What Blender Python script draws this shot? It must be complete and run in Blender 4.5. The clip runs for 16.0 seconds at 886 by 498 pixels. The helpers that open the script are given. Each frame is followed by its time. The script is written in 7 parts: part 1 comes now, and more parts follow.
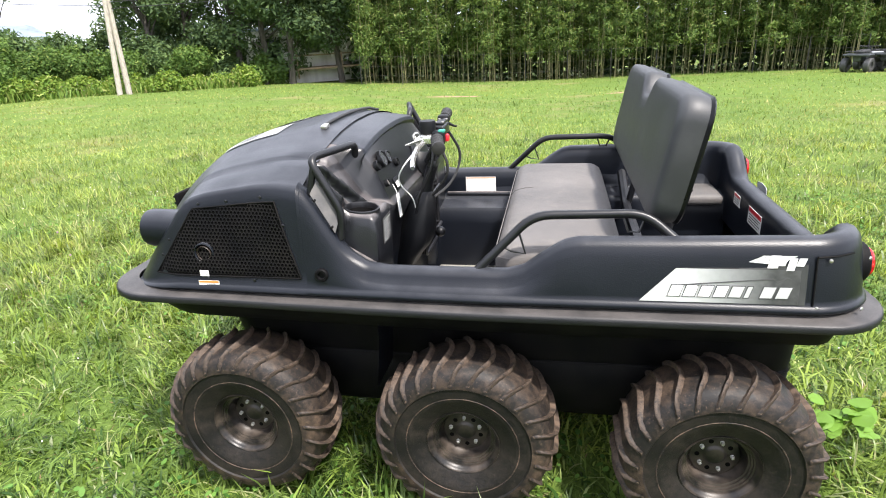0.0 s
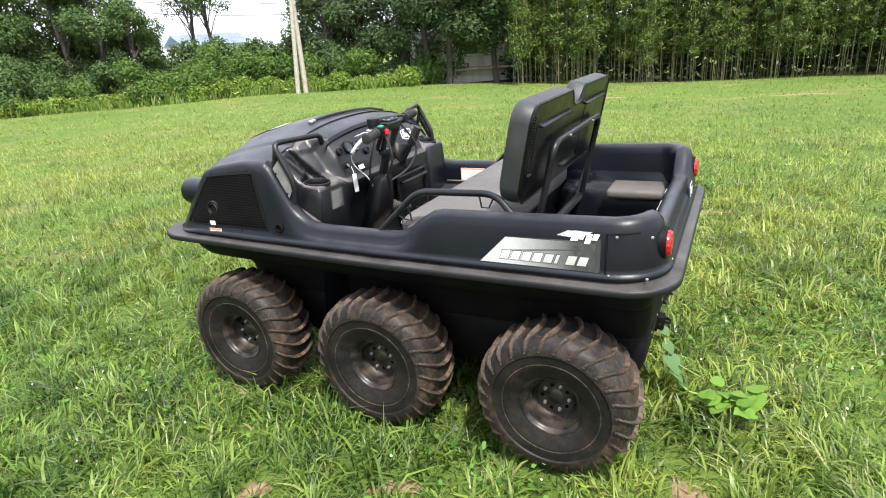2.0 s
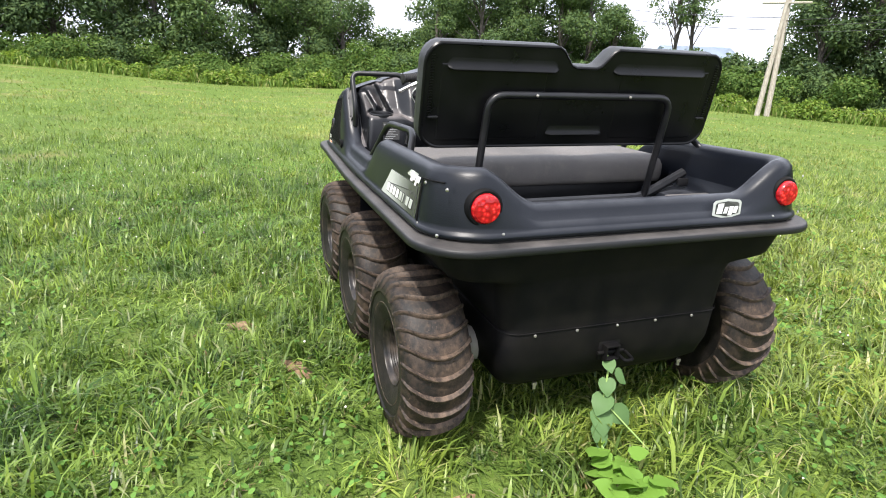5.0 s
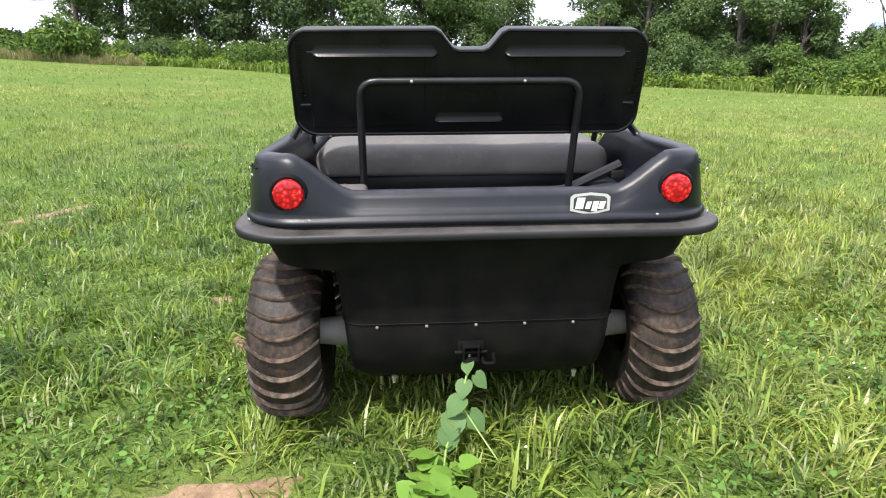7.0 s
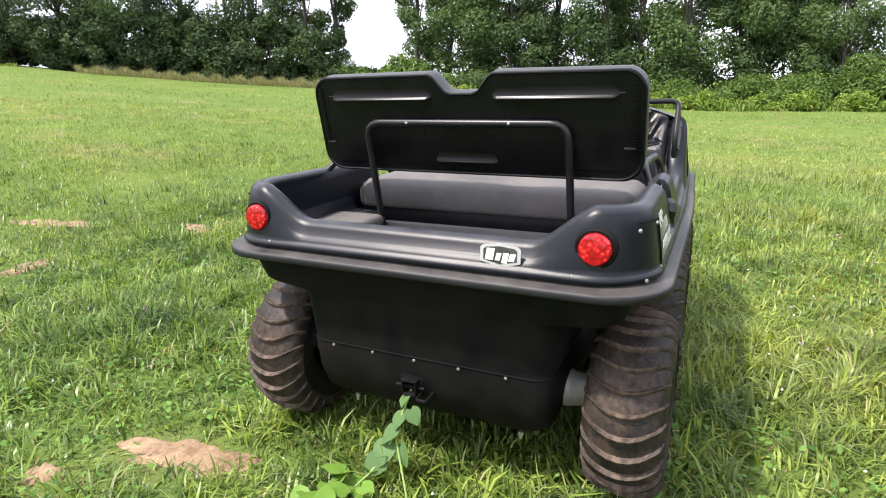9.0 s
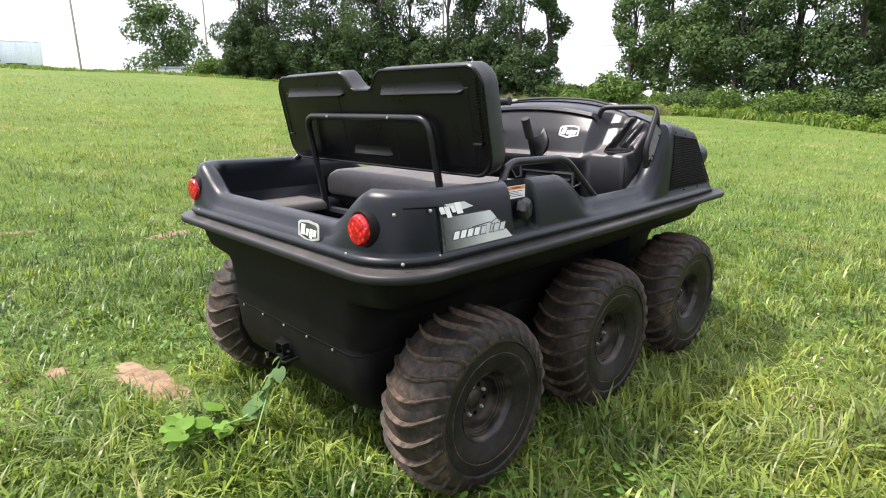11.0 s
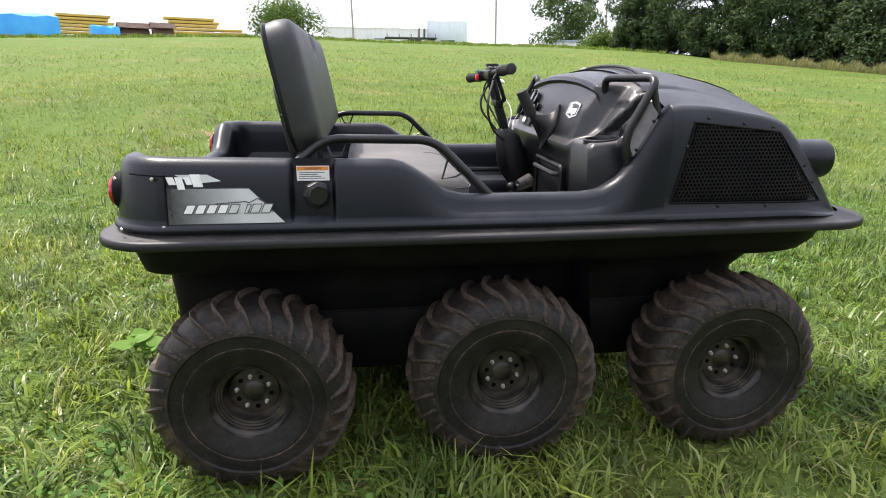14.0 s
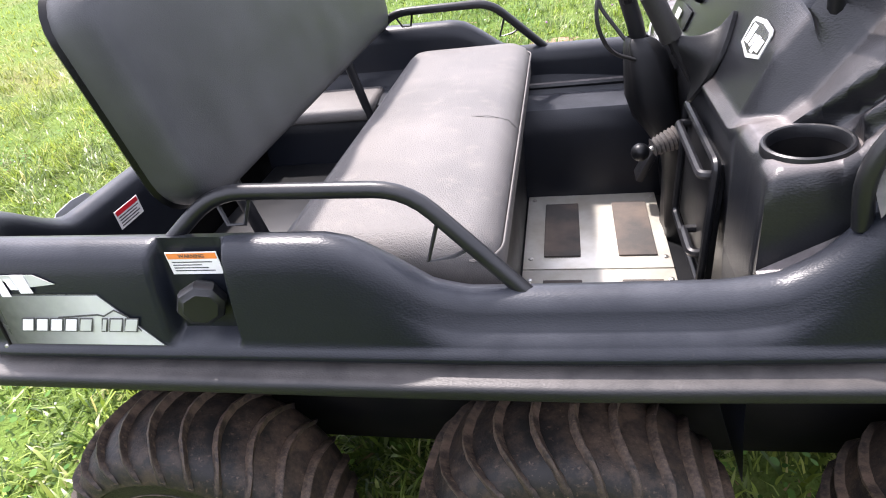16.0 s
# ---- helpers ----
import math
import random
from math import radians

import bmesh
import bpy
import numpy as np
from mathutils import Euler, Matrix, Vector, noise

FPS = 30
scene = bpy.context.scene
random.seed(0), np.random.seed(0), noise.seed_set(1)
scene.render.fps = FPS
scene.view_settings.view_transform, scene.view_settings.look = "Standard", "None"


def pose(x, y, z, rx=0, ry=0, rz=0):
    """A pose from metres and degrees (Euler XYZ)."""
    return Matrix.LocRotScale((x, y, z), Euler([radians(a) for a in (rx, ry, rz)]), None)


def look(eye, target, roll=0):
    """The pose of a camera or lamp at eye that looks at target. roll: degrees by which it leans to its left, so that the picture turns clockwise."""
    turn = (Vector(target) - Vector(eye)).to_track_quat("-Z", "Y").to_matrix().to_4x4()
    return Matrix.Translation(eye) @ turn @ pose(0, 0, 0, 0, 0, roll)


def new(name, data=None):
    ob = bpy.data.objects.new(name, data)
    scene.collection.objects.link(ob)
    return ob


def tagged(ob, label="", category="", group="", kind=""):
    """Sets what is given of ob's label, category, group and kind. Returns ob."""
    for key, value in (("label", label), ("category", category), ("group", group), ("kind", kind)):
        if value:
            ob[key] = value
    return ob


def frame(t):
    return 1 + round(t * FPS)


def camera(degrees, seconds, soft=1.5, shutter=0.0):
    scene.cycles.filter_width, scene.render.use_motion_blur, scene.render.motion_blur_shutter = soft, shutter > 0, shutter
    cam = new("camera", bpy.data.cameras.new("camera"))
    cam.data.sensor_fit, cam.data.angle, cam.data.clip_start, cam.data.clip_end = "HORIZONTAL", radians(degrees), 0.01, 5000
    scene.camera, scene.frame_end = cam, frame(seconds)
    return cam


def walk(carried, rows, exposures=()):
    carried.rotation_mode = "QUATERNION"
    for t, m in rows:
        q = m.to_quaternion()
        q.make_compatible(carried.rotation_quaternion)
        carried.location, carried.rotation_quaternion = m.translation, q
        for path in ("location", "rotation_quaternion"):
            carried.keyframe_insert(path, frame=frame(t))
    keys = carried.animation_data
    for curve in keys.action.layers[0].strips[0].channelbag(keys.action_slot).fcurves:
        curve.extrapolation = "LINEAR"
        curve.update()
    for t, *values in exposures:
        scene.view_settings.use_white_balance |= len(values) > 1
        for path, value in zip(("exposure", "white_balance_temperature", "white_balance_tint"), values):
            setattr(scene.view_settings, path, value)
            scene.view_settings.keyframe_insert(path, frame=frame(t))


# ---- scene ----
cam = camera(74.2, 16.0, soft=1.05)
PATH = [
    (0, (-0.286, 2.189, 1.543), (0.088, 0.356, 0.836), -3.2),
    (0.5, (-0.519, 2.288, 1.568), (0.022, 0.482, 0.9), -4.3),
    (1, (-0.735, 2.381, 1.57), (-0.13, 0.601, 0.889), -4.2),
    (1.5, (-1.003, 2.479, 1.564), (-0.29, 0.739, 0.882), -4.2),
    (2, (-1.271, 2.438, 1.561), (-0.403, 0.768, 0.886), -4.3),
    (2.5, (-1.573, 2.274, 1.567), (-0.51, 0.71, 0.917), -4.3),
    (3, (-1.845, 2.143, 1.549), (-0.584, 0.717, 0.937), -4.5),
    (3.5, (-2.082, 1.936, 1.5), (-0.646, 0.67, 0.918), -3.1),
    (3.7, (-2.147, 1.825, 1.461), (-0.64, 0.641, 0.889), -2.3),
    (5.8, (-2.699, 0.852, 1.246), (-0.851, 0.393, 0.632), 1.5),
    (6, (-2.725, 0.758, 1.249), (-0.867, 0.33, 0.645), 0.8),
    (6.5, (-2.777, 0.513, 1.263), (-0.903, 0.236, 0.621), 0.7),
    (7, (-2.714, 0.228, 1.27), (-0.822, 0.105, 0.633), -0.1),
    (7.5, (-2.651, -0.045, 1.305), (-0.751, -0.041, 0.68), -1.0),
    (8, (-2.664, -0.302, 1.297), (-0.784, -0.052, 0.664), -1.1),
    (8.5, (-2.624, -0.572, 1.308), (-0.788, -0.051, 0.712), -0.9),
    (9, (-2.552, -0.821, 1.308), (-0.816, 0.01, 0.766), -1.3),
    (9.5, (-2.497, -1.096, 1.292), (-0.836, -0.111, 0.771), -1.4),
    (9.7, (-2.455, -1.217, 1.28), (-0.825, -0.174, 0.775), -1.6),
    (11.8, (-1.605, -2.051, 1.21), (-0.558, -0.411, 0.75), -0.3),
    (12, (-1.491, -2.099, 1.214), (-0.541, -0.398, 0.763), -0.7),
    (12.5, (-1.245, -2.194, 1.244), (-0.5, -0.402, 0.761), -1.1),
    (13, (-1.011, -2.286, 1.188), (-0.503, -0.433, 0.634), -0.1),
    (13.5, (-0.729, -2.302, 1.179), (-0.37, -0.409, 0.645), 0.2),
    (14, (-0.422, -2.263, 1.208), (-0.165, -0.362, 0.643), 0.6),
    (14.5, (-0.281, -2.077, 1.245), (-0.187, -0.188, 0.594), 0.4),
    (15, (-0.187, -1.815, 1.3), (-0.269, 0.009, 0.483), -1.0),
    (15.5, (-0.055, -1.531, 1.352), (-0.314, 0.208, 0.398), -3.5),
    (16, (-0.005, -1.301, 1.401), (-0.426, 0.326, 0.318), -9.3),
]
walk(cam, [(t, look(e, g, r)) for t, e, g, r in PATH], exposures=[(0.0, 1.22, 6400, 14), (1.0, 1.08, 6420, 11), (3.0, 0.97, 6420, 12), (7.0, 0.94, 6400, 14), (9.5, 1.0, 6500, 16), (12.5, 0.80, 6500, 16), (13.5, 0.76, 6500, 16), (14.5, 0.90, 6420, 17), (15.5, 1.48, 6350, 17), (16.0, 1.60, 6300, 21)])

# ---- light: bright hazy sky, high sun from behind the vehicle's left ----
SUN_AZ, SUN_EL = 138.0, 60.0
world = bpy.data.worlds.new("sky")
scene.world = world
world.use_nodes = True
wn, wl = world.node_tree.nodes, world.node_tree.links
wn.clear()
w_out = wn.new("ShaderNodeOutputWorld")
w_bg = wn.new("ShaderNodeBackground")
w_sky = wn.new("ShaderNodeTexSky")
w_sky.sky_type = "NISHITA"
w_sky.sun_disc = False
w_sky.sun_elevation = radians(SUN_EL)
w_sky.sun_rotation = radians(90.0 - SUN_AZ)
w_sky.dust_density = 6.0
w_mul = wn.new("ShaderNodeMix")
w_mul.data_type = "RGBA"
w_mul.blend_type = "MIX"
w_mul.inputs["Factor"].default_value = 0.86
w_mul.inputs["B"].default_value = (9.3, 9.85, 10.9, 1.0)
wl.new(w_sky.outputs["Color"], w_mul.inputs["A"])
wl.new(w_mul.outputs["Result"], w_bg.inputs["Color"])
w_bg.inputs["Strength"].default_value = 0.112
wl.new(w_bg.outputs["Background"], w_out.inputs["Surface"])

sun_data = bpy.data.lights.new("sun", "SUN")
sun_data.energy = 3.95
sun_data.angle = radians(2.5)
sun_data.color = (1.0, 0.95, 0.86)
sun = new("sun", sun_data)
_d = Vector((math.cos(radians(SUN_AZ)) * math.cos(radians(SUN_EL)), math.sin(radians(SUN_AZ)) * math.cos(radians(SUN_EL)), math.sin(radians(SUN_EL))))
sun.matrix_world = look(_d * 60, (0, 0, 0))

# ---- materials ----


def material(name):
    m = bpy.data.materials.new(name)
    m.use_nodes = True
    nt = m.node_tree
    return m, nt.nodes, nt.links, nt.nodes["Principled BSDF"]


def texco(n, l, kind="Object", scale=(1, 1, 1)):
    tc = n.new("ShaderNodeTexCoord")
    mp = n.new("ShaderNodeMapping")
    mp.inputs["Scale"].default_value = scale
    l.new(tc.outputs[kind], mp.inputs["Vector"])
    return mp.outputs["Vector"]


def noise_node(n, l, vec, scale, detail=4.0, rough=0.55):
    t = n.new("ShaderNodeTexNoise")
    t.inputs["Scale"].default_value = scale
    t.inputs["Detail"].default_value = detail
    t.inputs["Roughness"].default_value = rough
    if vec is not None:
        l.new(vec, t.inputs["Vector"])
    return t.outputs["Fac"]


def ramp(n, l, fac, stops):
    r = n.new("ShaderNodeValToRGB")
    while len(r.color_ramp.elements) < len(stops):
        r.color_ramp.elements.new(0.5)
    for e, (p, c) in zip(r.color_ramp.elements, stops):
        e.position = p
        e.color = (*c, 1.0) if len(c) == 3 else c
    l.new(fac, r.inputs["Fac"])
    return r.outputs["Color"]


def mix(n, l, fac, a, b, blend="MIX"):
    m = n.new("ShaderNodeMix")
    m.data_type = "RGBA"
    m.blend_type = blend
    for key, v in (("Factor", fac), ("A", a), ("B", b)):
        if isinstance(v, (int, float)):
            m.inputs[key].default_value = v
        elif isinstance(v, tuple):
            m.inputs[key].default_value = (*v, 1.0)
        else:
            l.new(v, m.inputs[key])
    return m.outputs["Result"]


def bump(n, l, height, strength, distance, bsdf):
    b = n.new("ShaderNodeBump")
    b.inputs["Strength"].default_value = strength
    b.inputs["Distance"].default_value = distance
    l.new(height, b.inputs["Height"])
    l.new(b.outputs["Normal"], bsdf.inputs["Normal"])


def plain(name, color, rough=0.5, metal=0.0, dirt=None, grain=0.0, grain_scale=300.0, spec=0.5, vary=0.25, scale=9.0):
    """Paint, plastic, metal or cloth: broad blotches of wear and fine relief."""
    m, n, l, b = material(name)
    v = texco(n, l)
    big = noise_node(n, l, v, scale, 5.0)
    fine = noise_node(n, l, v, grain_scale, 2.0)
    d = dirt if dirt else tuple(c * (1 + vary) for c in color)
    col = mix(n, l, ramp(n, l, big, [(0.38, (0, 0, 0)), (0.72, (1, 1, 1))]), color, d)
    l.new(col, b.inputs["Base Color"])
    rr = n.new("ShaderNodeMapRange")
    rr.inputs["To Min"].default_value = max(0.04, rough - 0.08)
    rr.inputs["To Max"].default_value = min(1.0, rough + 0.12)
    l.new(big, rr.inputs["Value"])
    l.new(rr.outputs["Result"], b.inputs["Roughness"])
    b.inputs["Metallic"].default_value = metal
    b.inputs["Specular IOR Level"].default_value = spec
    if grain:
        bump(n, l, fine, grain, 0.001, b)
    return m


def textured_plastic(name, lo, hi, dust_sheen_max, dust_sheen_from, dust_sheen_col, r0, r1, spec=0.42, relief=0.35):
    """Rotomoulded plastic with a leathery skin, paled where it faces up for dust and painted sky sheen."""
    m, n, l, b = material(name)
    v = texco(n, l)
    big = noise_node(n, l, v, 4.0, 6.0)
    fine = n.new("ShaderNodeTexVoronoi")
    fine.inputs["Scale"].default_value = 400.0
    l.new(texco(n, l, scale=(0.55, 1, 1)), fine.inputs["Vector"])
    col = mix(n, l, ramp(n, l, big, [(0.35, (0, 0, 0)), (0.75, (1, 1, 1))]), lo, hi)
    speck = noise_node(n, l, v, 95.0, 3.0, 0.7)
    col = mix(n, l, ramp(n, l, speck, [(0.68, (0, 0, 0)), (0.82, (0.12, 0.12, 0.12))]), col, (0.12, 0.112, 0.10))
    # pale film on the upper faces: settled dust plus sky sheen put into the colour
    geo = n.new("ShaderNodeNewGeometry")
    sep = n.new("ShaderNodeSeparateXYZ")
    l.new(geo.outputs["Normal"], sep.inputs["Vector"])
    dust_sheen = n.new("ShaderNodeMapRange")
    dust_sheen.inputs["From Min"].default_value = dust_sheen_from
    dust_sheen.inputs["From Max"].default_value = 1.0
    dust_sheen.inputs["To Max"].default_value = dust_sheen_max
    l.new(sep.outputs["Z"], dust_sheen.inputs["Value"])
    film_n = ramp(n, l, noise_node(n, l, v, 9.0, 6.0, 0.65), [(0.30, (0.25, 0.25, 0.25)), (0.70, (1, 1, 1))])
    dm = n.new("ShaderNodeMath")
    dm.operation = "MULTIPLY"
    l.new(dust_sheen.outputs["Result"], dm.inputs[0])
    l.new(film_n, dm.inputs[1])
    col = mix(n, l, dm.outputs["Value"], col, dust_sheen_col)
    l.new(col, b.inputs["Base Color"])
    rr = n.new("ShaderNodeMapRange")
    rr.inputs["To Min"].default_value = r0
    rr.inputs["To Max"].default_value = r1
    l.new(big, rr.inputs["Value"])
    l.new(rr.outputs["Result"], b.inputs["Roughness"])
    b.inputs["Specular IOR Level"].default_value = spec
    bump(n, l, fine.outputs["Distance"], relief, 0.0012, b)
    return m


def rubber(name, color, mud, amount, lo=0.5):
    """Black rubber under smears and crusts of dried mud."""
    m, n, l, b = material(name)
    v = texco(n, l)
    big = noise_node(n, l, v, 6.0, 6.0, 0.65)
    mid = noise_node(n, l, v, 34.0, 6.0, 0.75)
    k = n.new("ShaderNodeMath")
    k.operation = "MULTIPLY"
    l.new(big, k.inputs[0])
    l.new(mid, k.inputs[1])
    f = ramp(n, l, k.outputs["Value"], [(0.19, (0, 0, 0)), (0.29, (amount * 0.45, amount * 0.45, amount * 0.45)), (0.40, (amount, amount, amount))])
    col = mix(n, l, f, color, mud)
    crust = noise_node(n, l, v, 90.0, 4.0, 0.7)
    pale = tuple(min(1.0, c * 1.9) for c in mud)
    col = mix(n, l, ramp(n, l, crust, [(0.60, (0, 0, 0)), (0.72, (amount * 0.5, amount * 0.5, amount * 0.5))]), col, pale)
    l.new(col, b.inputs["Base Color"])
    rr = n.new("ShaderNodeMapRange")
    rr.inputs["To Min"].default_value = lo - 0.14
    rr.inputs["To Max"].default_value = lo + 0.22
    l.new(big, rr.inputs["Value"])
    l.new(rr.outputs["Result"], b.inputs["Roughness"])
    b.inputs["Specular IOR Level"].default_value = 0.25
    bump(n, l, mid, 0.55, 0.004, b)
    return m


def vinyl():
    m, n, l, b = material("grey_vinyl")
    v = texco(n, l)
    big = noise_node(n, l, v, 3.0, 6.0, 0.6)
    fine = n.new("ShaderNodeTexVoronoi")
    fine.inputs["Scale"].default_value = 420.0
    l.new(v, fine.inputs["Vector"])
    col = mix(n, l, ramp(n, l, big, [(0.30, (0, 0, 0)), (0.70, (1, 1, 1))]), (0.074, 0.070, 0.067), (0.132, 0.121, 0.113))
    spot = noise_node(n, l, v, 26.0, 4.0, 0.7)
    col = mix(n, l, ramp(n, l, spot, [(0.54, (0, 0, 0)), (0.72, (0.55, 0.55, 0.55))]), col, (0.155, 0.138, 0.122))
    l.new(col, b.inputs["Base Color"])
    b.inputs["Roughness"].default_value = 0.60
    b.inputs["Specular IOR Level"].default_value = 0.46
    bump(n, l, fine.outputs["Distance"], 0.7, 0.001, b)
    return m


def red_lens():
    m, n, l, b = material("red_lens")
    v = texco(n, l)
    vo = n.new("ShaderNodeTexVoronoi")
    vo.inputs["Scale"].default_value = 75.0
    l.new(v, vo.inputs["Vector"])
    # reds set brighter in place of a glow; the lens doesn't emit
    l.new(ramp(n, l, vo.outputs["Distance"], [(0.0, (0.85, 0.09, 0.07)), (0.30, (0.52, 0.010, 0.014)), (0.60, (0.27, 0.005, 0.008))]), b.inputs["Base Color"])
    b.inputs["Roughness"].default_value = 0.16
    bump(n, l, vo.outputs["Distance"], 0.6, 0.003, b)
    return m


def leafy(name, dark, light, dead=None, dead_at=0.93, trans=0.35, rough=0.55, field=0.0):
    """Leaves and blades: a colour of their own each, some light coming through; field adds broad patches."""
    m, n, l, b = material(name)
    g = n.new("ShaderNodeNewGeometry")
    stops = [(0.0, dark), (0.8, light)]
    if dead:
        stops = [(0.0, dark), (dead_at - 0.06, light), (dead_at, dead)]
    col = ramp(n, l, g.outputs["Random Per Island"], stops)
    if field:
        v = texco(n, l)
        f = noise_node(n, l, v, 0.55, 5.0, 0.6)
        col = mix(n, l, ramp(n, l, f, [(0.38, (0, 0, 0)), (0.66, (field, field, field))]), col, (0.225, 0.318, 0.078))
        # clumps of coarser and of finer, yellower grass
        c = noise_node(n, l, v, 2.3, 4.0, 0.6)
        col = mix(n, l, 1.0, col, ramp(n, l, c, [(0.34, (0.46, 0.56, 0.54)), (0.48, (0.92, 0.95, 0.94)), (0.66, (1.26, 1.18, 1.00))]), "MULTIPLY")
        w = noise_node(n, l, v, 0.17, 4.0, 0.6)
        col = mix(n, l, ramp(n, l, w, [(0.52, (0, 0, 0)), (0.66, (0.5 * field, 0.5 * field, 0.5 * field))]), col, (0.33, 0.33, 0.13))
        d = noise_node(n, l, texco(n, l, scale=(1, 1, 0.2)), 0.085, 4.0, 0.55)
        col = mix(n, l, 1.0, col, ramp(n, l, d, [(0.40, (0.74, 0.84, 0.80)), (0.56, (1.08, 1.05, 0.98))]), "MULTIPLY")
    l.new(col, b.inputs["Base Color"])
    b.inputs["Roughness"].default_value = rough
    b.inputs["Specular IOR Level"].default_value = 0.30 if field else 0.14
    t = n.new("ShaderNodeBsdfTranslucent")
    # light that comes through a leaf is yellower than what it throws back
    l.new(mix(n, l, 1.0, col, (1.0, 0.93, 0.45), "MULTIPLY") if not field else mix(n, l, 1.0, col, (1.25, 1.18, 0.80), "MULTIPLY"), t.inputs["Color"])
    mx = n.new("ShaderNodeMixShader")
    mx.inputs["Fac"].default_value = trans
    l.new(b.outputs["BSDF"], mx.inputs[1])
    l.new(t.outputs["BSDF"], mx.inputs[2])
    l.new(mx.outputs["Shader"], n["Material Output"].inputs["Surface"])
    return m


def bark(name, dark, light, scale=1.0):
    m, n, l, b = material(name)
    v = texco(n, l, scale=(5 * scale, 5 * scale, 0.8 * scale))
    f = noise_node(n, l, v, 3.0, 6.0, 0.7)
    l.new(ramp(n, l, f, [(0.35, dark), (0.68, light)]), b.inputs["Base Color"])
    b.inputs["Roughness"].default_value = 0.9
    bump(n, l, f, 0.8, 0.03, b)
    return m


def turf():
    """Soil and thatch under the blades close by, mown grass as a carpet far off."""
    m, n, l, b = material("turf")
    v = texco(n, l)
    a = noise_node(n, l, v, 0.16, 6.0, 0.6)
    c = noise_node(n, l, v, 1.3, 6.0, 0.65)
    f = noise_node(n, l, v, 28.0, 5.0, 0.7)
    base = ramp(n, l, a, [(0.30, (0.052, 0.110, 0.018)), (0.50, (0.090, 0.160, 0.026)), (0.70, (0.150, 0.200, 0.038))])
    mid = ramp(n, l, c, [(0.32, (0.055, 0.100, 0.020)), (0.68, (0.145, 0.205, 0.034))])
    fine = ramp(n, l, f, [(0.30, (0.045, 0.070, 0.016)), (0.55, (0.115, 0.172, 0.034)), (0.75, (0.195, 0.235, 0.062))])
    col = mix(n, l, 0.5, base, mid)
    col = mix(n, l, 0.42, col, fine)
    dry = noise_node(n, l, v, 0.42, 7.0, 0.7)
    col = mix(n, l, ramp(n, l, dry, [(0.54, (0, 0, 0)), (0.70, (0.60, 0.60, 0.60))]), col, (0.25, 0.19, 0.10))
    l.new(col, b.inputs["Base Color"])
    b.inputs["Roughness"].default_value = 0.9
    b.inputs["Specular IOR Level"].default_value = 0.15
    bump(n, l, f, 0.9, 0.04, b)
    return m


def soil():
    m, n, l, b = material("bare_soil")
    v = texco(n, l)
    f = noise_node(n, l, v, 14.0, 7.0, 0.7)
    l.new(ramp(n, l, f, [(0.28, (0.10, 0.058, 0.032)), (0.50, (0.245, 0.160, 0.092)), (0.75, (0.37, 0.268, 0.165))]), b.inputs["Base Color"])
    b.inputs["Roughness"].default_value = 0.95
    bump(n, l, f, 0.9, 0.02, b)
    return m


def ribbed(name, color, dark, per_m, axis=0, rough=0.5, metal=0.0):
    """Sheet cladding: ribs at a true pitch, streaked."""
    m, n, l, b = material(name)
    sc = [0.0, 0.0, 0.0]
    sc[axis] = per_m
    v = texco(n, l, scale=tuple(sc))
    w = n.new("ShaderNodeTexWave")
    w.inputs["Scale"].default_value = 1.0
    l.new(v, w.inputs["Vector"])
    f = noise_node(n, l, texco(n, l, scale=(1, 1, 0.2)), 2.0, 6.0)
    l.new(mix(n, l, ramp(n, l, f, [(0.45, (0, 0, 0)), (0.75, (1, 1, 1))]), color, dark), b.inputs["Base Color"])
    b.inputs["Roughness"].default_value = rough
    b.inputs["Metallic"].default_value = metal
    bump(n, l, w.outputs["Fac"], 0.5, 0.02, b)
    return m


# bluish film on the body: painted sky sheen on bonnet and sills, over mild dust
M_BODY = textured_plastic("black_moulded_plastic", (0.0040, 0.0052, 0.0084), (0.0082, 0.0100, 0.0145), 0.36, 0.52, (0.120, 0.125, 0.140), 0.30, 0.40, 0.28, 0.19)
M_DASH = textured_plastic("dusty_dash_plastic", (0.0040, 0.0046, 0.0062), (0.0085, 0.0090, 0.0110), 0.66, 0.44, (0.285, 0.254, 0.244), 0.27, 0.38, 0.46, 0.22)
M_FOOT = plain("dusty_foot_plate", (0.040, 0.037, 0.036), 0.46, dirt=(0.095, 0.086, 0.080), grain=0.4, scale=30, spec=0.9)
M_HULL = plain("black_hull_plastic", (0.0042, 0.0042, 0.0048), 0.58, dirt=(0.0105, 0.0096, 0.0086), grain=0.3, grain_scale=220, spec=0.09)
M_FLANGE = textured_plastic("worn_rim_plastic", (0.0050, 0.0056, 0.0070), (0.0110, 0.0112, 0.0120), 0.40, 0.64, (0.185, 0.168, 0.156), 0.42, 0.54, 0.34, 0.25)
M_INNER = plain("black_tub_plastic", (0.0032, 0.0036, 0.0046), 0.42, dirt=(0.0075, 0.0076, 0.0082), grain=0.2, grain_scale=260, spec=0.26)
M_TUBE = plain("black_powder_coat", (0.006, 0.0065, 0.008), 0.34, dirt=(0.014, 0.014, 0.0155), grain=0.2, grain_scale=500, spec=0.38)
M_TYRE = rubber("tyre_tread_rubber", (0.012, 0.011, 0.0105), (0.098, 0.066, 0.045), 0.80)
M_LUG = rubber("tyre_lug_rubber", (0.015, 0.013, 0.012), (0.150, 0.104, 0.074), 0.82, 0.56)
M_WALL = rubber("tyre_sidewall_rubber", (0.007, 0.0066, 0.0063), (0.038, 0.030, 0.024), 0.6, 0.5)
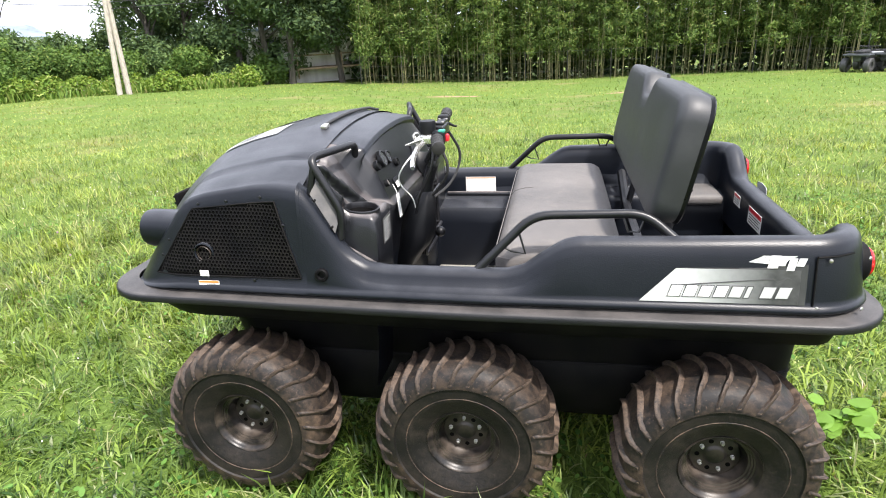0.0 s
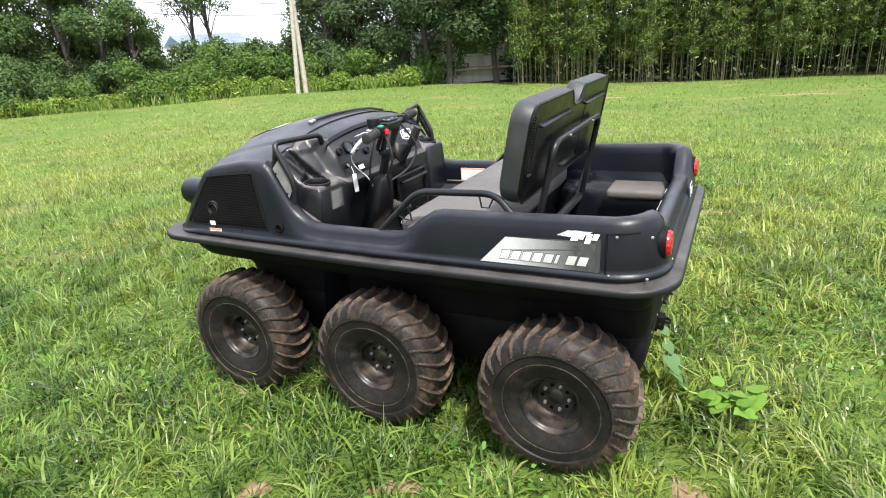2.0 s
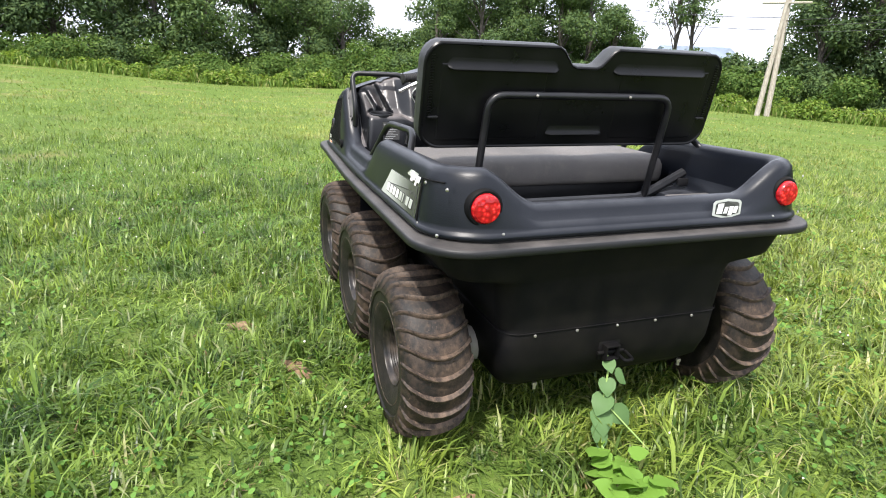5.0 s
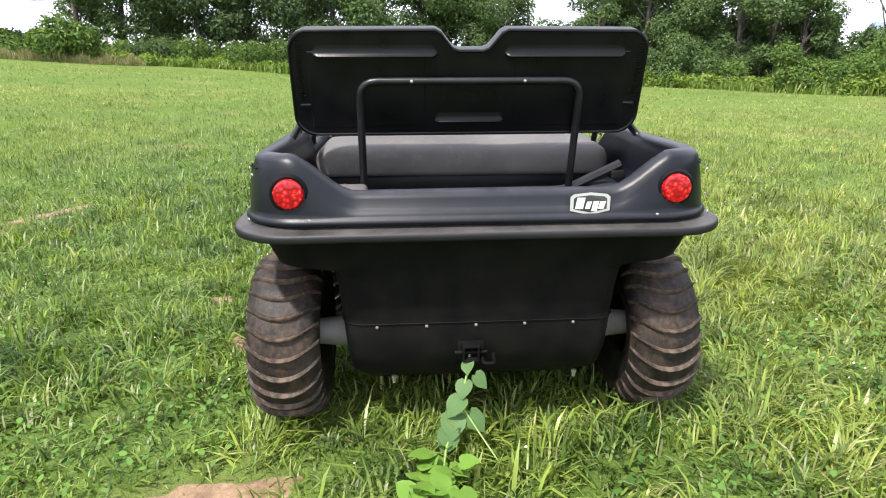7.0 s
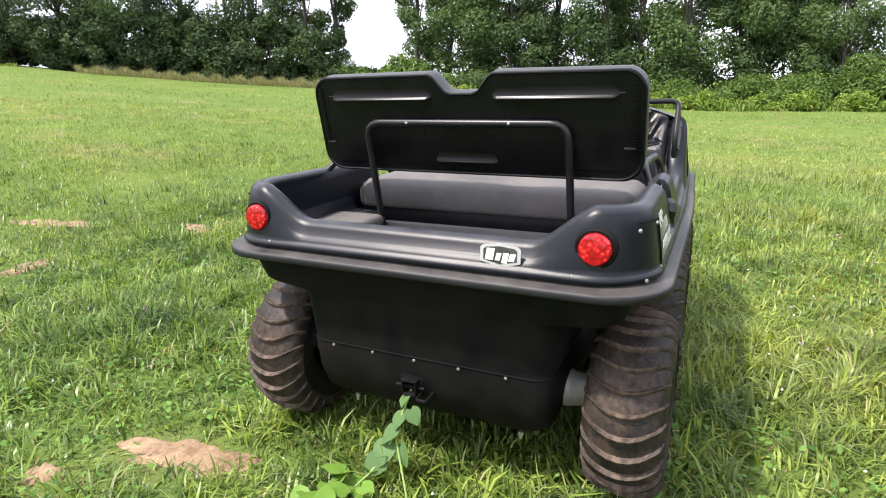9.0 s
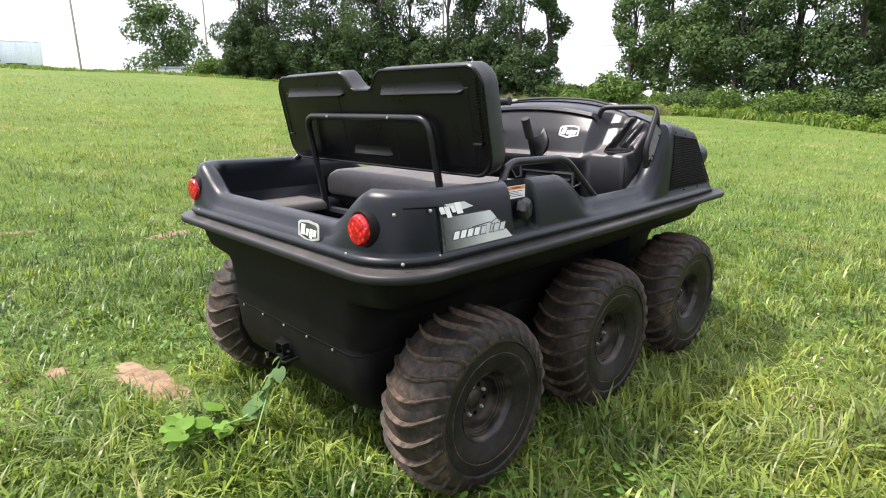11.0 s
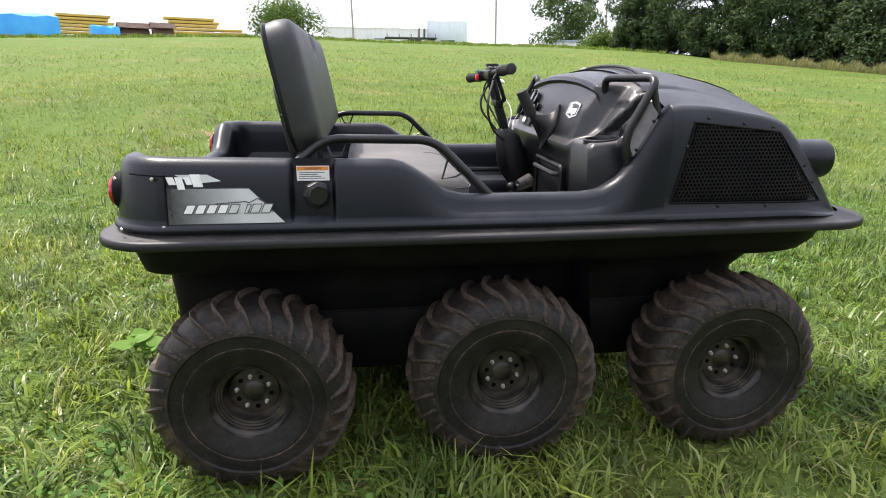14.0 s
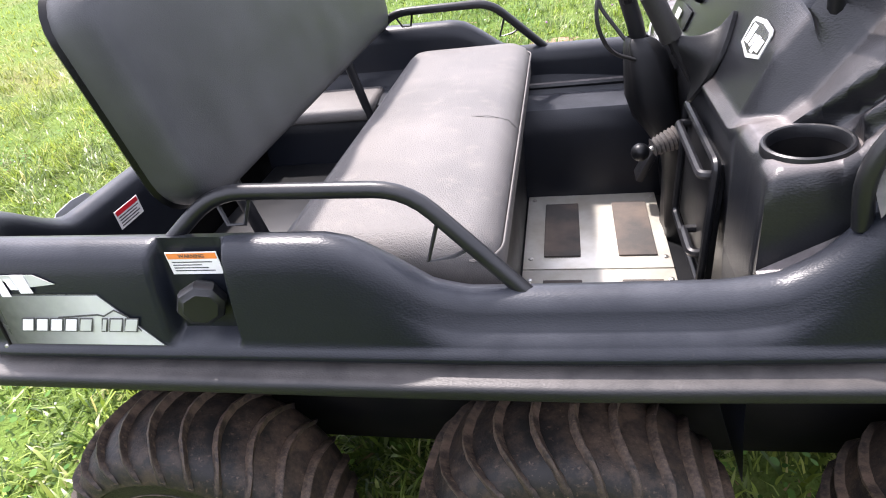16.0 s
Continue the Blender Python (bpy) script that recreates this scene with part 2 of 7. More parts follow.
M_RIM = plain("black_rim_paint", (0.006, 0.0056, 0.0055), 0.36, dirt=(0.060, 0.047, 0.037), grain=0.3, scale=17, spec=0.35)
M_STEEL = plain("zinc_steel", (0.55, 0.54, 0.52), 0.32, metal=0.9, dirt=(0.40, 0.37, 0.33), scale=40)
M_BOLT = plain("dull_bolt_steel", (0.42, 0.41, 0.39), 0.36, metal=0.6, dirt=(0.20, 0.17, 0.14), scale=40)
M_CAST = plain("cast_aluminium", (0.46, 0.45, 0.435), 0.5, metal=0.25, dirt=(0.28, 0.25, 0.21), grain=0.4, grain_scale=120)
M_VINYL = vinyl()
M_BACKVINYL = plain("dark_grey_vinyl", (0.019, 0.0205, 0.0225), 0.48, dirt=(0.037, 0.0385, 0.041), grain=0.4, grain_scale=420)
M_SHELL = plain("black_seat_shell", (0.0025, 0.0027, 0.0033), 0.28, dirt=(0.005, 0.005, 0.0056), grain=0.15, grain_scale=420, spec=0.22)
M_SILVER = plain("silver_decal", (0.62, 0.63, 0.63), 0.28, metal=0.35, dirt=(0.42, 0.43, 0.43), scale=5)

def faded_film(name, x_light, x_dark):
    """Printed silver that fades to near black along the decal."""
    m, n, l, b = material(name)
    sep = n.new("ShaderNodeSeparateXYZ")
    l.new(texco(n, l), sep.inputs["Vector"])
    mr = n.new("ShaderNodeMapRange")
    mr.inputs["From Min"].default_value = x_light
    mr.inputs["From Max"].default_value = x_dark
    l.new(sep.outputs["X"], mr.inputs["Value"])
    fleck = noise_node(n, l, texco(n, l), 60.0, 3.0)
    col = ramp(n, l, mr.outputs["Result"], [(0.0, (0.62, 0.63, 0.64)), (0.45, (0.30, 0.31, 0.315)), (1.0, (0.022, 0.023, 0.026))])
    l.new(mix(n, l, 0.10, col, fleck), b.inputs["Base Color"])
    b.inputs["Metallic"].default_value = 0.35
    b.inputs["Roughness"].default_value = 0.30
    return m


M_DARKFILM = plain("dark_decal_film", (0.035, 0.036, 0.038), 0.25, dirt=(0.07, 0.07, 0.072), scale=7)
# painted shade for rim holes and for the depth behind the vent mesh
M_HOLE_SHADE = plain("hole_shade", (0.002, 0.002, 0.002), 0.8, spec=0.05)
M_WHITE = plain("white_print", (0.80, 0.80, 0.78), 0.4, dirt=(0.66, 0.65, 0.62), scale=20)
M_ORANGE = plain("orange_print", (0.80, 0.24, 0.04), 0.45, dirt=(0.66, 0.22, 0.06), scale=20)
M_INK = plain("dark_print", (0.05, 0.05, 0.05), 0.5)
M_RED = red_lens()
M_REDKNOB = plain("red_switch", (0.62, 0.02, 0.03), 0.35)
M_GREEN = plain("green_switch", (0.02, 0.22, 0.16), 0.35)
M_CHROME = plain("polished_alloy", (0.74, 0.74, 0.73), 0.2, metal=0.85, dirt=(0.6, 0.6, 0.58), scale=30)
M_GRIP = plain("grip_rubber", (0.012, 0.0115, 0.011), 0.55, grain=0.6, grain_scale=200)
M_PLATE = plain("checker_aluminium", (0.62, 0.60, 0.54), 0.42, metal=0.55, dirt=(0.46, 0.42, 0.34), grain=0.5, grain_scale=90)
M_STRIP = plain("grip_tape", (0.055, 0.050, 0.046), 0.85, dirt=(0.13, 0.10, 0.08), grain=0.8, grain_scale=400)
M_GLASS = plain("gauge_glass", (0.05, 0.055, 0.06), 0.08)
M_TURF = turf()
M_SOIL = soil()
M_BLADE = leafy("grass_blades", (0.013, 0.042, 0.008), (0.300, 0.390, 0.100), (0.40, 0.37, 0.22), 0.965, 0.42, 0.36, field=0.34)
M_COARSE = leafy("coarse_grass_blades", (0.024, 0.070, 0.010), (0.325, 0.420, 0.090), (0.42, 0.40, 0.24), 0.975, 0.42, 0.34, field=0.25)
# greens near black as painted shade in the gaps; straw tone is dead grass
M_SHADED_THATCH = leafy("gap_shade_undergrass", (0.008, 0.022, 0.005), (0.070, 0.098, 0.030), (0.22, 0.16, 0.088), 0.70, 0.2, 0.7)
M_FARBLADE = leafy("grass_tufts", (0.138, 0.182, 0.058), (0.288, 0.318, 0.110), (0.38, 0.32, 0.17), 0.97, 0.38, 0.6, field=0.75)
M_CLOVERLEAF = leafy("clover_leaves", (0.040, 0.110, 0.020), (0.130, 0.250, 0.050), None, trans=0.3)
M_CLOVER = plain("clover_heads", (0.72, 0.70, 0.66), 0.8, dirt=(0.62, 0.55, 0.52))
M_PURPLE = plain("purple_heads", (0.30, 0.16, 0.27), 0.8)
M_WEED = leafy("weed_leaves", (0.11, 0.24, 0.045), (0.25, 0.41, 0.065), None, trans=0.4, rough=0.42)
M_WILT = leafy("wilted_leaves", (0.085, 0.165, 0.060), (0.16, 0.27, 0.105), None, trans=0.35, rough=0.5)
M_STEM = plain("green_stem", (0.20, 0.30, 0.08), 0.6)
M_LEAF = leafy("broad_leaves", (0.044, 0.086, 0.036), (0.122, 0.186, 0.062), (0.105, 0.155, 0.042), 0.95, 0.3)
M_WOODLEAF = leafy("wood_leaves", (0.034, 0.062, 0.032), (0.084, 0.128, 0.052), (0.080, 0.120, 0.040), 0.95, 0.34, 0.75)
M_LEAF_B = leafy("oak_leaves", (0.040, 0.074, 0.036), (0.104, 0.160, 0.062), (0.085, 0.125, 0.04), 0.95, 0.34, 0.75)
M_SHRUB = leafy("shrub_leaves", (0.052, 0.108, 0.026), (0.130, 0.212, 0.048), (0.20, 0.26, 0.07), 0.94, 0.35)
M_BAMBOO = leafy("bamboo_leaves", (0.036, 0.078, 0.020), (0.165, 0.240, 0.060), (0.22, 0.24, 0.08), 0.94, 0.35)
M_CULM = plain("bamboo_culms", (0.22, 0.195, 0.095), 0.5, dirt=(0.10, 0.12, 0.046), scale=1.5)
M_TALL = leafy("tall_weeds", (0.075, 0.150, 0.028), (0.21, 0.30, 0.065), (0.36, 0.36, 0.15), 0.92, 0.38)
M_LUSH = leafy("low_weed_leaves", (0.090, 0.175, 0.030), (0.235, 0.335, 0.060), (0.33, 0.36, 0.12), 0.93, 0.4)
M_DRY = leafy("dry_grass", (0.13, 0.17, 0.060), (0.26, 0.26, 0.125), (0.42, 0.36, 0.22), 0.82, 0.35)
M_BARK = bark("tree_bark", (0.035, 0.030, 0.026), (0.12, 0.105, 0.09))
M_POLE = bark("weathered_pole", (0.26, 0.23, 0.19), (0.50, 0.46, 0.40), 2.0)
M_CABLE = plain("black_cable", (0.02, 0.02, 0.02), 0.6)
M_SIDING = ribbed("pale_siding", (0.72, 0.70, 0.66), (0.52, 0.49, 0.45), 5.0, 2, 0.6)
M_STEELWALL = ribbed("white_steel_wall", (0.78, 0.78, 0.77), (0.66, 0.66, 0.65), 4.0, 0, 0.5)
M_BOX = ribbed("white_trailer_panel", (0.74, 0.80, 0.85), (0.62, 0.68, 0.73), 2.0, 0, 0.4)
M_BLUEROOF = plain("blue_grey_roof", (0.30, 0.36, 0.44), 0.5, scale=0.6)
M_WOOD = plain("raw_timber", (0.30, 0.22, 0.14), 0.8, dirt=(0.18, 0.13, 0.09), scale=3)
M_DARK = plain("dark_paint", (0.03, 0.03, 0.032), 0.5)
M_TARP = plain("blue_tarp", (0.02, 0.30, 0.72), 0.4, dirt=(0.05, 0.42, 0.82), scale=0.8)
M_YELLOW = plain("yellow_timber", (0.62, 0.40, 0.05), 0.7, dirt=(0.48, 0.34, 0.10), scale=1.2)
M_BROWN = plain("brown_cover", (0.10, 0.055, 0.035), 0.7, scale=0.8)
M_GREENSTEEL = plain("dark_green_steel", (0.015, 0.035, 0.02), 0.5)
M_QUAD = plain("quad_body_paint", (0.05, 0.055, 0.06), 0.3)
M_QUADW = plain("quad_light_plastic", (0.55, 0.57, 0.6), 0.35)

# ---- mesh helpers ----


def link_mesh(name, verts, faces, mat, parent=None, label="", smooth=True):
    me = bpy.data.meshes.new(name)
    me.from_pydata([tuple(v) for v in verts], [], faces)
    if smooth:
        me.polygons.foreach_set("use_smooth", [True] * len(me.polygons))
    me.materials.append(mat)
    me.update()
    ob = new(name, me)
    ob.parent = parent
    if label:
        ob["label"] = label
    return ob


def part(name, bm, mat, parent=None, label="", smooth=True, angle=40.0):
    me = bpy.data.meshes.new(name)
    bmesh.ops.recalc_face_normals(bm, faces=bm.faces)
    if smooth:
        for f in bm.faces:
            f.smooth = True
        for e in bm.edges:
            if len(e.link_faces) == 2 and e.calc_face_angle(0.0) > radians(angle):
                e.smooth = False
    bm.to_mesh(me)
    bm.free()
    me.materials.append(mat)
    ob = new(name, me)
    ob.parent = parent
    if label:
        ob["label"] = label
    return ob


def share(ob, name=None, m=None, parent=None):
    """Another object on the same mesh."""
    o = new(name or ob.name.split(".")[0], ob.data)
    o.parent = parent if parent is not None else ob.parent
    if m is not None:
        o.matrix_basis = m
    if "label" in ob:
        o["label"] = ob["label"]
    return o


def bulk(name, co, loops, counts, mat, smooth=False):
    """A large mesh straight from arrays: faces of counts corners each."""
    me = bpy.data.meshes.new(name)
    co = np.asarray(co, dtype=np.float32)
    loops = np.asarray(loops, dtype=np.int32)
    counts = np.asarray(counts, dtype=np.int32)
    me.vertices.add(len(co))
    me.vertices.foreach_set("co", co.ravel())
    me.loops.add(len(loops))
    me.loops.foreach_set("vertex_index", loops)
    me.polygons.add(len(counts))
    me.polygons.foreach_set("loop_start", np.concatenate(([0], np.cumsum(counts)[:-1])).astype(np.int32))
    if smooth:
        me.polygons.foreach_set("use_smooth", np.ones(len(counts), dtype=bool))
    me.update(calc_edges=True)
    me.materials.append(mat)
    return new(name, me)


def add_box(bm, cx, cy, cz, sx, sy, sz, bevel=0.0, m=None, segs=2):
    r = bmesh.ops.create_cube(bm, size=1.0)
    vs = r["verts"]
    bmesh.ops.scale(bm, vec=(sx, sy, sz), verts=vs)
    if bevel:
        es = list({e for v in vs for e in v.link_edges})
        r2 = bmesh.ops.bevel(bm, geom=es, offset=bevel, segments=segs, profile=0.5, affect="EDGES")
        vs = list({v for f in r2["faces"] for v in f.verts} | {v for v in vs if v.is_valid})
    t = Matrix.Translation((cx, cy, cz)) @ (m if m else Matrix())
    bmesh.ops.transform(bm, matrix=t, verts=vs)
    return vs


def fillet(pts, r, n=5):
    """Round the corners of a polyline."""
    pts = [Vector(p) for p in pts]
    out = [pts[0]]
    for a, b, c in zip(pts, pts[1:], pts[2:]):
        d = min(r, (a - b).length * 0.48, (c - b).length * 0.48)
        p, q = b + (a - b).normalized() * d, b + (c - b).normalized() * d
        for i in range(n + 1):
            t = i / n
            out.append(p * (1 - t) ** 2 + b * 2 * t * (1 - t) + q * t * t)
    out.append(pts[-1])
    return out


def add_tube(bm, pts, r, segs=8, r_end=None, closed_ends=True):
    pts = [Vector(p) for p in pts]
    rings = []
    up = Vector((0, 0, 1))
    for i, p in enumerate(pts):
        d = (pts[min(i + 1, len(pts) - 1)] - pts[max(i - 1, 0)]).normalized()
        a = d.cross(up)
        if a.length < 0.05:
            a = d.cross(Vector((1, 0, 0)))
        a.normalize()
        if rings:
            prev = rings[-1][1]
            a = prev - d * prev.dot(d)
            a.normalize()
        b = d.cross(a)
        k = i / max(1, len(pts) - 1)
        rr = r if r_end is None else r + (r_end - r) * k
        ring = [bm.verts.new(p + (a * math.cos(2 * math.pi * j / segs) + b * math.sin(2 * math.pi * j / segs)) * rr) for j in range(segs)]
        rings.append((ring, a))
    for (r0, _), (r1, _) in zip(rings, rings[1:]):
        for j in range(segs):
            bm.faces.new((r0[j], r0[(j + 1) % segs], r1[(j + 1) % segs], r1[j]))
    if closed_ends:
        bm.faces.new(list(reversed(rings[0][0])))
        bm.faces.new(rings[-1][0])


def add_lathe(bm, profile, segs, m=Matrix(), cap=False):
    """profile: (distance along the local z axis, radius)."""
    rings = []
    for z, r in profile:
        rings.append([bm.verts.new(m @ Vector((r * math.cos(2 * math.pi * j / segs), r * math.sin(2 * math.pi * j / segs), z))) for j in range(segs)])
    for r0, r1 in zip(rings, rings[1:]):
        for j in range(segs):
            bm.faces.new((r0[j], r0[(j + 1) % segs], r1[(j + 1) % segs], r1[j]))
    if cap:
        bm.faces.new(list(reversed(rings[0])))
        bm.faces.new(rings[-1])


def add_grid(bm, rows, close=False):
    """A sheet through rows of points of equal length."""
    vs = [[bm.verts.new(p) for p in row] for row in rows]
    for a, b in zip(vs, vs[1:]):
        n = len(a)
        for j in range(n if close else n - 1):
            bm.faces.new((a[j], a[(j + 1) % n], b[(j + 1) % n], b[j]))
    return vs


def add_plate(bm, pts, normal, thick):
    """A flat polygon with thickness, its outer face thick along normal."""
    n = Vector(normal).normalized() * thick
    a = [bm.verts.new(Vector(p)) for p in pts]
    b = [bm.verts.new(Vector(p) + n) for p in pts]
    bm.faces.new(b)
    bm.faces.new(list(reversed(a)))
    for i in range(len(pts)):
        j = (i + 1) % len(pts)
        bm.faces.new((a[i], a[j], b[j], b[i]))


def step(a, b, v):
    t = min(1.0, max(0.0, (v - a) / (b - a)))
    return t * t * (3 - 2 * t)


def lerp_table(tab, v):
    if v <= tab[0][0]:
        return tab[0][1]
    for (a, p), (b, q) in zip(tab, tab[1:]):
        if v <= b:
            return p + (q - p) * (v - a) / (b - a)
    return tab[-1][1]

# ---- the six-wheeled amphibious vehicle; x forward, y to its left ----
vehicle = new("amphibious_vehicle")
tagged(vehicle, "black six-wheeled amphibious utility vehicle with muddy low-pressure tyres, parked on grass", "vehicle")

W, XR, CR = 0.700, -1.110, 0.175


def taper(x):
    """The body narrows towards the nose."""
    return 1.0 - 0.060 * min(1.0, max(0.0, (x + 0.10) / 1.0)) ** 1.3


def narrow(bm):
    for v in bm.verts:
        v.co.y *= taper(v.co.x)


H_SIDE = [(-1.2, 1.004), (-0.97, 1.0), (-0.60, 0.993), (-0.35, 0.990), (-0.31, 0.980), (-0.26, 0.948), (-0.20, 0.903), (-0.15, 0.890),
          (0.20, 0.889), (0.265, 0.898), (0.315, 0.930), (0.345, 0.968), (0.423, 1.103), (0.45, 1.138), (0.47, 1.150)]


def stations():
    """Points round the open rear tub: place, outward normal, top height."""
    out = []
    n = 74
    xs = [0.455 + (XR + CR - 0.455) * i / n for i in range(n + 1)]
    # close rows at the sharp walls of the filler slot
    xs = sorted(xs + [-0.626, -0.622, -0.618, -0.614, -0.610, -0.512, -0.508, -0.504, -0.500, -0.496], reverse=True)
    left = [(x, W, 0.0, 1.0) for x in xs]
    arc = []
    for i in range(1, 12):
        a = radians(90 + 90 * i / 12)
        arc.append((XR + CR + CR * math.cos(a), W - CR + CR * math.sin(a), math.cos(a), math.sin(a)))
    m = 44
    back = [(XR, (W - CR) * (1 - 2 * i / m), -1.0, 0.0) for i in range(m + 1)]
    half = left + arc
    ring = half + back + [(x, -y, nx, -ny) for x, y, nx, ny in reversed(half)]
    for x, y, nx, ny in ring:
        h = lerp_table(H_SIDE, x)
        if x < XR + CR:
            h += (0.895 - h) * (1 - step(0.37, 0.56, abs(y)))
        out.append((x, y, nx, ny, h))
    return out


def tub_profile(h, x, y):
    z1 = 0.828
    t = h - 0.045
    slot = 0.0
    if y < 0:
        slot = 0.032 * step(-0.625, -0.612, x) * (1 - step(-0.512, -0.499, x))
    pts = [(0.006, 0.795), (0.006, 0.803), (-0.007, 0.806), (-0.011, 0.811), (-0.009, 0.818), (-0.003, 0.824), (0.001, 0.828)]
    for k, d in ((0.10, 0.003), (0.20, 0.004), (0.5, 0.010), (0.8, 0.016), (1.0, 0.022)):
        pts.append((d + (slot if k > 0.05 else 0), z1 + (t - z1) * k))
    pts += [(0.029 + slot * 0.9, h - 0.022), (0.042 + slot * 0.55, h - 0.007), (0.060, h), (0.080, h - 0.006), (0.095, h - 0.022),
            (0.101, h - 0.05), (0.103, h - 0.12), (0.106, 0.74), (0.110, 0.70)]
    return pts


bm = bmesh.new()
rows = []
for x, y, nx, ny, h in stations():
    rows.append([(x - nx * d, y - ny * d, z) for d, z in tub_profile(h, x, y)])
add_grid(bm, rows)
narrow(bm)
part("upper_body", bm, M_BODY, vehicle, "black moulded plastic tub with a low entry sill", angle=60)

# rear corner panels: thin seams and screws
for sy in (1, -1):
    bm = bmesh.new()
    add_tube(bm, [(-0.935, sy * 0.7005, 0.828), (-0.935, sy * 0.695, 0.88), (-0.935, sy * 0.683, 0.955)], 0.0028, 6)
    add_tube(bm, [(-0.935, sy * 0.684, 0.955), (-0.985, sy * 0.676, 0.957), (-1.03, sy * 0.650, 0.957)], 0.0025, 6)
    part("panel_seam", bm, M_HULL, vehicle)

SHOULDER = [(0.445, 1.132), (0.50, 1.142), (0.60, 1.136), (0.78, 1.108), (0.84, 1.088), (0.88, 1.042), (0.92, 0.990), (0.96, 0.940), (1.00, 0.892), (1.03, 0.862), (1.06, 0.835)]
CROWN = [(0.33, 1.238), (0.445, 1.244), (0.55, 1.243), (0.65, 1.228), (0.78, 1.200), (0.88, 1.166), (0.96, 1.126), (1.00, 1.098), (1.03, 1.045), (1.06, 0.955)]
WIDTH = [(0.445, 0.6812), (0.60, 0.675), (0.80, 0.666), (0.88, 0.662), (0.93, 0.655), (0.97, 0.644), (1.00, 0.630), (1.03, 0.606), (1.06, 0.565)]


def longer(table):
    """Draws the front of the nose out."""
    return [(x if x <= 0.78 else 0.78 + (x - 0.78) * 1.15, v) for x, v in table]


SHOULDER, CROWN, WIDTH = longer(SHOULDER), longer(CROWN), longer(WIDTH)
NOSE = 0.78 + 0.28 * 1.15


def nose_d(k, x):
    """Inward lean of the nose wall; it starts as the tub's and grows."""
    b = step(0.445, 0.62, x)
    p = lerp_table([(0.0, -0.011), (0.05, -0.010), (0.10, 0.001), (0.26, 0.004), (0.45, 0.009), (0.70, 0.0156), (0.86, 0.0215), (0.94, 0.029), (0.98, 0.042), (1.0, 0.060)], k)
    q = lerp_table([(0.0, -0.011), (0.05, -0.010), (0.10, 0.001), (0.26, 0.006), (0.45, 0.020), (0.70, 0.037), (0.86, 0.048), (0.94, 0.056), (0.98, 0.064), (1.0, 0.075)], k)
    return p + (q - p) * b


def nose_top(x, y):
    hs, hc, ys = lerp_table(SHOULDER, x), lerp_table(CROWN, x), lerp_table(WIDTH, x) - nose_d(1.0, x)
    u = min(1.0, abs(y) / ys)
    z = hs + (hc - hs) * (1 - u ** 2.3)
    z -= 0.010 * math.exp(-((abs(y) - 0.47) / 0.012) ** 2)
    z += 0.014 * (1 - step(0.255, 0.310, abs(y))) * step(0.46, 0.56, x) * (1 - step(0.90, 1.02, x)) - 0.004
    return z


bm = bmesh.new()
rows = []
US = [1.0, 0.97, 0.92, 0.86, 0.80, 0.765, 0.75, 0.735, 0.70, 0.62, 0.54, 0.46, 0.40, 0.32, 0.22, 0.11]
for i in range(27):
    x = 0.445 + (NOSE - 0.445) * (i / 26) ** 0.85
    w, hs = lerp_table(WIDTH, x), lerp_table(SHOULDER, x)
    sec = []
    for d, z in ((0.006, 0.795), (0.006, 0.803), (-0.007, 0.806), (-0.011, 0.811), (-0.009, 0.818), (-0.003, 0.824), (0.001, 0.828)):
        sec.append((w - d, min(z, 0.795 + (hs - 0.795) * (z - 0.795) * 4)))
    for k in (0.26, 0.45, 0.70, 0.86, 0.94, 0.98):
        sec.append((w - nose_d(k, x), 0.795 + (hs - 0.795) * k))
    ys = w - nose_d(1.0, x)
    for u in US:
        sec.append((ys * u, nose_top(x, ys * u)))
    full = [(x, y, z) for y, z in sec] + [(x, 0.0, nose_top(x, 0))] + [(x, -y, z) for y, z in reversed(sec)]
    rows.append(full)
vs = add_grid(bm, rows)
bm.faces.new(vs[-1])
part("front_body", bm, M_BODY, vehicle, "black moulded nose with rounded bonnet", angle=50)

# front face: recessed dark grille under the bonnet lip
bm = bmesh.new()
add_box(bm, NOSE - 0.008, 0, 0.955, 0.02, 0.62, 0.13, 0.008)
for i in range(5):
    add_box(bm, NOSE + 0.006, 0, 0.905 + 0.025 * i, 0.012, 0.60, 0.008, 0.002)
part("grille", bm, M_HULL, vehicle)


# rim flange round the whole body, and the hull below
def loop_pts(x0, x1, w, r0, r1, z, n=10):
    pts = []
    for cx, cy, a0, r in ((x0 + r0, w - r0, 90, r0), (x0 + r0, -(w - r0), 180, r0), (x1 - r1, -(w - r1), 270, r1), (x1 - r1, w - r1, 0, r1)):
        for i in range(n + 1):
            a = radians(a0 + 90 * i / n)
            pts.append((cx + r * math.cos(a), cy + r * math.sin(a), z))
    return pts


def divided(pts, n=8):
    """More points on the long straights of a loop."""
    out = []
    for i, p in enumerate(pts):
        q = pts[(i + 1) % len(pts)]
        k = n if abs(p[0] - q[0]) + abs(p[1] - q[1]) > 0.3 else 1
        out += [tuple(a + (b - a) * j / k for a, b in zip(p, q)) for j in range(k)]
    return out


bm = bmesh.new()
rows = [loop_pts(-1.085 - o, 1.130 + o * 1.15, 0.672 + o, 0.115 + o, 0.14 + o, z) for o, z in
        ((0.0, 0.776), (0.054, 0.774), (0.060, 0.768), (0.0645, 0.7665), (0.0675, 0.768), (0.0690, 0.772), (0.0690, 0.781), (0.0670, 0.7875), (0.0620, 0.7910), (0.0540, 0.7915), (0.046, 0.7925), (0.028, 0.797), (0.0, 0.804))]
rows = [divided(r) for r in rows]
add_grid(bm, rows, close=True)
narrow(bm)
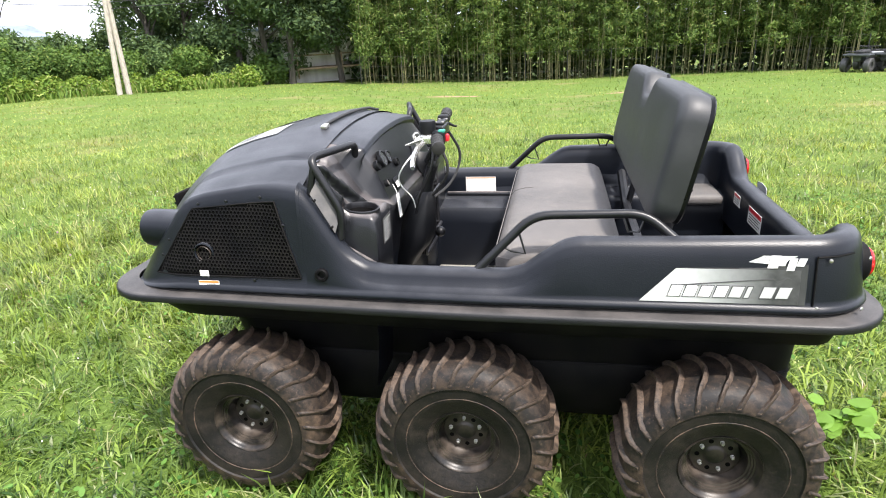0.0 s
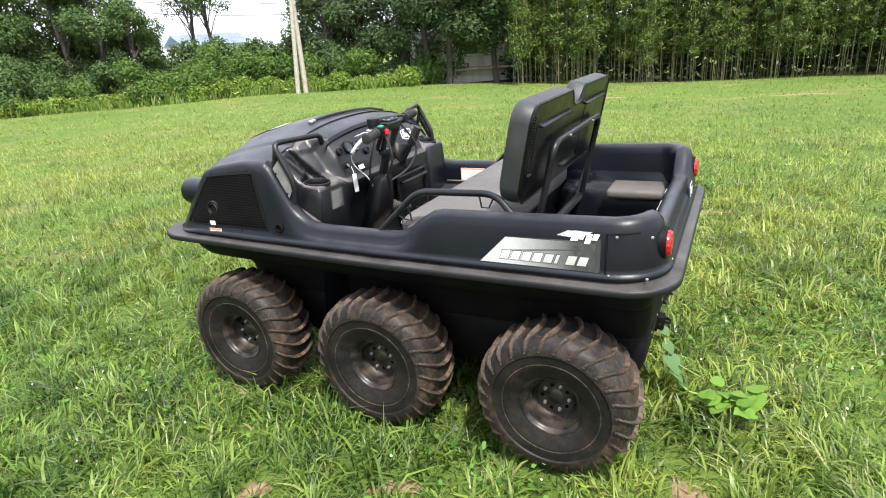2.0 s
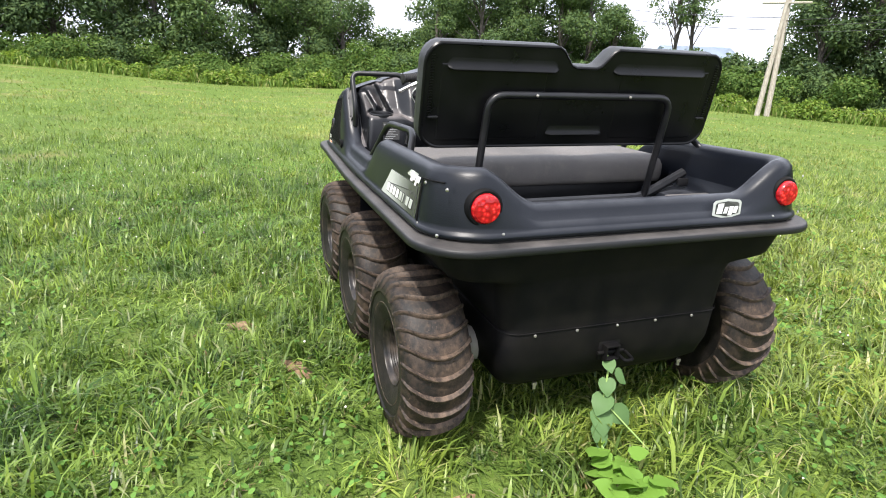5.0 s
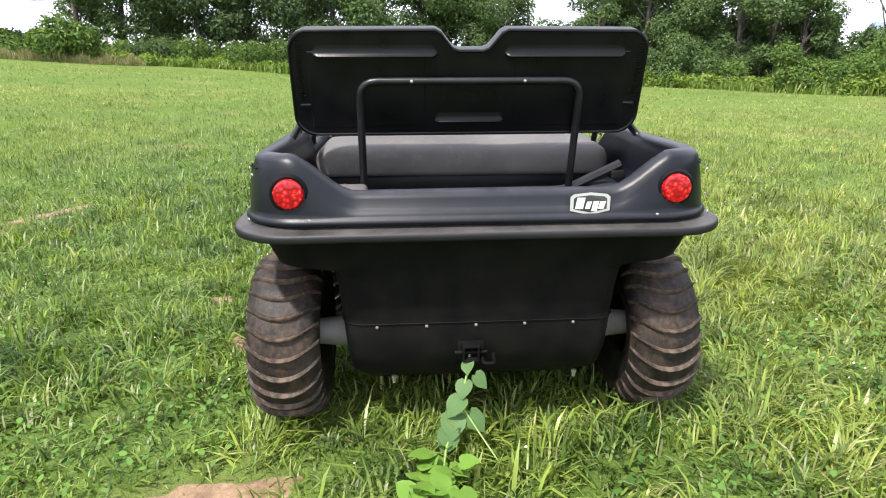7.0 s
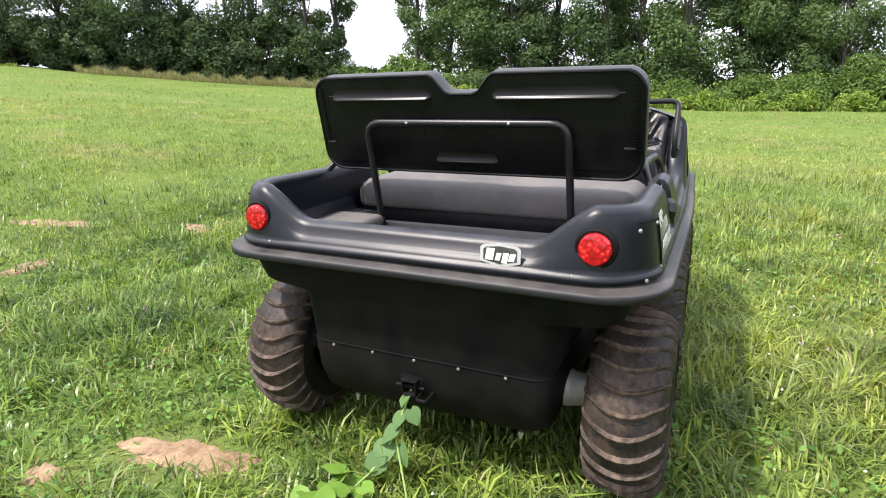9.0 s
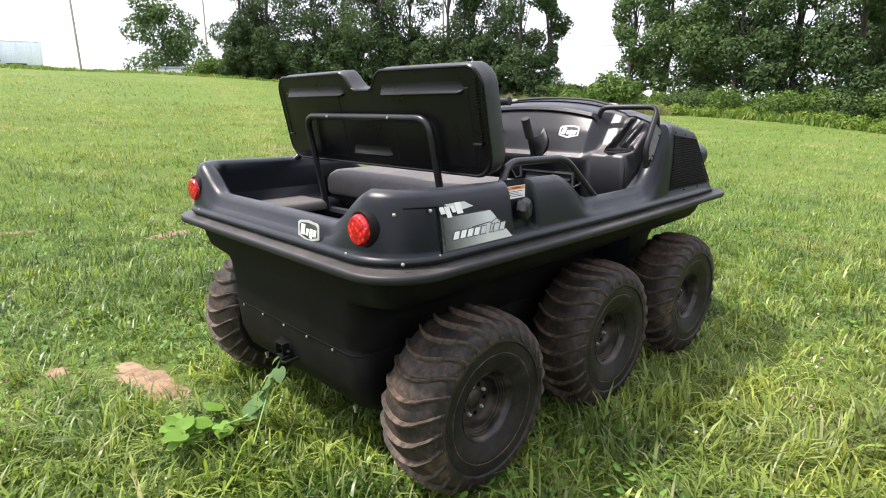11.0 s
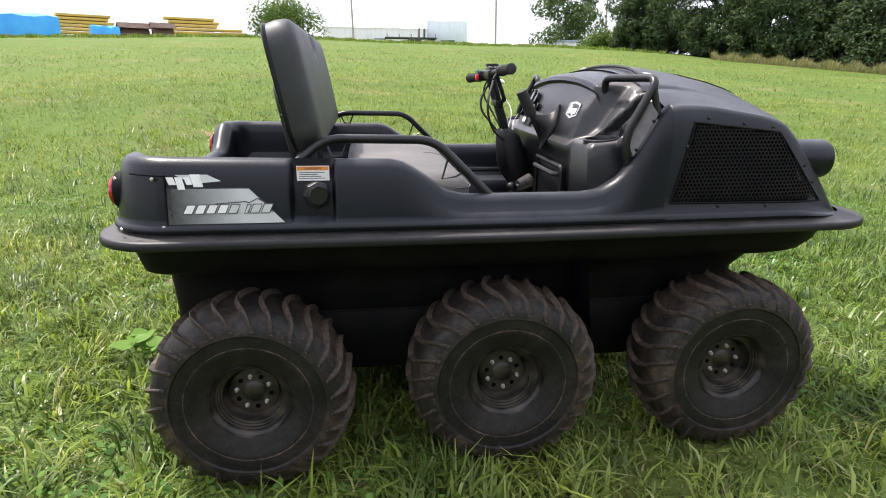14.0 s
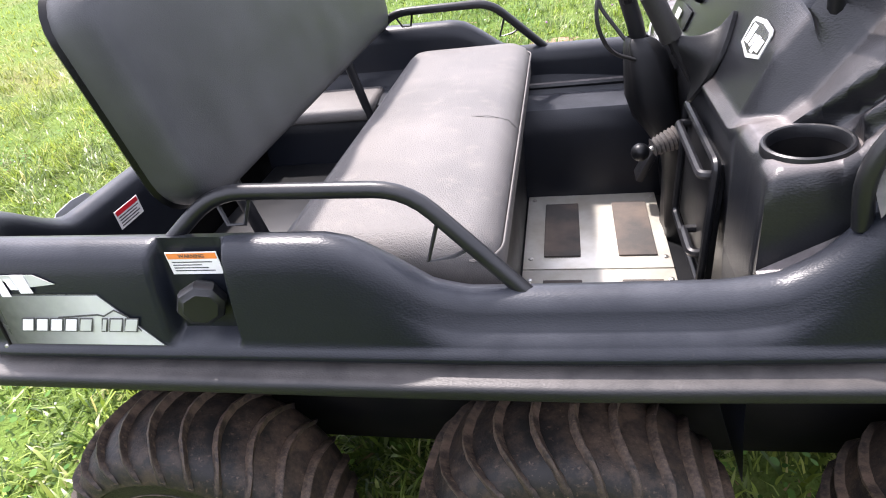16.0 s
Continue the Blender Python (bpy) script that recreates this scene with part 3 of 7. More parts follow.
part("rim_flange", bm, M_FLANGE, vehicle, "dusty black rim flange running round the body", angle=75)

bm = bmesh.new()
HULL = [(0.782, -1.085, 1.145, 0.672, 0.12, 0.13), (0.764, -1.084, 1.135, 0.662, 0.11, 0.20), (0.70, -1.068, 1.125, 0.636, 0.09, 0.21), (0.670, -1.060, 1.105, 0.620, 0.08, 0.22),
        (0.660, -1.056, 1.085, 0.600, 0.08, 0.22), (0.648, -1.053, 1.055, 0.510, 0.08, 0.18), (0.640, -1.051, 1.030, 0.470, 0.08, 0.14), (0.62, -1.049, 1.000, 0.455, 0.08, 0.14),
        (0.56, -1.045, 0.925, 0.446, 0.08, 0.13), (0.48, -1.041, 0.900, 0.440, 0.08, 0.12), (0.465, -1.039, 0.895, 0.432, 0.07, 0.12),
        (0.46, -1.040, 0.895, 0.437, 0.07, 0.12), (0.35, -1.030, 0.830, 0.428, 0.06, 0.12), (0.27, -1.000, 0.740, 0.420, 0.06, 0.12), (0.225, -0.950, 0.640, 0.385, 0.06, 0.12)]
rows = [divided(loop_pts(x0, x1, w, r0, r1, z, 6)) for z, x0, x1, w, r0, r1 in HULL]
vs = add_grid(bm, rows, close=True)
bm.faces.new(vs[-1])
narrow(bm)
part("lower_hull", bm, M_HULL, vehicle, "smooth black watertight lower hull", angle=50)
bm = bmesh.new()
pts = [(x, y * taper(x), z) for x, y, z in divided(loop_pts(-1.042, 0.897, 0.439, 0.07, 0.12, 0.462, 6))]
add_tube(bm, pts + [pts[0]], 0.0018, 5)
part("hull_seam", bm, M_HULL, vehicle)
for i in range(5):
    bm = bmesh.new()
    add_lathe(bm, [(0, 0.005), (0.003, 0.005), (0.004, 0.003)], 8, pose(-1.041, 0.327 - 0.156 * i, 0.452, 0, -90, 0), True)
    part("hull_bolt", bm, M_BOLT, vehicle)
# tow hitch and drain plugs
bm = bmesh.new()
add_grid(bm, [[(x, 0.03 + u * r, 0.356 + w * r) for u, w in ((-1, -1), (1, -1), (1, 1), (-1, 1))] for x, r in ((-1.010, 0.028), (-1.056, 0.028), (-1.060, 0.026), (-1.060, 0.022), (-1.056, 0.020), (-1.020, 0.020))], close=True)
hitch = part("tow_hitch", bm, M_HULL, vehicle, "black square tow receiver", angle=30)
bm = bmesh.new()
add_box(bm, -1.030, 0.03, 0.358, 0.010, 0.085, 0.070, 0.004)
part("hitch_plate", bm, M_HULL, hitch)
bm = bmesh.new()
add_lathe(bm, [(0, 0.007), (0.104, 0.006)], 10, pose(-1.044, 0.082, 0.356, 90, 0, 0), True)
part("hitch_pin", bm, M_HULL, hitch)
bm = bmesh.new()
add_tube(bm, fillet([(-1.020, -0.045, 0.340), (-1.078, -0.042, 0.332), (-1.078, -0.008, 0.332), (-1.020, -0.006, 0.340)], 0.012), 0.006, 8)
part("shackle", bm, M_HULL, hitch)
for y in (0.28, -0.33):
    bm = bmesh.new()
    add_lathe(bm, [(0, 0.009), (0.010, 0.009), (0.012, 0.006), (0.025, 0.006)], 6, pose(-0.985, y, 0.245, 180, 0, 0), True)
    part("drain_plug", bm, M_STEEL, vehicle)


# ---- wheels: place along, half track, hub height ----
AXLES = {"front": (0.742, 0.598, 0.312), "middle": (-0.013, 0.620, 0.320), "rear": (-0.764, 0.636, 0.311)}
SLIM = Matrix.Diagonal((1, 0.86, 1, 1))


def tyre_profile():
    """(offset across the wheel, radius); the outer side is positive."""
    return [(0.082, 0.108), (0.100, 0.112), (0.112, 0.128), (0.124, 0.160), (0.1275, 0.166), (0.1285, 0.170), (0.131, 0.195), (0.131, 0.212), (0.137, 0.216), (0.136, 0.228), (0.126, 0.252),
            (0.108, 0.268), (0.080, 0.277), (0.040, 0.282), (0.0, 0.284)]


def crown_r(y):
    return 0.284 - 0.004 * (y / 0.04) ** 2 * 0.5 if abs(y) < 0.06 else lerp_table([(0.06, 0.2800), (0.080, 0.2765), (0.108, 0.2675), (0.126, 0.2515), (0.136, 0.228)], abs(y))


ROT = pose(0, 0, 0, -90, 0, 0)  # local z to the vehicle's left


def wheel_set():
    hub_bm = bmesh.new()
    add_lathe(hub_bm, [(0.040, 0.0), (0.040, 0.022), (0.038, 0.028), (0.033, 0.032), (0.031, 0.036), (0.031, 0.062), (0.027, 0.072), (-0.05, 0.073)], 28, ROT)
    rim_bm = bmesh.new()
    add_lathe(rim_bm, [(-0.06, 0.073), (0.026, 0.0735), (0.034, 0.078), (0.050, 0.083), (0.062, 0.085), (0.064, 0.090), (0.070, 0.091), (0.072, 0.0955), (0.079, 0.0965), (0.081, 0.101), (0.090, 0.1025), (0.096, 0.108), (0.102, 0.1125), (0.106, 0.1135), (0.107, 0.1155), (0.100, 0.118)], 40, ROT)
    tread = bmesh.new()
    prof = tyre_profile()
    side = [(y, r) for y, r in prof[:9]]
    crown = prof[8:] + [(-y, r) for y, r in reversed(prof[8:-1])]
    add_lathe(tread, crown, 60, ROT)
    walls = bmesh.new()
    add_lathe(walls, side, 60, ROT)
    add_lathe(walls, [(-y, r) for y, r in side], 60, ROT)
    lug = bmesh.new()
    ys = [-0.137, -0.130, -0.118, -0.098, -0.070, -0.035, 0.0, 0.035, 0.070, 0.098, 0.118, 0.130, 0.137]
    rows = []
    for y in ys:
        ph = 0.21 * (1 - (abs(y) / 0.137) ** 2.1)
        base = crown_r(y)
        hgt = 0.0155 * (1 - step(0.118, 0.139, abs(y)) * 0.75)
        slope = step(0.09, 0.137, abs(y))
        ring = []
        for da, up in ((-0.034, -0.004), (-0.014, hgt * 0.75), (-0.004, hgt), (0.012, hgt * 0.92), (0.026, hgt * 0.3), (0.036, -0.004)):
            a = ph + da
            r = base + up * (1 - 0.45 * slope)
            yy = y + math.copysign(up * 0.75 * slope, y)
            ring.append((r * math.cos(a), yy, r * math.sin(a)))
        rows.append(ring)
    vs = add_grid(lug, rows)
    lug.faces.new(vs[0])
    lug.faces.new(list(reversed(vs[-1])))
    return hub_bm, rim_bm, tread, walls, lug


hb, rb, tb, sb, lb = wheel_set()
first = part("wheel", hb, M_RIM, vehicle, "black steel wheel on a muddy chevron tyre")
first.matrix_basis = pose(*AXLES["front"]) @ SLIM
first_rim = part("rim", rb, M_RIM, first, "glossy black dished rim")
first_tyre = part("tyre", tb, M_TYRE, first, "mud-stained low-pressure tyre")
first_wall = part("sidewall", sb, M_WALL, first)
first_lug = part("tread_lug", lb, M_LUG, first, "curved paddle lug crusted with mud", angle=55)
LUGS = 27
for k in range(1, LUGS):
    share(first_lug, m=pose(0, 0, 0, 0, -360.0 * k / LUGS, 0), parent=first)
bb = bmesh.new()
add_lathe(bb, [(0.0, 0.0070), (0.004, 0.0070), (0.005, 0.0054), (0.012, 0.0054), (0.014, 0.0034)], 8, ROT, True)
first_bolt = part("wheel_bolt", bb, M_BOLT, first)
first_bolt.matrix_basis = pose(0.049 * math.cos(1.2), 0.030, 0.049 * math.sin(1.2))
bolts = [pose(0.049 * math.cos(1.2 + 2 * math.pi * k / 5), 0.030, 0.049 * math.sin(1.2 + 2 * math.pi * k / 5)) for k in range(5)]
for k in range(1, 5):
    share(first_bolt, m=bolts[k], parent=first)
# discs painted as the shade in holes between the bolts, and the pale moulding line round the side of the tyre
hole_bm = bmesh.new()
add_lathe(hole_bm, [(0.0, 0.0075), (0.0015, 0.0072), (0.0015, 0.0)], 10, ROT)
first_hole = part("rim_hole_shade", hole_bm, M_HOLE_SHADE, first)
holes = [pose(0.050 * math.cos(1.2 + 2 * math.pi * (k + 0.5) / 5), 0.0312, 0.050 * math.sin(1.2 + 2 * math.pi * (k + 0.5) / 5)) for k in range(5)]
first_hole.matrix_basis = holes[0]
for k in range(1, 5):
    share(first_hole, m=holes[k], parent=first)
line_bm = bmesh.new()
add_lathe(line_bm, [(0.1265, 0.1745), (0.1305, 0.1765), (0.1308, 0.1785), (0.1285, 0.1800)], 60, ROT)
first_line = part("moulding_line", line_bm, M_LUG, first)
for axle, side in (("front", -1), ("middle", 1), ("middle", -1), ("rear", 1), ("rear", -1)):
    x, half, zc = AXLES[axle]
    turn = {("middle", 1): 17, ("rear", 1): 41, ("front", -1): 9, ("middle", -1): 63, ("rear", -1): 30}[(axle, side)]
    # the right-hand wheels are mirrored so that their lugs point the same way
    m = Matrix.Translation((x, side * half, zc)) @ Matrix.Diagonal((1, side, 1, 1)) @ SLIM @ pose(0, 0, 0, 0, -turn, 0)
    w_new = share(first, "wheel", m, vehicle)
    for o in (first_rim, first_tyre, first_wall, first_line):
        share(o, parent=w_new)
    for k in range(LUGS):
        share(first_lug, m=pose(0, 0, 0, 0, -360.0 * k / LUGS, 0), parent=w_new)
    for bmx in bolts:
        share(first_bolt, m=bmx, parent=w_new)
    for hmx in holes:
        share(first_hole, m=hmx, parent=w_new)
# axle housings
for x, _, zc in AXLES.values():
    for sy in (1, -1):
        bm = bmesh.new()
        add_lathe(bm, [(0.0, 0.064), (0.03, 0.062), (0.034, 0.058), (0.09, 0.052), (0.13, 0.047), (0.20, 0.042)], 12, pose(x, sy * 0.415, zc, -90 * sy, 0, 0), True)
        for k in range(5):
            a = 2 * math.pi * k / 5
            add_box(bm, x + 0.045 * math.cos(a), sy * 0.455, zc + 0.045 * math.sin(a), 0.010, 0.07, 0.010, 0.002)
        part("axle_housing", bm, M_CAST, vehicle, "bare cast alloy axle housing")

# ---- inside of the tub ----
bm = bmesh.new()
add_box(bm, -0.33, 0, 0.435, 1.34, 0.82, 0.03)
add_box(bm, -0.76, 0, 0.54, 0.46, 0.82, 0.18, 0.02)
part("tub_floor", bm, M_INNER, vehicle)
for sy in (1, -1):
    bm = bmesh.new()
    rows = []
    for x in (-1.01, -0.48, -0.46, -0.14, 0.10, 0.24, 0.30):
        zt = 0.80 if x < -0.47 else 0.742
        rows.append([(x, sy * 0.405, 0.44), (x, sy * 0.425, zt - 0.08), (x, sy * 0.435, zt - 0.03), (x, sy * 0.455, zt - 0.006), (x, sy * 0.50, zt), (x, sy * 0.57, zt + 0.004), (x, sy * 0.585, zt + 0.02), (x, sy * 0.597, zt + 0.06)])
    add_grid(bm, rows)
    part("side_bench", bm, M_BODY, vehicle)
    bm = bmesh.new()
    add_tube(bm, [(-0.46, sy * 0.592, 0.765), (0.24, sy * 0.590, 0.768)], 0.012, 8)
    part("bench_bead", bm, M_DASH, vehicle)
    # padded panel on the rear wheel arch
    bm = bmesh.new()
    x_front = -0.60 if sy > 0 else -0.72
    add_box(bm, (x_front - 0.985) / 2, sy * 0.474, 0.796, x_front + 0.985, 0.22, 0.046, 0.018, segs=3)
    part("rear_pad", bm, M_VINYL, vehicle, "grey vinyl pad over the wheel arch")
bm = bmesh.new()
add_box(bm, -0.30, 0, 0.59, 0.33, 0.80, 0.28, 0.01)
add_box(bm, -0.30, 0, 0.772, 0.34, 1.12, 0.10, 0.015)
part("seat_box", bm, M_INNER, vehicle)
bm = bmesh.new()
add_box(bm, -0.79, 0.0, 0.60, 0.38, 0.46, 0.08, 0.02)
add_box(bm, -0.79, 0.0, 0.645, 0.34, 0.42, 0.012, 0.005)
part("engine_cover", bm, M_INNER, vehicle)
bm = bmesh.new()
add_tube(bm, fillet([(-0.585, 0.420, 0.770), (-0.590, -0.365, 0.775), (-0.585, -0.575, 0.872)], 0.04), 0.020, 8)
add_box(bm, -0.607, -0.560, 0.838, 0.012, 0.05, 0.03, 0.003)
part("support_bar", bm, M_TUBE, vehicle, "bent black support bar across the cargo bay")


# aluminium footwell plates with grip strips
for sy in (1, -1):
    bm = bmesh.new()
    add_box(bm, 0.065, sy * 0.205, 0.456, 0.39, 0.405, 0.010, 0.002)
    plate = part("foot_plate", bm, M_PLATE, vehicle, "scuffed bare aluminium floor plate")
    for cx in (-0.024, 0.176):
        bm = bmesh.new()
        add_box(bm, cx, sy * 0.200, 0.464, 0.10, 0.29, 0.006, 0.0025)
        part("grip_strip", bm, M_STRIP, plate, "dark grit strip")
    for cx, cy in ((-0.11, 0.05), (0.245, 0.05), (-0.11, 0.38), (0.245, 0.38)):
        bm = bmesh.new()
        add_lathe(bm, [(0, 0.008), (0.003, 0.007), (0.005, 0.003)], 8, pose(cx, sy * cy, 0.461), True)
        part("plate_screw", bm, M_STEEL, plate)


# ---- bench seat and backrest ----
def pillow(bm, x0, x1, y0, y1, z0, z1, r, crown):
    """A stuffed rectangular cushion, rounded all round, crowned on top."""
    loops = []
    for d, z in ((0.03, z0), (0.006, z0 + 0.004), (0.0, z0 + 0.02), (0.0, z1 - r), (0.25 * r, z1 - 0.45 * r), (0.75 * r, z1 - 0.08 * r), (1.2 * r, z1)):
        loops.append(loop_pts(x0 + d, x1 - d, (y1 - y0) / 2 - d, max(0.012, 0.05 - d * 0.4), max(0.012, 0.05 - d * 0.4), z, 5))
    cy = (y0 + y1) / 2
    loops = [[(x, y + cy, z) for x, y, z in lp] for lp in loops]
    vs = add_grid(bm, loops, close=True)
    bm.faces.new(vs[0])
    last = vs[-1]
    cx, cyy = (x0 + x1) / 2, cy
    for f in (0.90, 0.78, 0.62, 0.42, 0.2):
        lift = crown * (1 - f ** 2)
        ring = [bm.verts.new((cx + (p[0] - cx) * f, cyy + (p[1] - cyy) * (1 - (1 - f) * 0.36), z1 + lift)) for p in loops[-1]]
        for j in range(len(ring)):
            q = (j + 1) % len(ring)
            bm.faces.new((last[j], last[q], ring[q], ring[j]))
        last = ring
    bm.faces.new(last)


bm = bmesh.new()
pillow(bm, -0.490, -0.108, -0.570, 0.570, 0.815, 0.930, 0.045, 0.012)
cushion = part("seat_cushion", bm, M_VINYL, vehicle, "dusty grey vinyl bench cushion", angle=70)
bm = bmesh.new()
add_tube(bm, [p for p in loop_pts(-0.492, -0.106, 0.572, 0.05, 0.05, 0.892, 5) if p[0] > -0.20], 0.0022, 5)
add_tube(bm, [(-0.30, -0.080, 0.9412), (-0.17, -0.078, 0.9345), (-0.128, -0.078, 0.922), (-0.110, -0.078, 0.900), (-0.106, -0.078, 0.86)], 0.0010, 4)
part("seat_piping", bm, M_VINYL, cushion)

# backrest: local frame, x through its thickness (forward), y across, z up along it
back = new("backrest")
back.parent = vehicle
back.matrix_basis = pose(-0.604, 0, 0.994, 0, -11.5, 0)


def back_outline(inset):
    """Outline with rounded corners and the dip in the top edge."""
    hw, h, r = 0.604 - inset, 0.358 - inset, 0.070
    z0 = inset
    pts = []
    for i in range(7):
        a = radians(180 + 90 * i / 6)
        pts.append((-hw + r + r * math.cos(a), z0 + r + r * math.sin(a)))
    for i in range(7):
        a = radians(270 + 90 * i / 6)
        pts.append((hw - r + r * math.cos(a), z0 + r + r * math.sin(a)))
    for i in range(6):
        a = radians(90 * i / 6)
        pts.append((hw - r + r * math.cos(a), h - r + r * math.sin(a)))
    for i in range(17):
        y = 0.16 - 0.32 * i / 16
        dip = 0.066 * (1 - step(0.045 - inset * 0.2, 0.118 + inset * 0.5, abs(y)))
        pts.append((y, h - dip))
    for i in range(1, 7):
        a = radians(90 + 90 * i / 6)
        pts.append((-hw + r + r * math.cos(a), h - r + r * math.sin(a)))
    return pts


bm = bmesh.new()
rows = [[(x, y, z) for y, z in back_outline(i)] for x, i in ((0.0, 0.004), (0.026, 0.0), (0.054, 0.0015), (0.0645, 0.006), (0.0715, 0.015), (0.0745, 0.030))]
vs = add_grid(bm, rows, close=True)
last = vs[-1]
for i, up in ((0.050, 0.0015), (0.072, 0.0025)):
    ring = [bm.verts.new((0.0745 + up, y, max(z, 0.03))) for y, z in back_outline(i)]
    for j in range(len(ring)):
        q = (j + 1) % len(ring)
        bm.faces.new((last[j], last[q], ring[q], ring[j]))
    last = ring
bm.faces.new(last)
part("back_pad", bm, M_BACKVINYL, back, "dark grey vinyl pad", angle=70)
bm = bmesh.new()
rows = [[(x, y, z) for y, z in back_outline(i)] for x, i in ((0.0, 0.004), (-0.008, 0.0), (-0.0125, 0.003), (-0.0135, 0.0065), (-0.0105, 0.010))]
vs = add_grid(bm, rows, close=True)
bm.faces.new(vs[-1])
shell = part("back_shell", bm, M_SHELL, back, "glossy black moulded shell", angle=22)
# hollow-faced rib: steep above, nearly level at its lower lip
RIB = [(-0.008, 0.266), (-0.0255, 0.2685), (-0.0275, 0.2715), (-0.0260, 0.2745), (-0.0205, 0.2775), (-0.0160, 0.2825), (-0.0130, 0.290), (-0.0112, 0.300), (-0.0100, 0.312), (-0.004, 0.312)]
# raised panels of the shell, handle slot, stitched edge and latches
for sy in (1, -1):
    bm = bmesh.new()
    rows = []
    for x, i in ((-0.009, 0.0), (-0.0125, 0.006), (-0.0128, 0.012)):
        rows.append([(x, sy * y, z) for y, z in ((0.15 + i, 0.03 + i), (0.545 - i, 0.03 + i), (0.545 - i, 0.290 - i), (0.15 + i, 0.290 - i))])
    vs = add_grid(bm, rows, close=True)
    bm.faces.new(vs[-1])
    part("shell_panel", bm, M_SHELL, back, angle=20)
    bm = bmesh.new()
    ends = [(0.112, 0.02), (0.120, 0.008), (0.132, 0.0), (0.505, 0.0), (0.518, 0.008), (0.526, 0.02)]
    rows = [[(x + e * 0.85 * min(1.0, (-0.008 - x) / 0.019), sy * y, z + e * 0.4 * (0.312 - z) / 0.046) for x, z in RIB] for y, e in ends]
    vs = add_grid(bm, rows)
    bm.faces.new(vs[0])
    bm.faces.new(list(reversed(vs[-1])))
    part("shell_rib", bm, M_SHELL, back, angle=55)
    bm = bmesh.new()
    for k in range(24):
        add_box(bm, -0.0125, sy * 0.574, 0.110 + 0.0088 * k, 0.007, 0.011, 0.004)
    part("edge_ribs", bm, M_SHELL, back)
    bm = bmesh.new()
    add_box(bm, -0.016, sy * 0.560, 0.112, 0.012, 0.036, 0.008, 0.003)
    part("edge_latch", bm, M_TUBE, back)
bm = bmesh.new()
rows = [[(-0.006, y, 0.046), (-0.0235 + e, y, 0.0475), (-0.025 + e, y, 0.0500), (-0.0235 + e, y, 0.0525), (-0.0175 + e * 0.6, y, 0.0560), (-0.0135 + e * 0.3, y, 0.0630), (-0.0115 + e * 0.1, y, 0.0730 - e * 0.5), (-0.010, y, 0.084 - e), (-0.006, y, 0.084 - e)] for y, e in ((-0.118, 0.012), (-0.105, 0.0), (0.105, 0.0), (0.118, 0.012))]
vs = add_grid(bm, rows)
bm.faces.new(vs[0])
bm.faces.new(list(reversed(vs[-1])))
part("handle_slot", bm, M_SHELL, back, angle=50)
bm = bmesh.new()
add_tube(bm, fillet([(-0.596, 0.378, 0.765), (-0.682, 0.374, 1.178), (-0.682, -0.374, 1.178), (-0.596, -0.378, 0.765)], 0.06), 0.0135, 10)
part("hinge_bar", bm, M_TUBE, vehicle, "black tubular backrest hoop")
for y in (0.2, -0.18):
    bm = bmesh.new()
    add_lathe(bm, [(0, 0.006), (0.004, 0.005), (0.006, 0.002)], 8, pose(-0.695, y, 1.178, 0, -90, 0), True)
    part("hoop_screw", bm, M_BOLT, vehicle)
# ---- grab rails ----
for sy in (1, -1):
    bm = bmesh.new()
    add_tube(bm, fillet([(-0.054, sy * 0.636, 0.868), (-0.225, sy * 0.600, 1.036), (-0.530, sy * 0.590, 1.040), (-0.613, sy * 0.628, 0.972)], 0.05), 0.0128, 10)
    rail = part("side_rail", bm, M_TUBE, vehicle, "black tubular side grab rail")
    for pts in ([(-0.530, 0.592, 1.034), (-0.512, 0.606, 0.992), (-0.484, 0.606, 0.992), (-0.470, 0.592, 1.034)], [(-0.185, 0.608, 0.990), (-0.205, 0.622, 0.928), (-0.165, 0.620, 0.935), (-0.140, 0.618, 0.948)]):
        bm = bmesh.new()
        add_tube(bm, [(x, sy * y, z) for x, y, z in pts], 0.0035, 5)
        part("rail_bracket", bm, M_TUBE, rail)
    bm = bmesh.new()
    add_tube(bm, fillet([(0.346, sy * 0.620, 0.965), (0.331, sy * 0.620, 1.046), (0.416, sy * 0.620, 1.210), (0.352, sy * 0.387, 1.208), (0.366, sy * 0.364, 1.150)], 0.040), 0.0120, 10)
    add_tube(bm, [(0.404, sy * 0.620, 1.185), (0.424, sy * 0.622, 1.105)], 0.0105, 8)
    rail = part("front_rail", bm, M_TUBE, vehicle, "black tubular front grab rail")
    bm = bmesh.new()
    add_plate(bm, [(0.342, sy * 0.613, 1.036), (0.398, sy * 0.613, 1.148), (0.418, sy * 0.638, 1.108), (0.354, sy * 0.638, 0.988)], (-0.45, sy * 0.66, 0.6), 0.004)
    foot = part("rail_foot", bm, M_FOOT, rail, "dusty bolted foot plate")
    for x, z in ((0.362, 1.008), (0.406, 1.090)):
        bm = bmesh.new()
        add_lathe(bm, [(0, 0.006), (0.003, 0.006), (0.005, 0.003)], 8, pose(x, sy * 0.636, z, -60 * sy, 0, 0), True)
        part("foot_bolt", bm, M_HULL, foot)

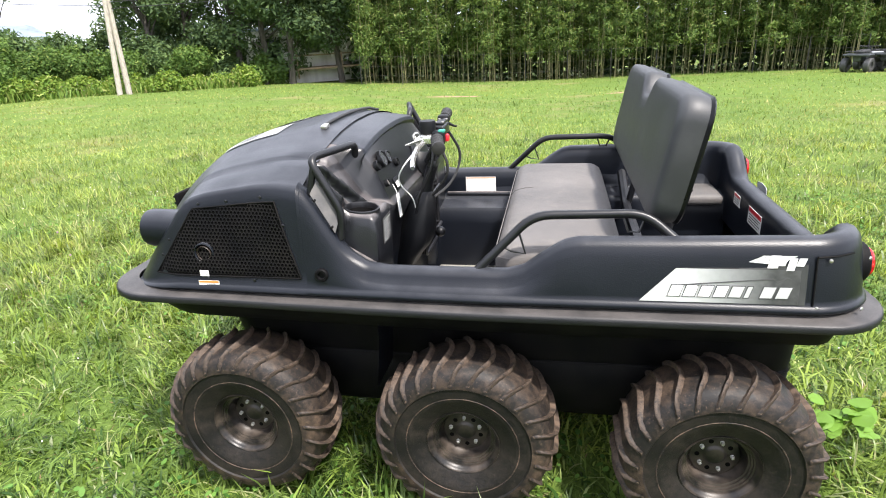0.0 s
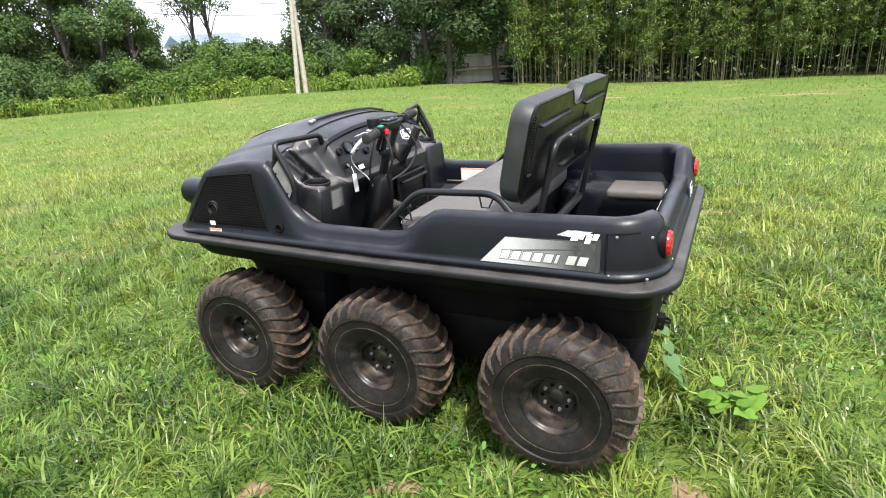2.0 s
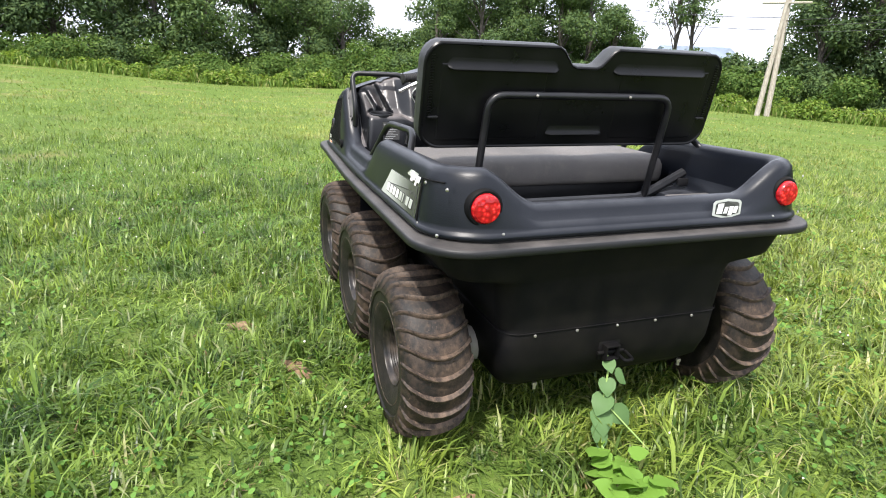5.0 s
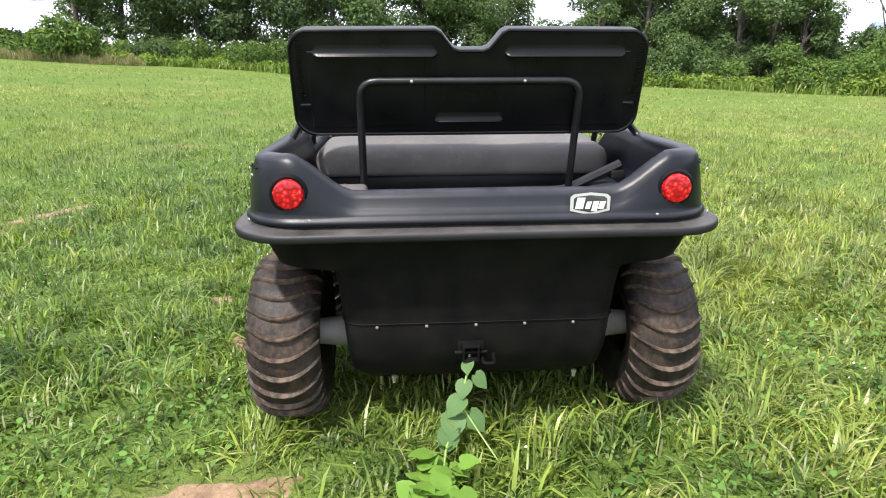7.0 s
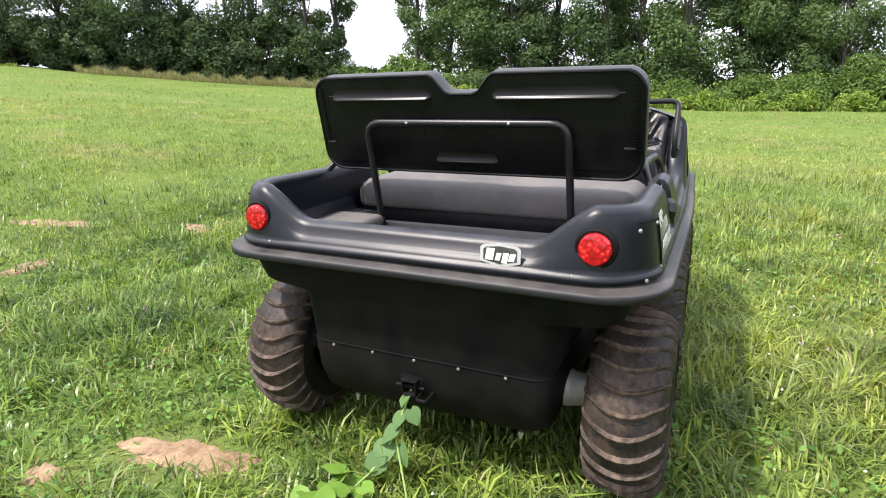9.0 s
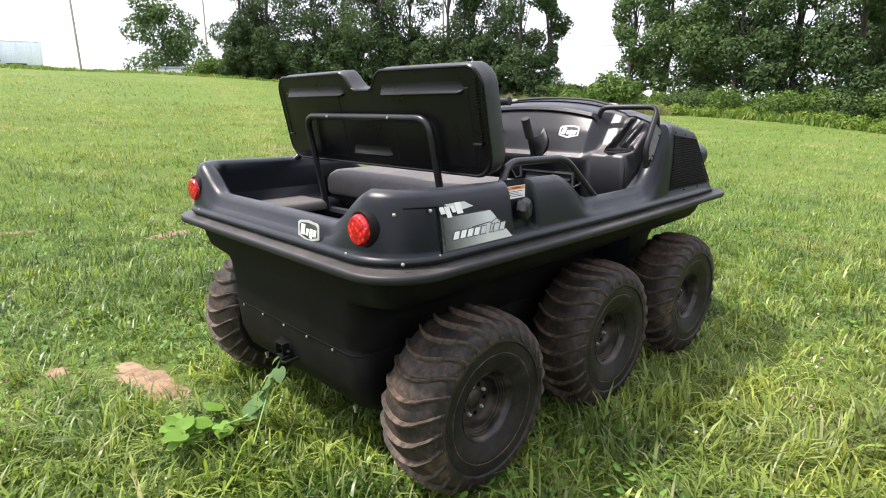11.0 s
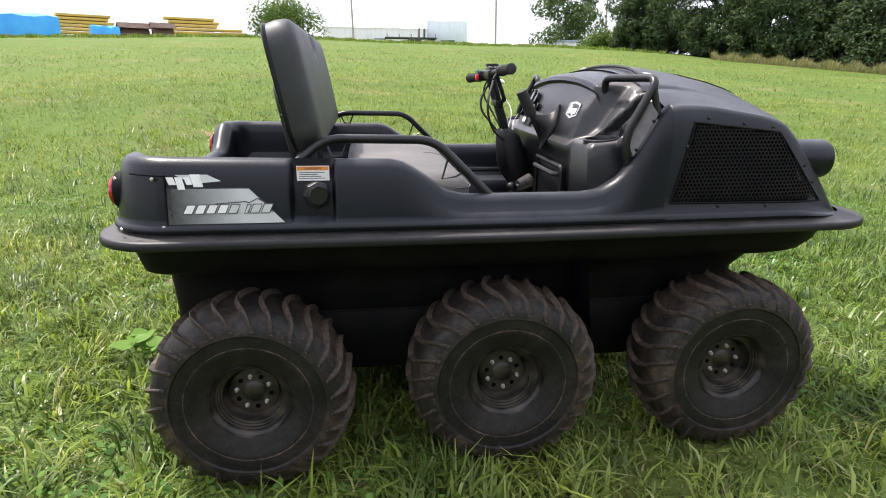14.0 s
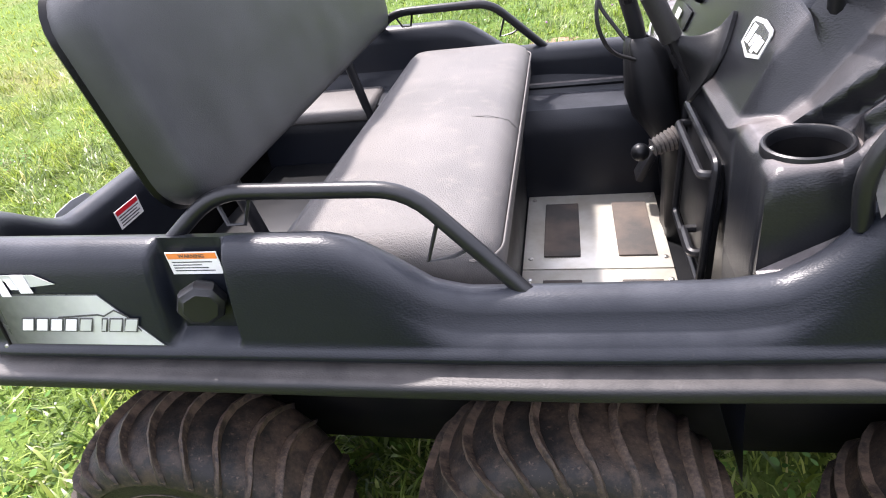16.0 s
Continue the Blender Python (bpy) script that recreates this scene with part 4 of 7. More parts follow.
# ---- dashboard ----
def pod_push(a, t):
    """Rearward push of the pod face: inner band, deep groove, outer bulge; t rises from ledge to top."""
    gc = 0.455 + 0.050 * t
    band = 0.050 * (1 - step(gc - 0.014, gc + 0.002, a))
    bulge = 0.030 * math.exp(-((a - gc - 0.040) / 0.014) ** 2) + 0.030 * step(gc + 0.055, gc + 0.095, a)
    return (band + bulge) * (1 - 0.55 * t * t)


def cup_back(a, t):
    """The pod is hollowed round the cup well at its foot."""
    r = 0.063 - 0.030 * t
    d = r * r - (a - 0.500) ** 2
    return 0.312 + math.sqrt(d) if d > 0 and t < 0.6 else 0.0


def dash_row(y):
    zt = nose_top(0.46, y)
    a = abs(y)
    k = step(0.350, 0.414, a)
    ctr = [(0.460, zt - 0.004), (0.356, zt - 0.018), (0.336, zt - 0.026), (0.328, zt - 0.040), (0.338, zt - 0.052), (0.300, 1.105), (0.262, 1.010), (0.246, 0.990), (0.252, 0.965), (0.270, 0.80), (0.300, 0.62), (0.320, 0.44)]
    pod = [(0.460, zt - 0.004)]
    ts = [1.0, 0.80, 0.55, 0.30, 0.10]
    for t in [p + (q - p) * j / 5 for p, q in zip(ts, ts[1:]) for j in range(5)] + [0.10]:
        pod.append((max(0.372 + 0.078 * t ** 0.8 - pod_push(a, t), cup_back(a, t)), 1.034 + (zt - 0.014 - 1.034) * t))
    pod += [(max(0.360 - pod_push(a, 0.0), cup_back(a, 0.0)), 1.027), (0.262, 1.018), (0.247, 0.998), (0.251, 0.80), (0.262, 0.60), (0.280, 0.44)]
    ctr = ctr[:1] + [tuple(u + (w - u) * j / 5 for u, w in zip(p, q)) for p, q in zip(ctr[1:5], ctr[2:6]) for j in range(5)] + ctr[5:]
    row = [(p[0] + (q[0] - p[0]) * k, y, p[1] + (q[1] - p[1]) * k) for p, q in zip(ctr, pod)]
    fine = row[:21]
    for i in (21, 22):
        fine += [tuple(u + (w - u) * j / 9 for u, w in zip(row[i], row[i + 1])) for j in range(9)]
    return fine + row[23:]


def dash_end(sy):
    """Rounds the pod off into a gap beside the wall, where the rail stands."""
    row = dash_row(sy * 0.560)
    gap = [min(z, lerp_table([(0.22, 0.86), (0.345, 0.935), (0.423, 1.060), (0.455, 1.115)], x)) for x, _, z in row]
    return [[(x, sy * y, z - f * (z - q)) for (x, _, z), q in zip(row, gap)] for y, f in ((0.568, 0.08), (0.576, 0.30), (0.582, 0.75), (0.586, 1.0), (0.600, 1.02), (0.615, 1.05))]


bm = bmesh.new()
ys = sorted(set([round(-0.560 + 1.12 * i / 90, 4) for i in range(91)] + [s * round(0.418 + 0.0062 * i, 4) for s in (1, -1) for i in range(22)] + [s * v for s in (1, -1) for v in (0.350, 0.357, 0.364, 0.371, 0.378, 0.385, 0.392, 0.399, 0.406, 0.414)]))
add_grid(bm, list(reversed(dash_end(-1))) + [dash_row(y) for y in ys] + dash_end(1))
# the rolled top lip and the lower panel take the body plastic, darker than the ledges
cols = len(dash_row(0.0)) - 1
for i, f in enumerate(bm.faces):
    if (i % cols < 16 and abs(f.calc_center_median().y) < 0.36) or i % cols > 40:
        f.material_index = 1
# round wells for the cups
for sy in (1, -1):
    def off(p):
        return math.hypot(p.x - 0.312, p.y - sy * 0.500)
    gone = [f for f in bm.faces if 0.99 < f.calc_center_median().z < 1.032 and off(f.calc_center_median()) < 0.047]
    bmesh.ops.delete(bm, geom=gone, context="FACES")
    for v in bm.verts:
        o = off(v.co)
        if 0.99 < v.co.z < 1.032 and 0.001 < o < 0.051:
            v.co.x = 0.312 + (v.co.x - 0.312) * 0.051 / o
            v.co.y = sy * 0.500 + (v.co.y - sy * 0.500) * 0.051 / o
dash = part("dashboard", bm, M_DASH, vehicle, "dusty moulded black dashboard with scooped pods", angle=60)
dash.data.materials.append(M_BODY)
for sy in (1, -1):
    bm = bmesh.new()
    add_lathe(bm, [(-0.014, 0.0575), (0.0010, 0.0575), (0.0045, 0.0565), (0.0060, 0.0535), (0.0050, 0.0505), (0.0020, 0.0490), (-0.012, 0.048)], 40, pose(0.312, sy * 0.500, 1.0245, 0, -5, 0))
    c1 = part("cup_holder", bm, M_TUBE, vehicle, "round cup holder in the dashboard ledge")
    bm = bmesh.new()
    add_lathe(bm, [(-0.010, 0.0485), (-0.085, 0.042), (-0.090, 0.036), (-0.090, 0.0)], 28, pose(0.312, sy * 0.500, 1.0245, 0, -5, 0))
    part("cup_well", bm, M_HULL, c1)


def shield(cx, cy, cz, u, v, nrm, w, h, parent, label):
    """Six-sided silver badge with a dark field and slanted bars."""
    u, v, nrm = Vector(u).normalized(), Vector(v).normalized(), Vector(nrm).normalized()
    c = Vector((cx, cy, cz))

    def at(a, b):
        return c + u * a + v * b

    out = [(-0.5 * w, 0.30 * h), (-0.42 * w, 0.42 * h), (0, 0.5 * h), (0.42 * w, 0.42 * h), (0.5 * w, 0.30 * h), (0.5 * w, -0.30 * h), (0, -0.5 * h), (-0.5 * w, -0.30 * h)]
    bm = bmesh.new()
    add_plate(bm, [at(a, b) for a, b in out], nrm, 0.0018)
    badge = part("badge", bm, M_SILVER, parent, label, smooth=False)
    bm = bmesh.new()
    add_plate(bm, [at(a * 0.84, b * 0.76) + nrm * 0.0016 for a, b in out], nrm, 0.0008)
    part("badge_field", bm, M_DARKFILM, badge, smooth=False)
    bm = bmesh.new()
    for k, (a, ww, hh) in enumerate(((-0.28, 0.20, 0.50), (-0.07, 0.12, 0.32), (0.10, 0.14, 0.44), (0.27, 0.14, 0.32))):
        b0 = -0.22 if k != 2 else -0.32
        add_plate(bm, [at(w * (a - ww / 2), h * b0) + nrm * 0.0022, at(w * (a + ww / 2), h * b0) + nrm * 0.0022, at(w * (a + ww / 2 + 0.05), h * (b0 + hh)) + nrm * 0.0022, at(w * (a - ww / 2 + 0.05), h * (b0 + hh)) + nrm * 0.0022], nrm, 0.0006)
    part("badge_bars", bm, M_WHITE, badge, smooth=False)
    return badge


shield(0.2985, -0.259, 1.101, (0, -1, 0), (0.38, 0, 0.92), (-0.92, 0, 0.38), 0.105, 0.062, vehicle, "silver six-sided badge on the dashboard")
shield(-1.1055, -0.301, 0.856, (0, -1, 0), (0.06, 0, 1.0), (-1, 0, 0.06), 0.116, 0.066, vehicle, "silver six-sided badge on the tail")

# gauges, switches, key tag
DN, DU = Vector((-0.92, 0, 0.38)), Vector((0.38, 0, 0.92))
for y, z, r, mat in ((0.262, 1.128, 0.030, M_GLASS), (0.205, 1.122, 0.024, M_GLASS), (0.335, 1.120, 0.017, M_INNER), (0.322, 1.058, 0.013, M_STEEL), (0.14, 1.09, 0.016, M_INNER)):
    x = 0.300 + (z - 1.105) * 0.40
    bm = bmesh.new()
    add_lathe(bm, [(0, r), (0.012, r), (0.014, r * 0.86), (0.010, r * 0.84)], 20, pose(x, y, z, 0, -68, 0))
    g = part("gauge_bezel", bm, M_TUBE if r > 0.022 else M_INNER, vehicle, "round dashboard gauge")
    bm = bmesh.new()
    add_lathe(bm, [(0.0105, 0.0), (0.0105, r * 0.85)], 20, pose(x, y, z, 0, -68, 0))
    part("gauge_face", bm, mat, g)
bm = bmesh.new()
add_box(bm, 0, 0, 0, 0.045, 0.10, 0.004, 0.0015)
part("switch_panel", bm, M_INNER, vehicle).matrix_basis = pose(0.268, 0.20, 1.035, 0, -68, 0)
bm = bmesh.new()
add_box(bm, 0, 0, 0.003, 0.020, 0.040, 0.002)
part("switch_label", bm, M_WHITE, vehicle).matrix_basis = pose(0.264, 0.235, 1.035, 0, -68, 0)
bm = bmesh.new()
add_box(bm, 0.236, 0.330, 0.985, 0.003, 0.030, 0.080, 0.001, m=pose(0, 0, 0, 4, 6, 0))
add_tube(bm, [(0.256, 0.322, 1.055), (0.245, 0.326, 1.035), (0.240, 0.328, 1.020)], 0.0015, 5)
part("key_tag", bm, M_WHITE, vehicle, "white plastic key tag")
# rating plate on the left pod
bm = bmesh.new()
add_plate(bm, [(0.2450, 0.508, 0.992), (0.2450, 0.424, 0.992), (0.2470, 0.424, 0.908), (0.2470, 0.508, 0.908)], (-1, 0, -0.02), 0.0012)
rp = part("rating_plate", bm, M_INK, vehicle, "small dark rating plate with pale lines", smooth=False)
bm = bmesh.new()
for k in range(9):
    z = 0.984 - 0.0085 * k
    x = 0.2450 + (0.992 - z) * 0.024 - 0.0018
    wd = 0.070 - 0.012 * ((k * 7) % 3)
    add_plate(bm, [(x, 0.502, z), (x, 0.502 - wd, z), (x + 0.0001, 0.502 - wd, z - 0.0022), (x + 0.0001, 0.502, z - 0.0022)], (-1, 0, -0.17), 0.0005)
part("plate_lines", bm, M_SILVER, rp, smooth=False)

# steering column, handlebar, levers
bm = bmesh.new()
rows = []
for cx, z, rx, ry in ((0.296, 0.45, 0.042, 0.072), (0.292, 0.62, 0.044, 0.070), (0.280, 0.71, 0.046, 0.068), (0.250, 0.765, 0.052, 0.070), (0.222, 0.81, 0.060, 0.074), (0.208, 0.86, 0.064, 0.070), (0.196, 0.915, 0.056, 0.060), (0.184, 0.965, 0.046, 0.048), (0.174, 0.990, 0.034, 0.036), (0.168, 1.000, 0.022, 0.022)):
    rows.append([(cx + rx * math.copysign(abs(math.cos(a)) ** 0.75, math.cos(a)) + 0.004 * math.sin(5 * a + 9 * z), 0.202 + ry * math.copysign(abs(math.sin(a)) ** 0.75, math.sin(a)), z) for a in [2 * math.pi * i / 28 for i in range(28)]])
add_grid(bm, rows, close=True)
part("steering_pedestal", bm, M_INNER, vehicle, "black pedestal with a soft boot round the steering column", angle=70)
bm = bmesh.new()
add_tube(bm, [(0.200, 0.200, 0.86), (0.160, 0.205, 1.03), (0.136, 0.207, 1.10)], 0.020, 10)
for dy in (-0.036, 0.036):
    add_tube(bm, [(0.140, 0.207 + dy * 0.6, 1.085), (0.128, 0.207 + dy, 1.125), (0.100, 0.207 + dy, 1.222)], 0.0125, 8)
add_box(bm, 0.134, 0.207, 1.105, 0.034, 0.09, 0.026, 0.006)
part("steering_column", bm, M_TUBE, vehicle)
bm = bmesh.new()
add_tube(bm, fillet([(0.124, -0.035, 1.237), (0.112, 0.085, 1.232), (0.098, 0.160, 1.222), (0.098, 0.250, 1.214), (0.092, 0.330, 1.210), (0.066, 0.450, 1.203)], 0.04), 0.0115, 10)
bar = part("handlebar", bm, M_TUBE, vehicle, "black motorcycle-style handlebar with rubber grips")
for a, b in (((0.126, -0.048, 1.238), (0.115, 0.062, 1.233)), ((0.062, 0.466, 1.202), (0.088, 0.352, 1.208))):
    bm = bmesh.new()
    va, vb = Vector(a), Vector(b)
    turned = (vb - va).to_track_quat("Z", "Y").to_matrix().to_4x4()
    turned.translation = va
    ln = (vb - va).length
    prof = [(0.0, 0.0), (0.0, 0.016), (0.002, 0.021), (0.006, 0.021)]
    for i in range(10):
        h0 = 0.010 + (ln - 0.022) * i / 10
        step_h = (ln - 0.022) / 10
        prof += [(h0, 0.0172), (h0 + step_h * 0.35, 0.0172), (h0 + step_h * 0.45, 0.0196), (h0 + step_h * 0.9, 0.0196)]
    prof += [(ln - 0.010, 0.0215), (ln - 0.002, 0.0215), (ln, 0.012)]
    add_lathe(bm, prof, 14, turned)
    part("grip", bm, M_GRIP, bar, "ribbed black rubber grip")
bm = bmesh.new()
add_box(bm, 0.088, 0.322, 1.212, 0.042, 0.050, 0.042, 0.010)
pod_box = part("switch_pod", bm, M_INNER, bar, "black switch housing")
bm = bmesh.new()
add_box(bm, 0.076, 0.330, 1.232, 0.022, 0.026, 0.010, 0.004)
part("start_button", bm, M_GREEN, pod_box, "green start button")
bm = bmesh.new()
add_box(bm, 0.064, 0.304, 1.206, 0.014, 0.022, 0.024, 0.005)
part("stop_switch", bm, M_REDKNOB, bar, "red stop switch")
bm = bmesh.new()
add_lathe(bm, [(0, 0.026), (0.034, 0.028), (0.040, 0.026)], 14, pose(0.128, 0.300, 1.222), True)
part("brake_reservoir", bm, M_INNER, bar)
bm = bmesh.new()
add_tube(bm, fillet([(0.130, 0.318, 1.205), (0.150, 0.345, 1.190), (0.158, 0.400, 1.165), (0.150, 0.455, 1.140)], 0.03), 0.0105, 8, 0.008)
add_box(bm, 0.128, 0.315, 1.205, 0.04, 0.045, 0.03, 0.006)
part("brake_lever", bm, M_CHROME, bar, "bare alloy brake lever")
bm = bmesh.new()
add_box(bm, 0.165, 0.335, 1.198, 0.055, 0.055, 0.003, 0.001, m=pose(0, 0, 0, 12, 20, 0))
part("hang_tag", bm, M_WHITE, bar, "white paper tag")
for pts, r in (([(0.115, 0.300, 1.21), (0.10, 0.375, 1.14), (0.16, 0.33, 1.03), (0.20, 0.255, 0.93)], 0.004), ([(0.10, 0.12, 1.21), (0.055, 0.05, 1.10), (0.09, 0.09, 1.00), (0.17, 0.17, 0.95)], 0.005),
               ([(0.115, 0.25, 1.20), (0.06, 0.27, 1.09), (0.14, 0.22, 0.99)], 0.005)):
    bm = bmesh.new()
    add_tube(bm, fillet(pts, 0.08, 8), r, 6)
    part("control_cable", bm, M_CABLE, vehicle)
bm = bmesh.new()
add_tube(bm, fillet([(0.145, 0.33, 1.19), (0.20, 0.39, 1.13), (0.235, 0.34, 1.07), (0.20, 0.27, 0.99), (0.20, 0.24, 0.93)], 0.05, 8), 0.0026, 6)
part("brake_hose", bm, M_WHITE, vehicle, "thin white brake hose")
# clamp block and bent brace under the bar, thumb throttle beside the right grip
bm = bmesh.new()
add_box(bm, 0.101, 0.205, 1.219, 0.040, 0.104, 0.036, 0.008, segs=3)
add_box(bm, 0.101, 0.205, 1.240, 0.030, 0.080, 0.012, 0.004)
clamp = part("bar_clamp", bm, M_TUBE, bar, "black clamp block on the steering column")
for dx, dy in ((0.012, 0.034), (-0.012, 0.034), (0.012, -0.034), (-0.012, -0.034)):
    bm = bmesh.new()
    add_lathe(bm, [(0, 0.005), (0.003, 0.005), (0.004, 0.003)], 8, pose(0.101 + dx, 0.205 + dy, 1.245), True)
    part("clamp_bolt", bm, M_BOLT, clamp)
bm = bmesh.new()
add_tube(bm, fillet([(0.106, 0.118, 1.222), (0.150, 0.135, 1.115), (0.150, 0.268, 1.115), (0.096, 0.282, 1.212)], 0.03), 0.0085, 8)
part("bar_brace", bm, M_TUBE, bar)
bm = bmesh.new()
add_box(bm, 0.116, 0.082, 1.230, 0.040, 0.034, 0.038, 0.008)
add_tube(bm, fillet([(0.100, 0.078, 1.218), (0.084, 0.060, 1.205), (0.078, 0.034, 1.200)], 0.012), 0.006, 6, 0.004)
part("throttle_lever", bm, M_INNER, bar, "black thumb throttle")
# gear lever with bellows boot
bm = bmesh.new()
add_tube(bm, [(0.246, -0.10, 0.98), (0.205, -0.112, 1.05), (0.185, -0.116, 1.09)], 0.011, 8)
lever = part("gear_lever", bm, M_TUBE, vehicle, "gear lever with a ribbed grip")
bm = bmesh.new()
add_tube(bm, [(0.192, -0.115, 1.075), (0.148, -0.121, 1.160)], 0.020, 10)
part("lever_grip", bm, M_GRIP, lever)
bm = bmesh.new()
u_ax, n_ax = Vector((0.38, 0, 0.92)), Vector((-0.92, 0, 0.38))
base_c, apex = Vector((0.268, -0.118, 1.030)), Vector((0.200, -0.113, 1.062))
rows = []
for f, hgt in ((1.0, 0.0), (0.985, 0.10), (0.86, 0.13), (0.66, 0.20), (0.50, 0.34), (0.36, 0.52), (0.26, 0.74), (0.20, 1.0)):
    ring = []
    for i in range(32):
        a = 2 * math.pi * i / 32
        u, w = math.cos(a), math.sin(a)
        pt = 0.080 * u * (1 + 0.12 * abs(u) ** 6)
        wy = 0.046 * w * (1 - 0.35 * abs(u) ** 2)
        c = base_c.lerp(apex, hgt)
        crease = 1 + 0.04 * math.sin(4 * a) * (1 - hgt)
        ring.append(c + u_ax * pt * f * crease + Vector((0, 1, 0)) * wy * f * crease)
    rows.append([tuple(p) for p in ring])
add_grid(bm, rows, close=True)
part("lever_boot", bm, M_INNER, lever, "flared black rubber lever boot", angle=60)
# parking lever with ball knob
bm = bmesh.new()
add_tube(bm, [(0.225, 0.035, 0.800), (0.185, 0.024, 0.786)], 0.006, 8)
pk = part("park_lever", bm, M_STEEL, vehicle)
bm = bmesh.new()
bmesh.ops.create_uvsphere(bm, u_segments=16, v_segments=10, radius=0.0215, matrix=Matrix.Translation((0.163, 0.02, 0.782)))
part("ball_knob", bm, M_INNER, pk, "black ball knob")
bm = bmesh.new()
boot_a, boot_b = Vector((0.245, 0.040, 0.806)), Vector((0.192, 0.026, 0.789))
turned = (boot_b - boot_a).to_track_quat("Z", "Y").to_matrix().to_4x4()
turned.translation = boot_a
add_lathe(bm, [((boot_b - boot_a).length * k / 18, (0.0295, 0.0265, 0.0255)[k % 3] - 0.007 * k / 18) for k in range(19)], 16, turned, True)
part("knob_boot", bm, M_STRIP, pk, "brown ribbed rubber boot")
# glove tray: open frame hung under the dash
bm = bmesh.new()
fr = [(0.246, -0.04, 0.915), (0.246, -0.33, 0.915), (0.240, -0.33, 0.655), (0.240, -0.04, 0.655)]
add_tube(bm, fillet(fr + [fr[0]], 0.02), 0.008, 8)
tray = part("glove_tray", bm, M_TUBE, vehicle, "black framed storage tray under the dashboard")
bm = bmesh.new()
add_box(bm, 0.256, -0.185, 0.785, 0.014, 0.284, 0.256, 0.004)
part("tray_panel", bm, M_INNER, tray)
for z, y0, y1 in ((0.888, -0.075, -0.315), (0.715, -0.215, -0.305)):
    bm = bmesh.new()
    add_tube(bm, fillet([(0.250, y0, z), (0.224, y0, z), (0.224, y1, z), (0.250, y1, z)], 0.012), 0.0085, 8)
    part("tray_handle", bm, M_TUBE, tray, "black bar handle")
# pedals and loose cable near the pedestal
bm = bmesh.new()
add_box(bm, 0.22, 0.335, 0.60, 0.02, 0.07, 0.10, 0.004, m=pose(0, 0, 0, 0, 25, 0))
add_tube(bm, [(0.235, 0.335, 0.62), (0.29, 0.335, 0.75)], 0.009, 6)
part("foot_pedal", bm, M_TUBE, vehicle)

# ---- bonnet strap, bonnet decals ----
bm = bmesh.new()
pts = [(0.515 - 0.04 * (0.235 - y), y, nose_top(0.5, y) + 0.008) for y in [0.235 - 0.59 * i / 16 for i in range(17)]]
add_tube(bm, pts, 0.0060, 8)
strap = part("bonnet_strap", bm, M_CABLE, vehicle, "black rubber strap across the bonnet")
for y in (0.235, -0.354):
    bm = bmesh.new()
    add_box(bm, 0.508, y, nose_top(0.5, y) + 0.008, 0.022, 0.040, 0.014, 0.004, m=pose(0, 0, 0, -8 if y > 0 else 8, 0, 0))
    part("strap_clip", bm, M_STEEL, strap, "zinc-plated strap clip")


def bonnet_patch(name, corners, mat, lift, label="", parent=None, n=10):
    """A thin film laid on the bonnet between four corners in plan."""
    bm = bmesh.new()
    (ax, ay), (bx, by), (cx, cy), (dx, dy) = corners
    rows = []
    for i in range(n + 1):
        u = i / n
        row = []
        for j in range(n + 1):
            v = j / n
            x = (ax * (1 - u) + bx * u) * (1 - v) + (dx * (1 - u) + cx * u) * v
            y = (ay * (1 - u) + by * u) * (1 - v) + (dy * (1 - u) + cy * u) * v
            row.append((x, y, nose_top(x, y) + lift))
        rows.append(row)
    add_grid(bm, rows)
    return part(name, bm, mat, parent or vehicle, label)


for sy in (1, -1):
    d = bonnet_patch("bonnet_decal", [(0.900, sy * 0.250), (0.900, sy * 0.085), (0.700, sy * 0.060), (0.690, sy * 0.235)], M_SILVER, 0.003, "silver bonnet decal with dark bars")
    for k in range(5):
        y0 = 0.215 - 0.024 * k
        bonnet_patch("decal_bar", [(0.865, sy * y0), (0.865, sy * (y0 - 0.012)), (0.800, sy * (y0 - 0.016)), (0.800, sy * (y0 - 0.004))], M_INK, 0.0045, "", d, 2)

# headlamp pods standing out of the nose
for sy in (1, -1):
    bm = bmesh.new()
    add_lathe(bm, [(-0.14, 0.056), (0.02, 0.062), (0.070, 0.063), (0.083, 0.060), (0.085, 0.055), (0.074, 0.053)], 28, pose(0.965, sy * 0.530, 0.965, 0, 90, 0))
    pod = part("headlamp_pod", bm, M_BODY, vehicle, "black round headlamp pod")
    bm = bmesh.new()
    add_lathe(bm, [(0.072, 0.0535), (0.078, 0.036), (0.080, 0.0)], 24, pose(0.965, sy * 0.530, 0.965, 0, 90, 0))
    part("headlamp_lens", bm, M_GLASS, pod)


# ---- side vents: hexagon-hole mesh over a sheet painted near black as unlit depth ----
def wall_y(x, z):
    w, hs = lerp_table(WIDTH, x), lerp_table(SHOULDER, x)
    k = min(1.0, max(0.0, (z - 0.795) / max(0.05, hs - 0.795)))
    return w - nose_d(k, x)


VENT = [(0.530, 1.088), (0.822, 1.058), (0.978, 0.850), (0.462, 0.858)]


def in_vent(x, z, m=0.0):
    n = len(VENT)
    for i in range(n):
        (ax, az), (bx, bz) = VENT[i], VENT[(i + 1) % n]
        ex, ez = bx - ax, bz - az
        d = (ez * (x - ax) - ex * (z - az)) / math.hypot(ex, ez)
        if d > -m:
            return False
    return True


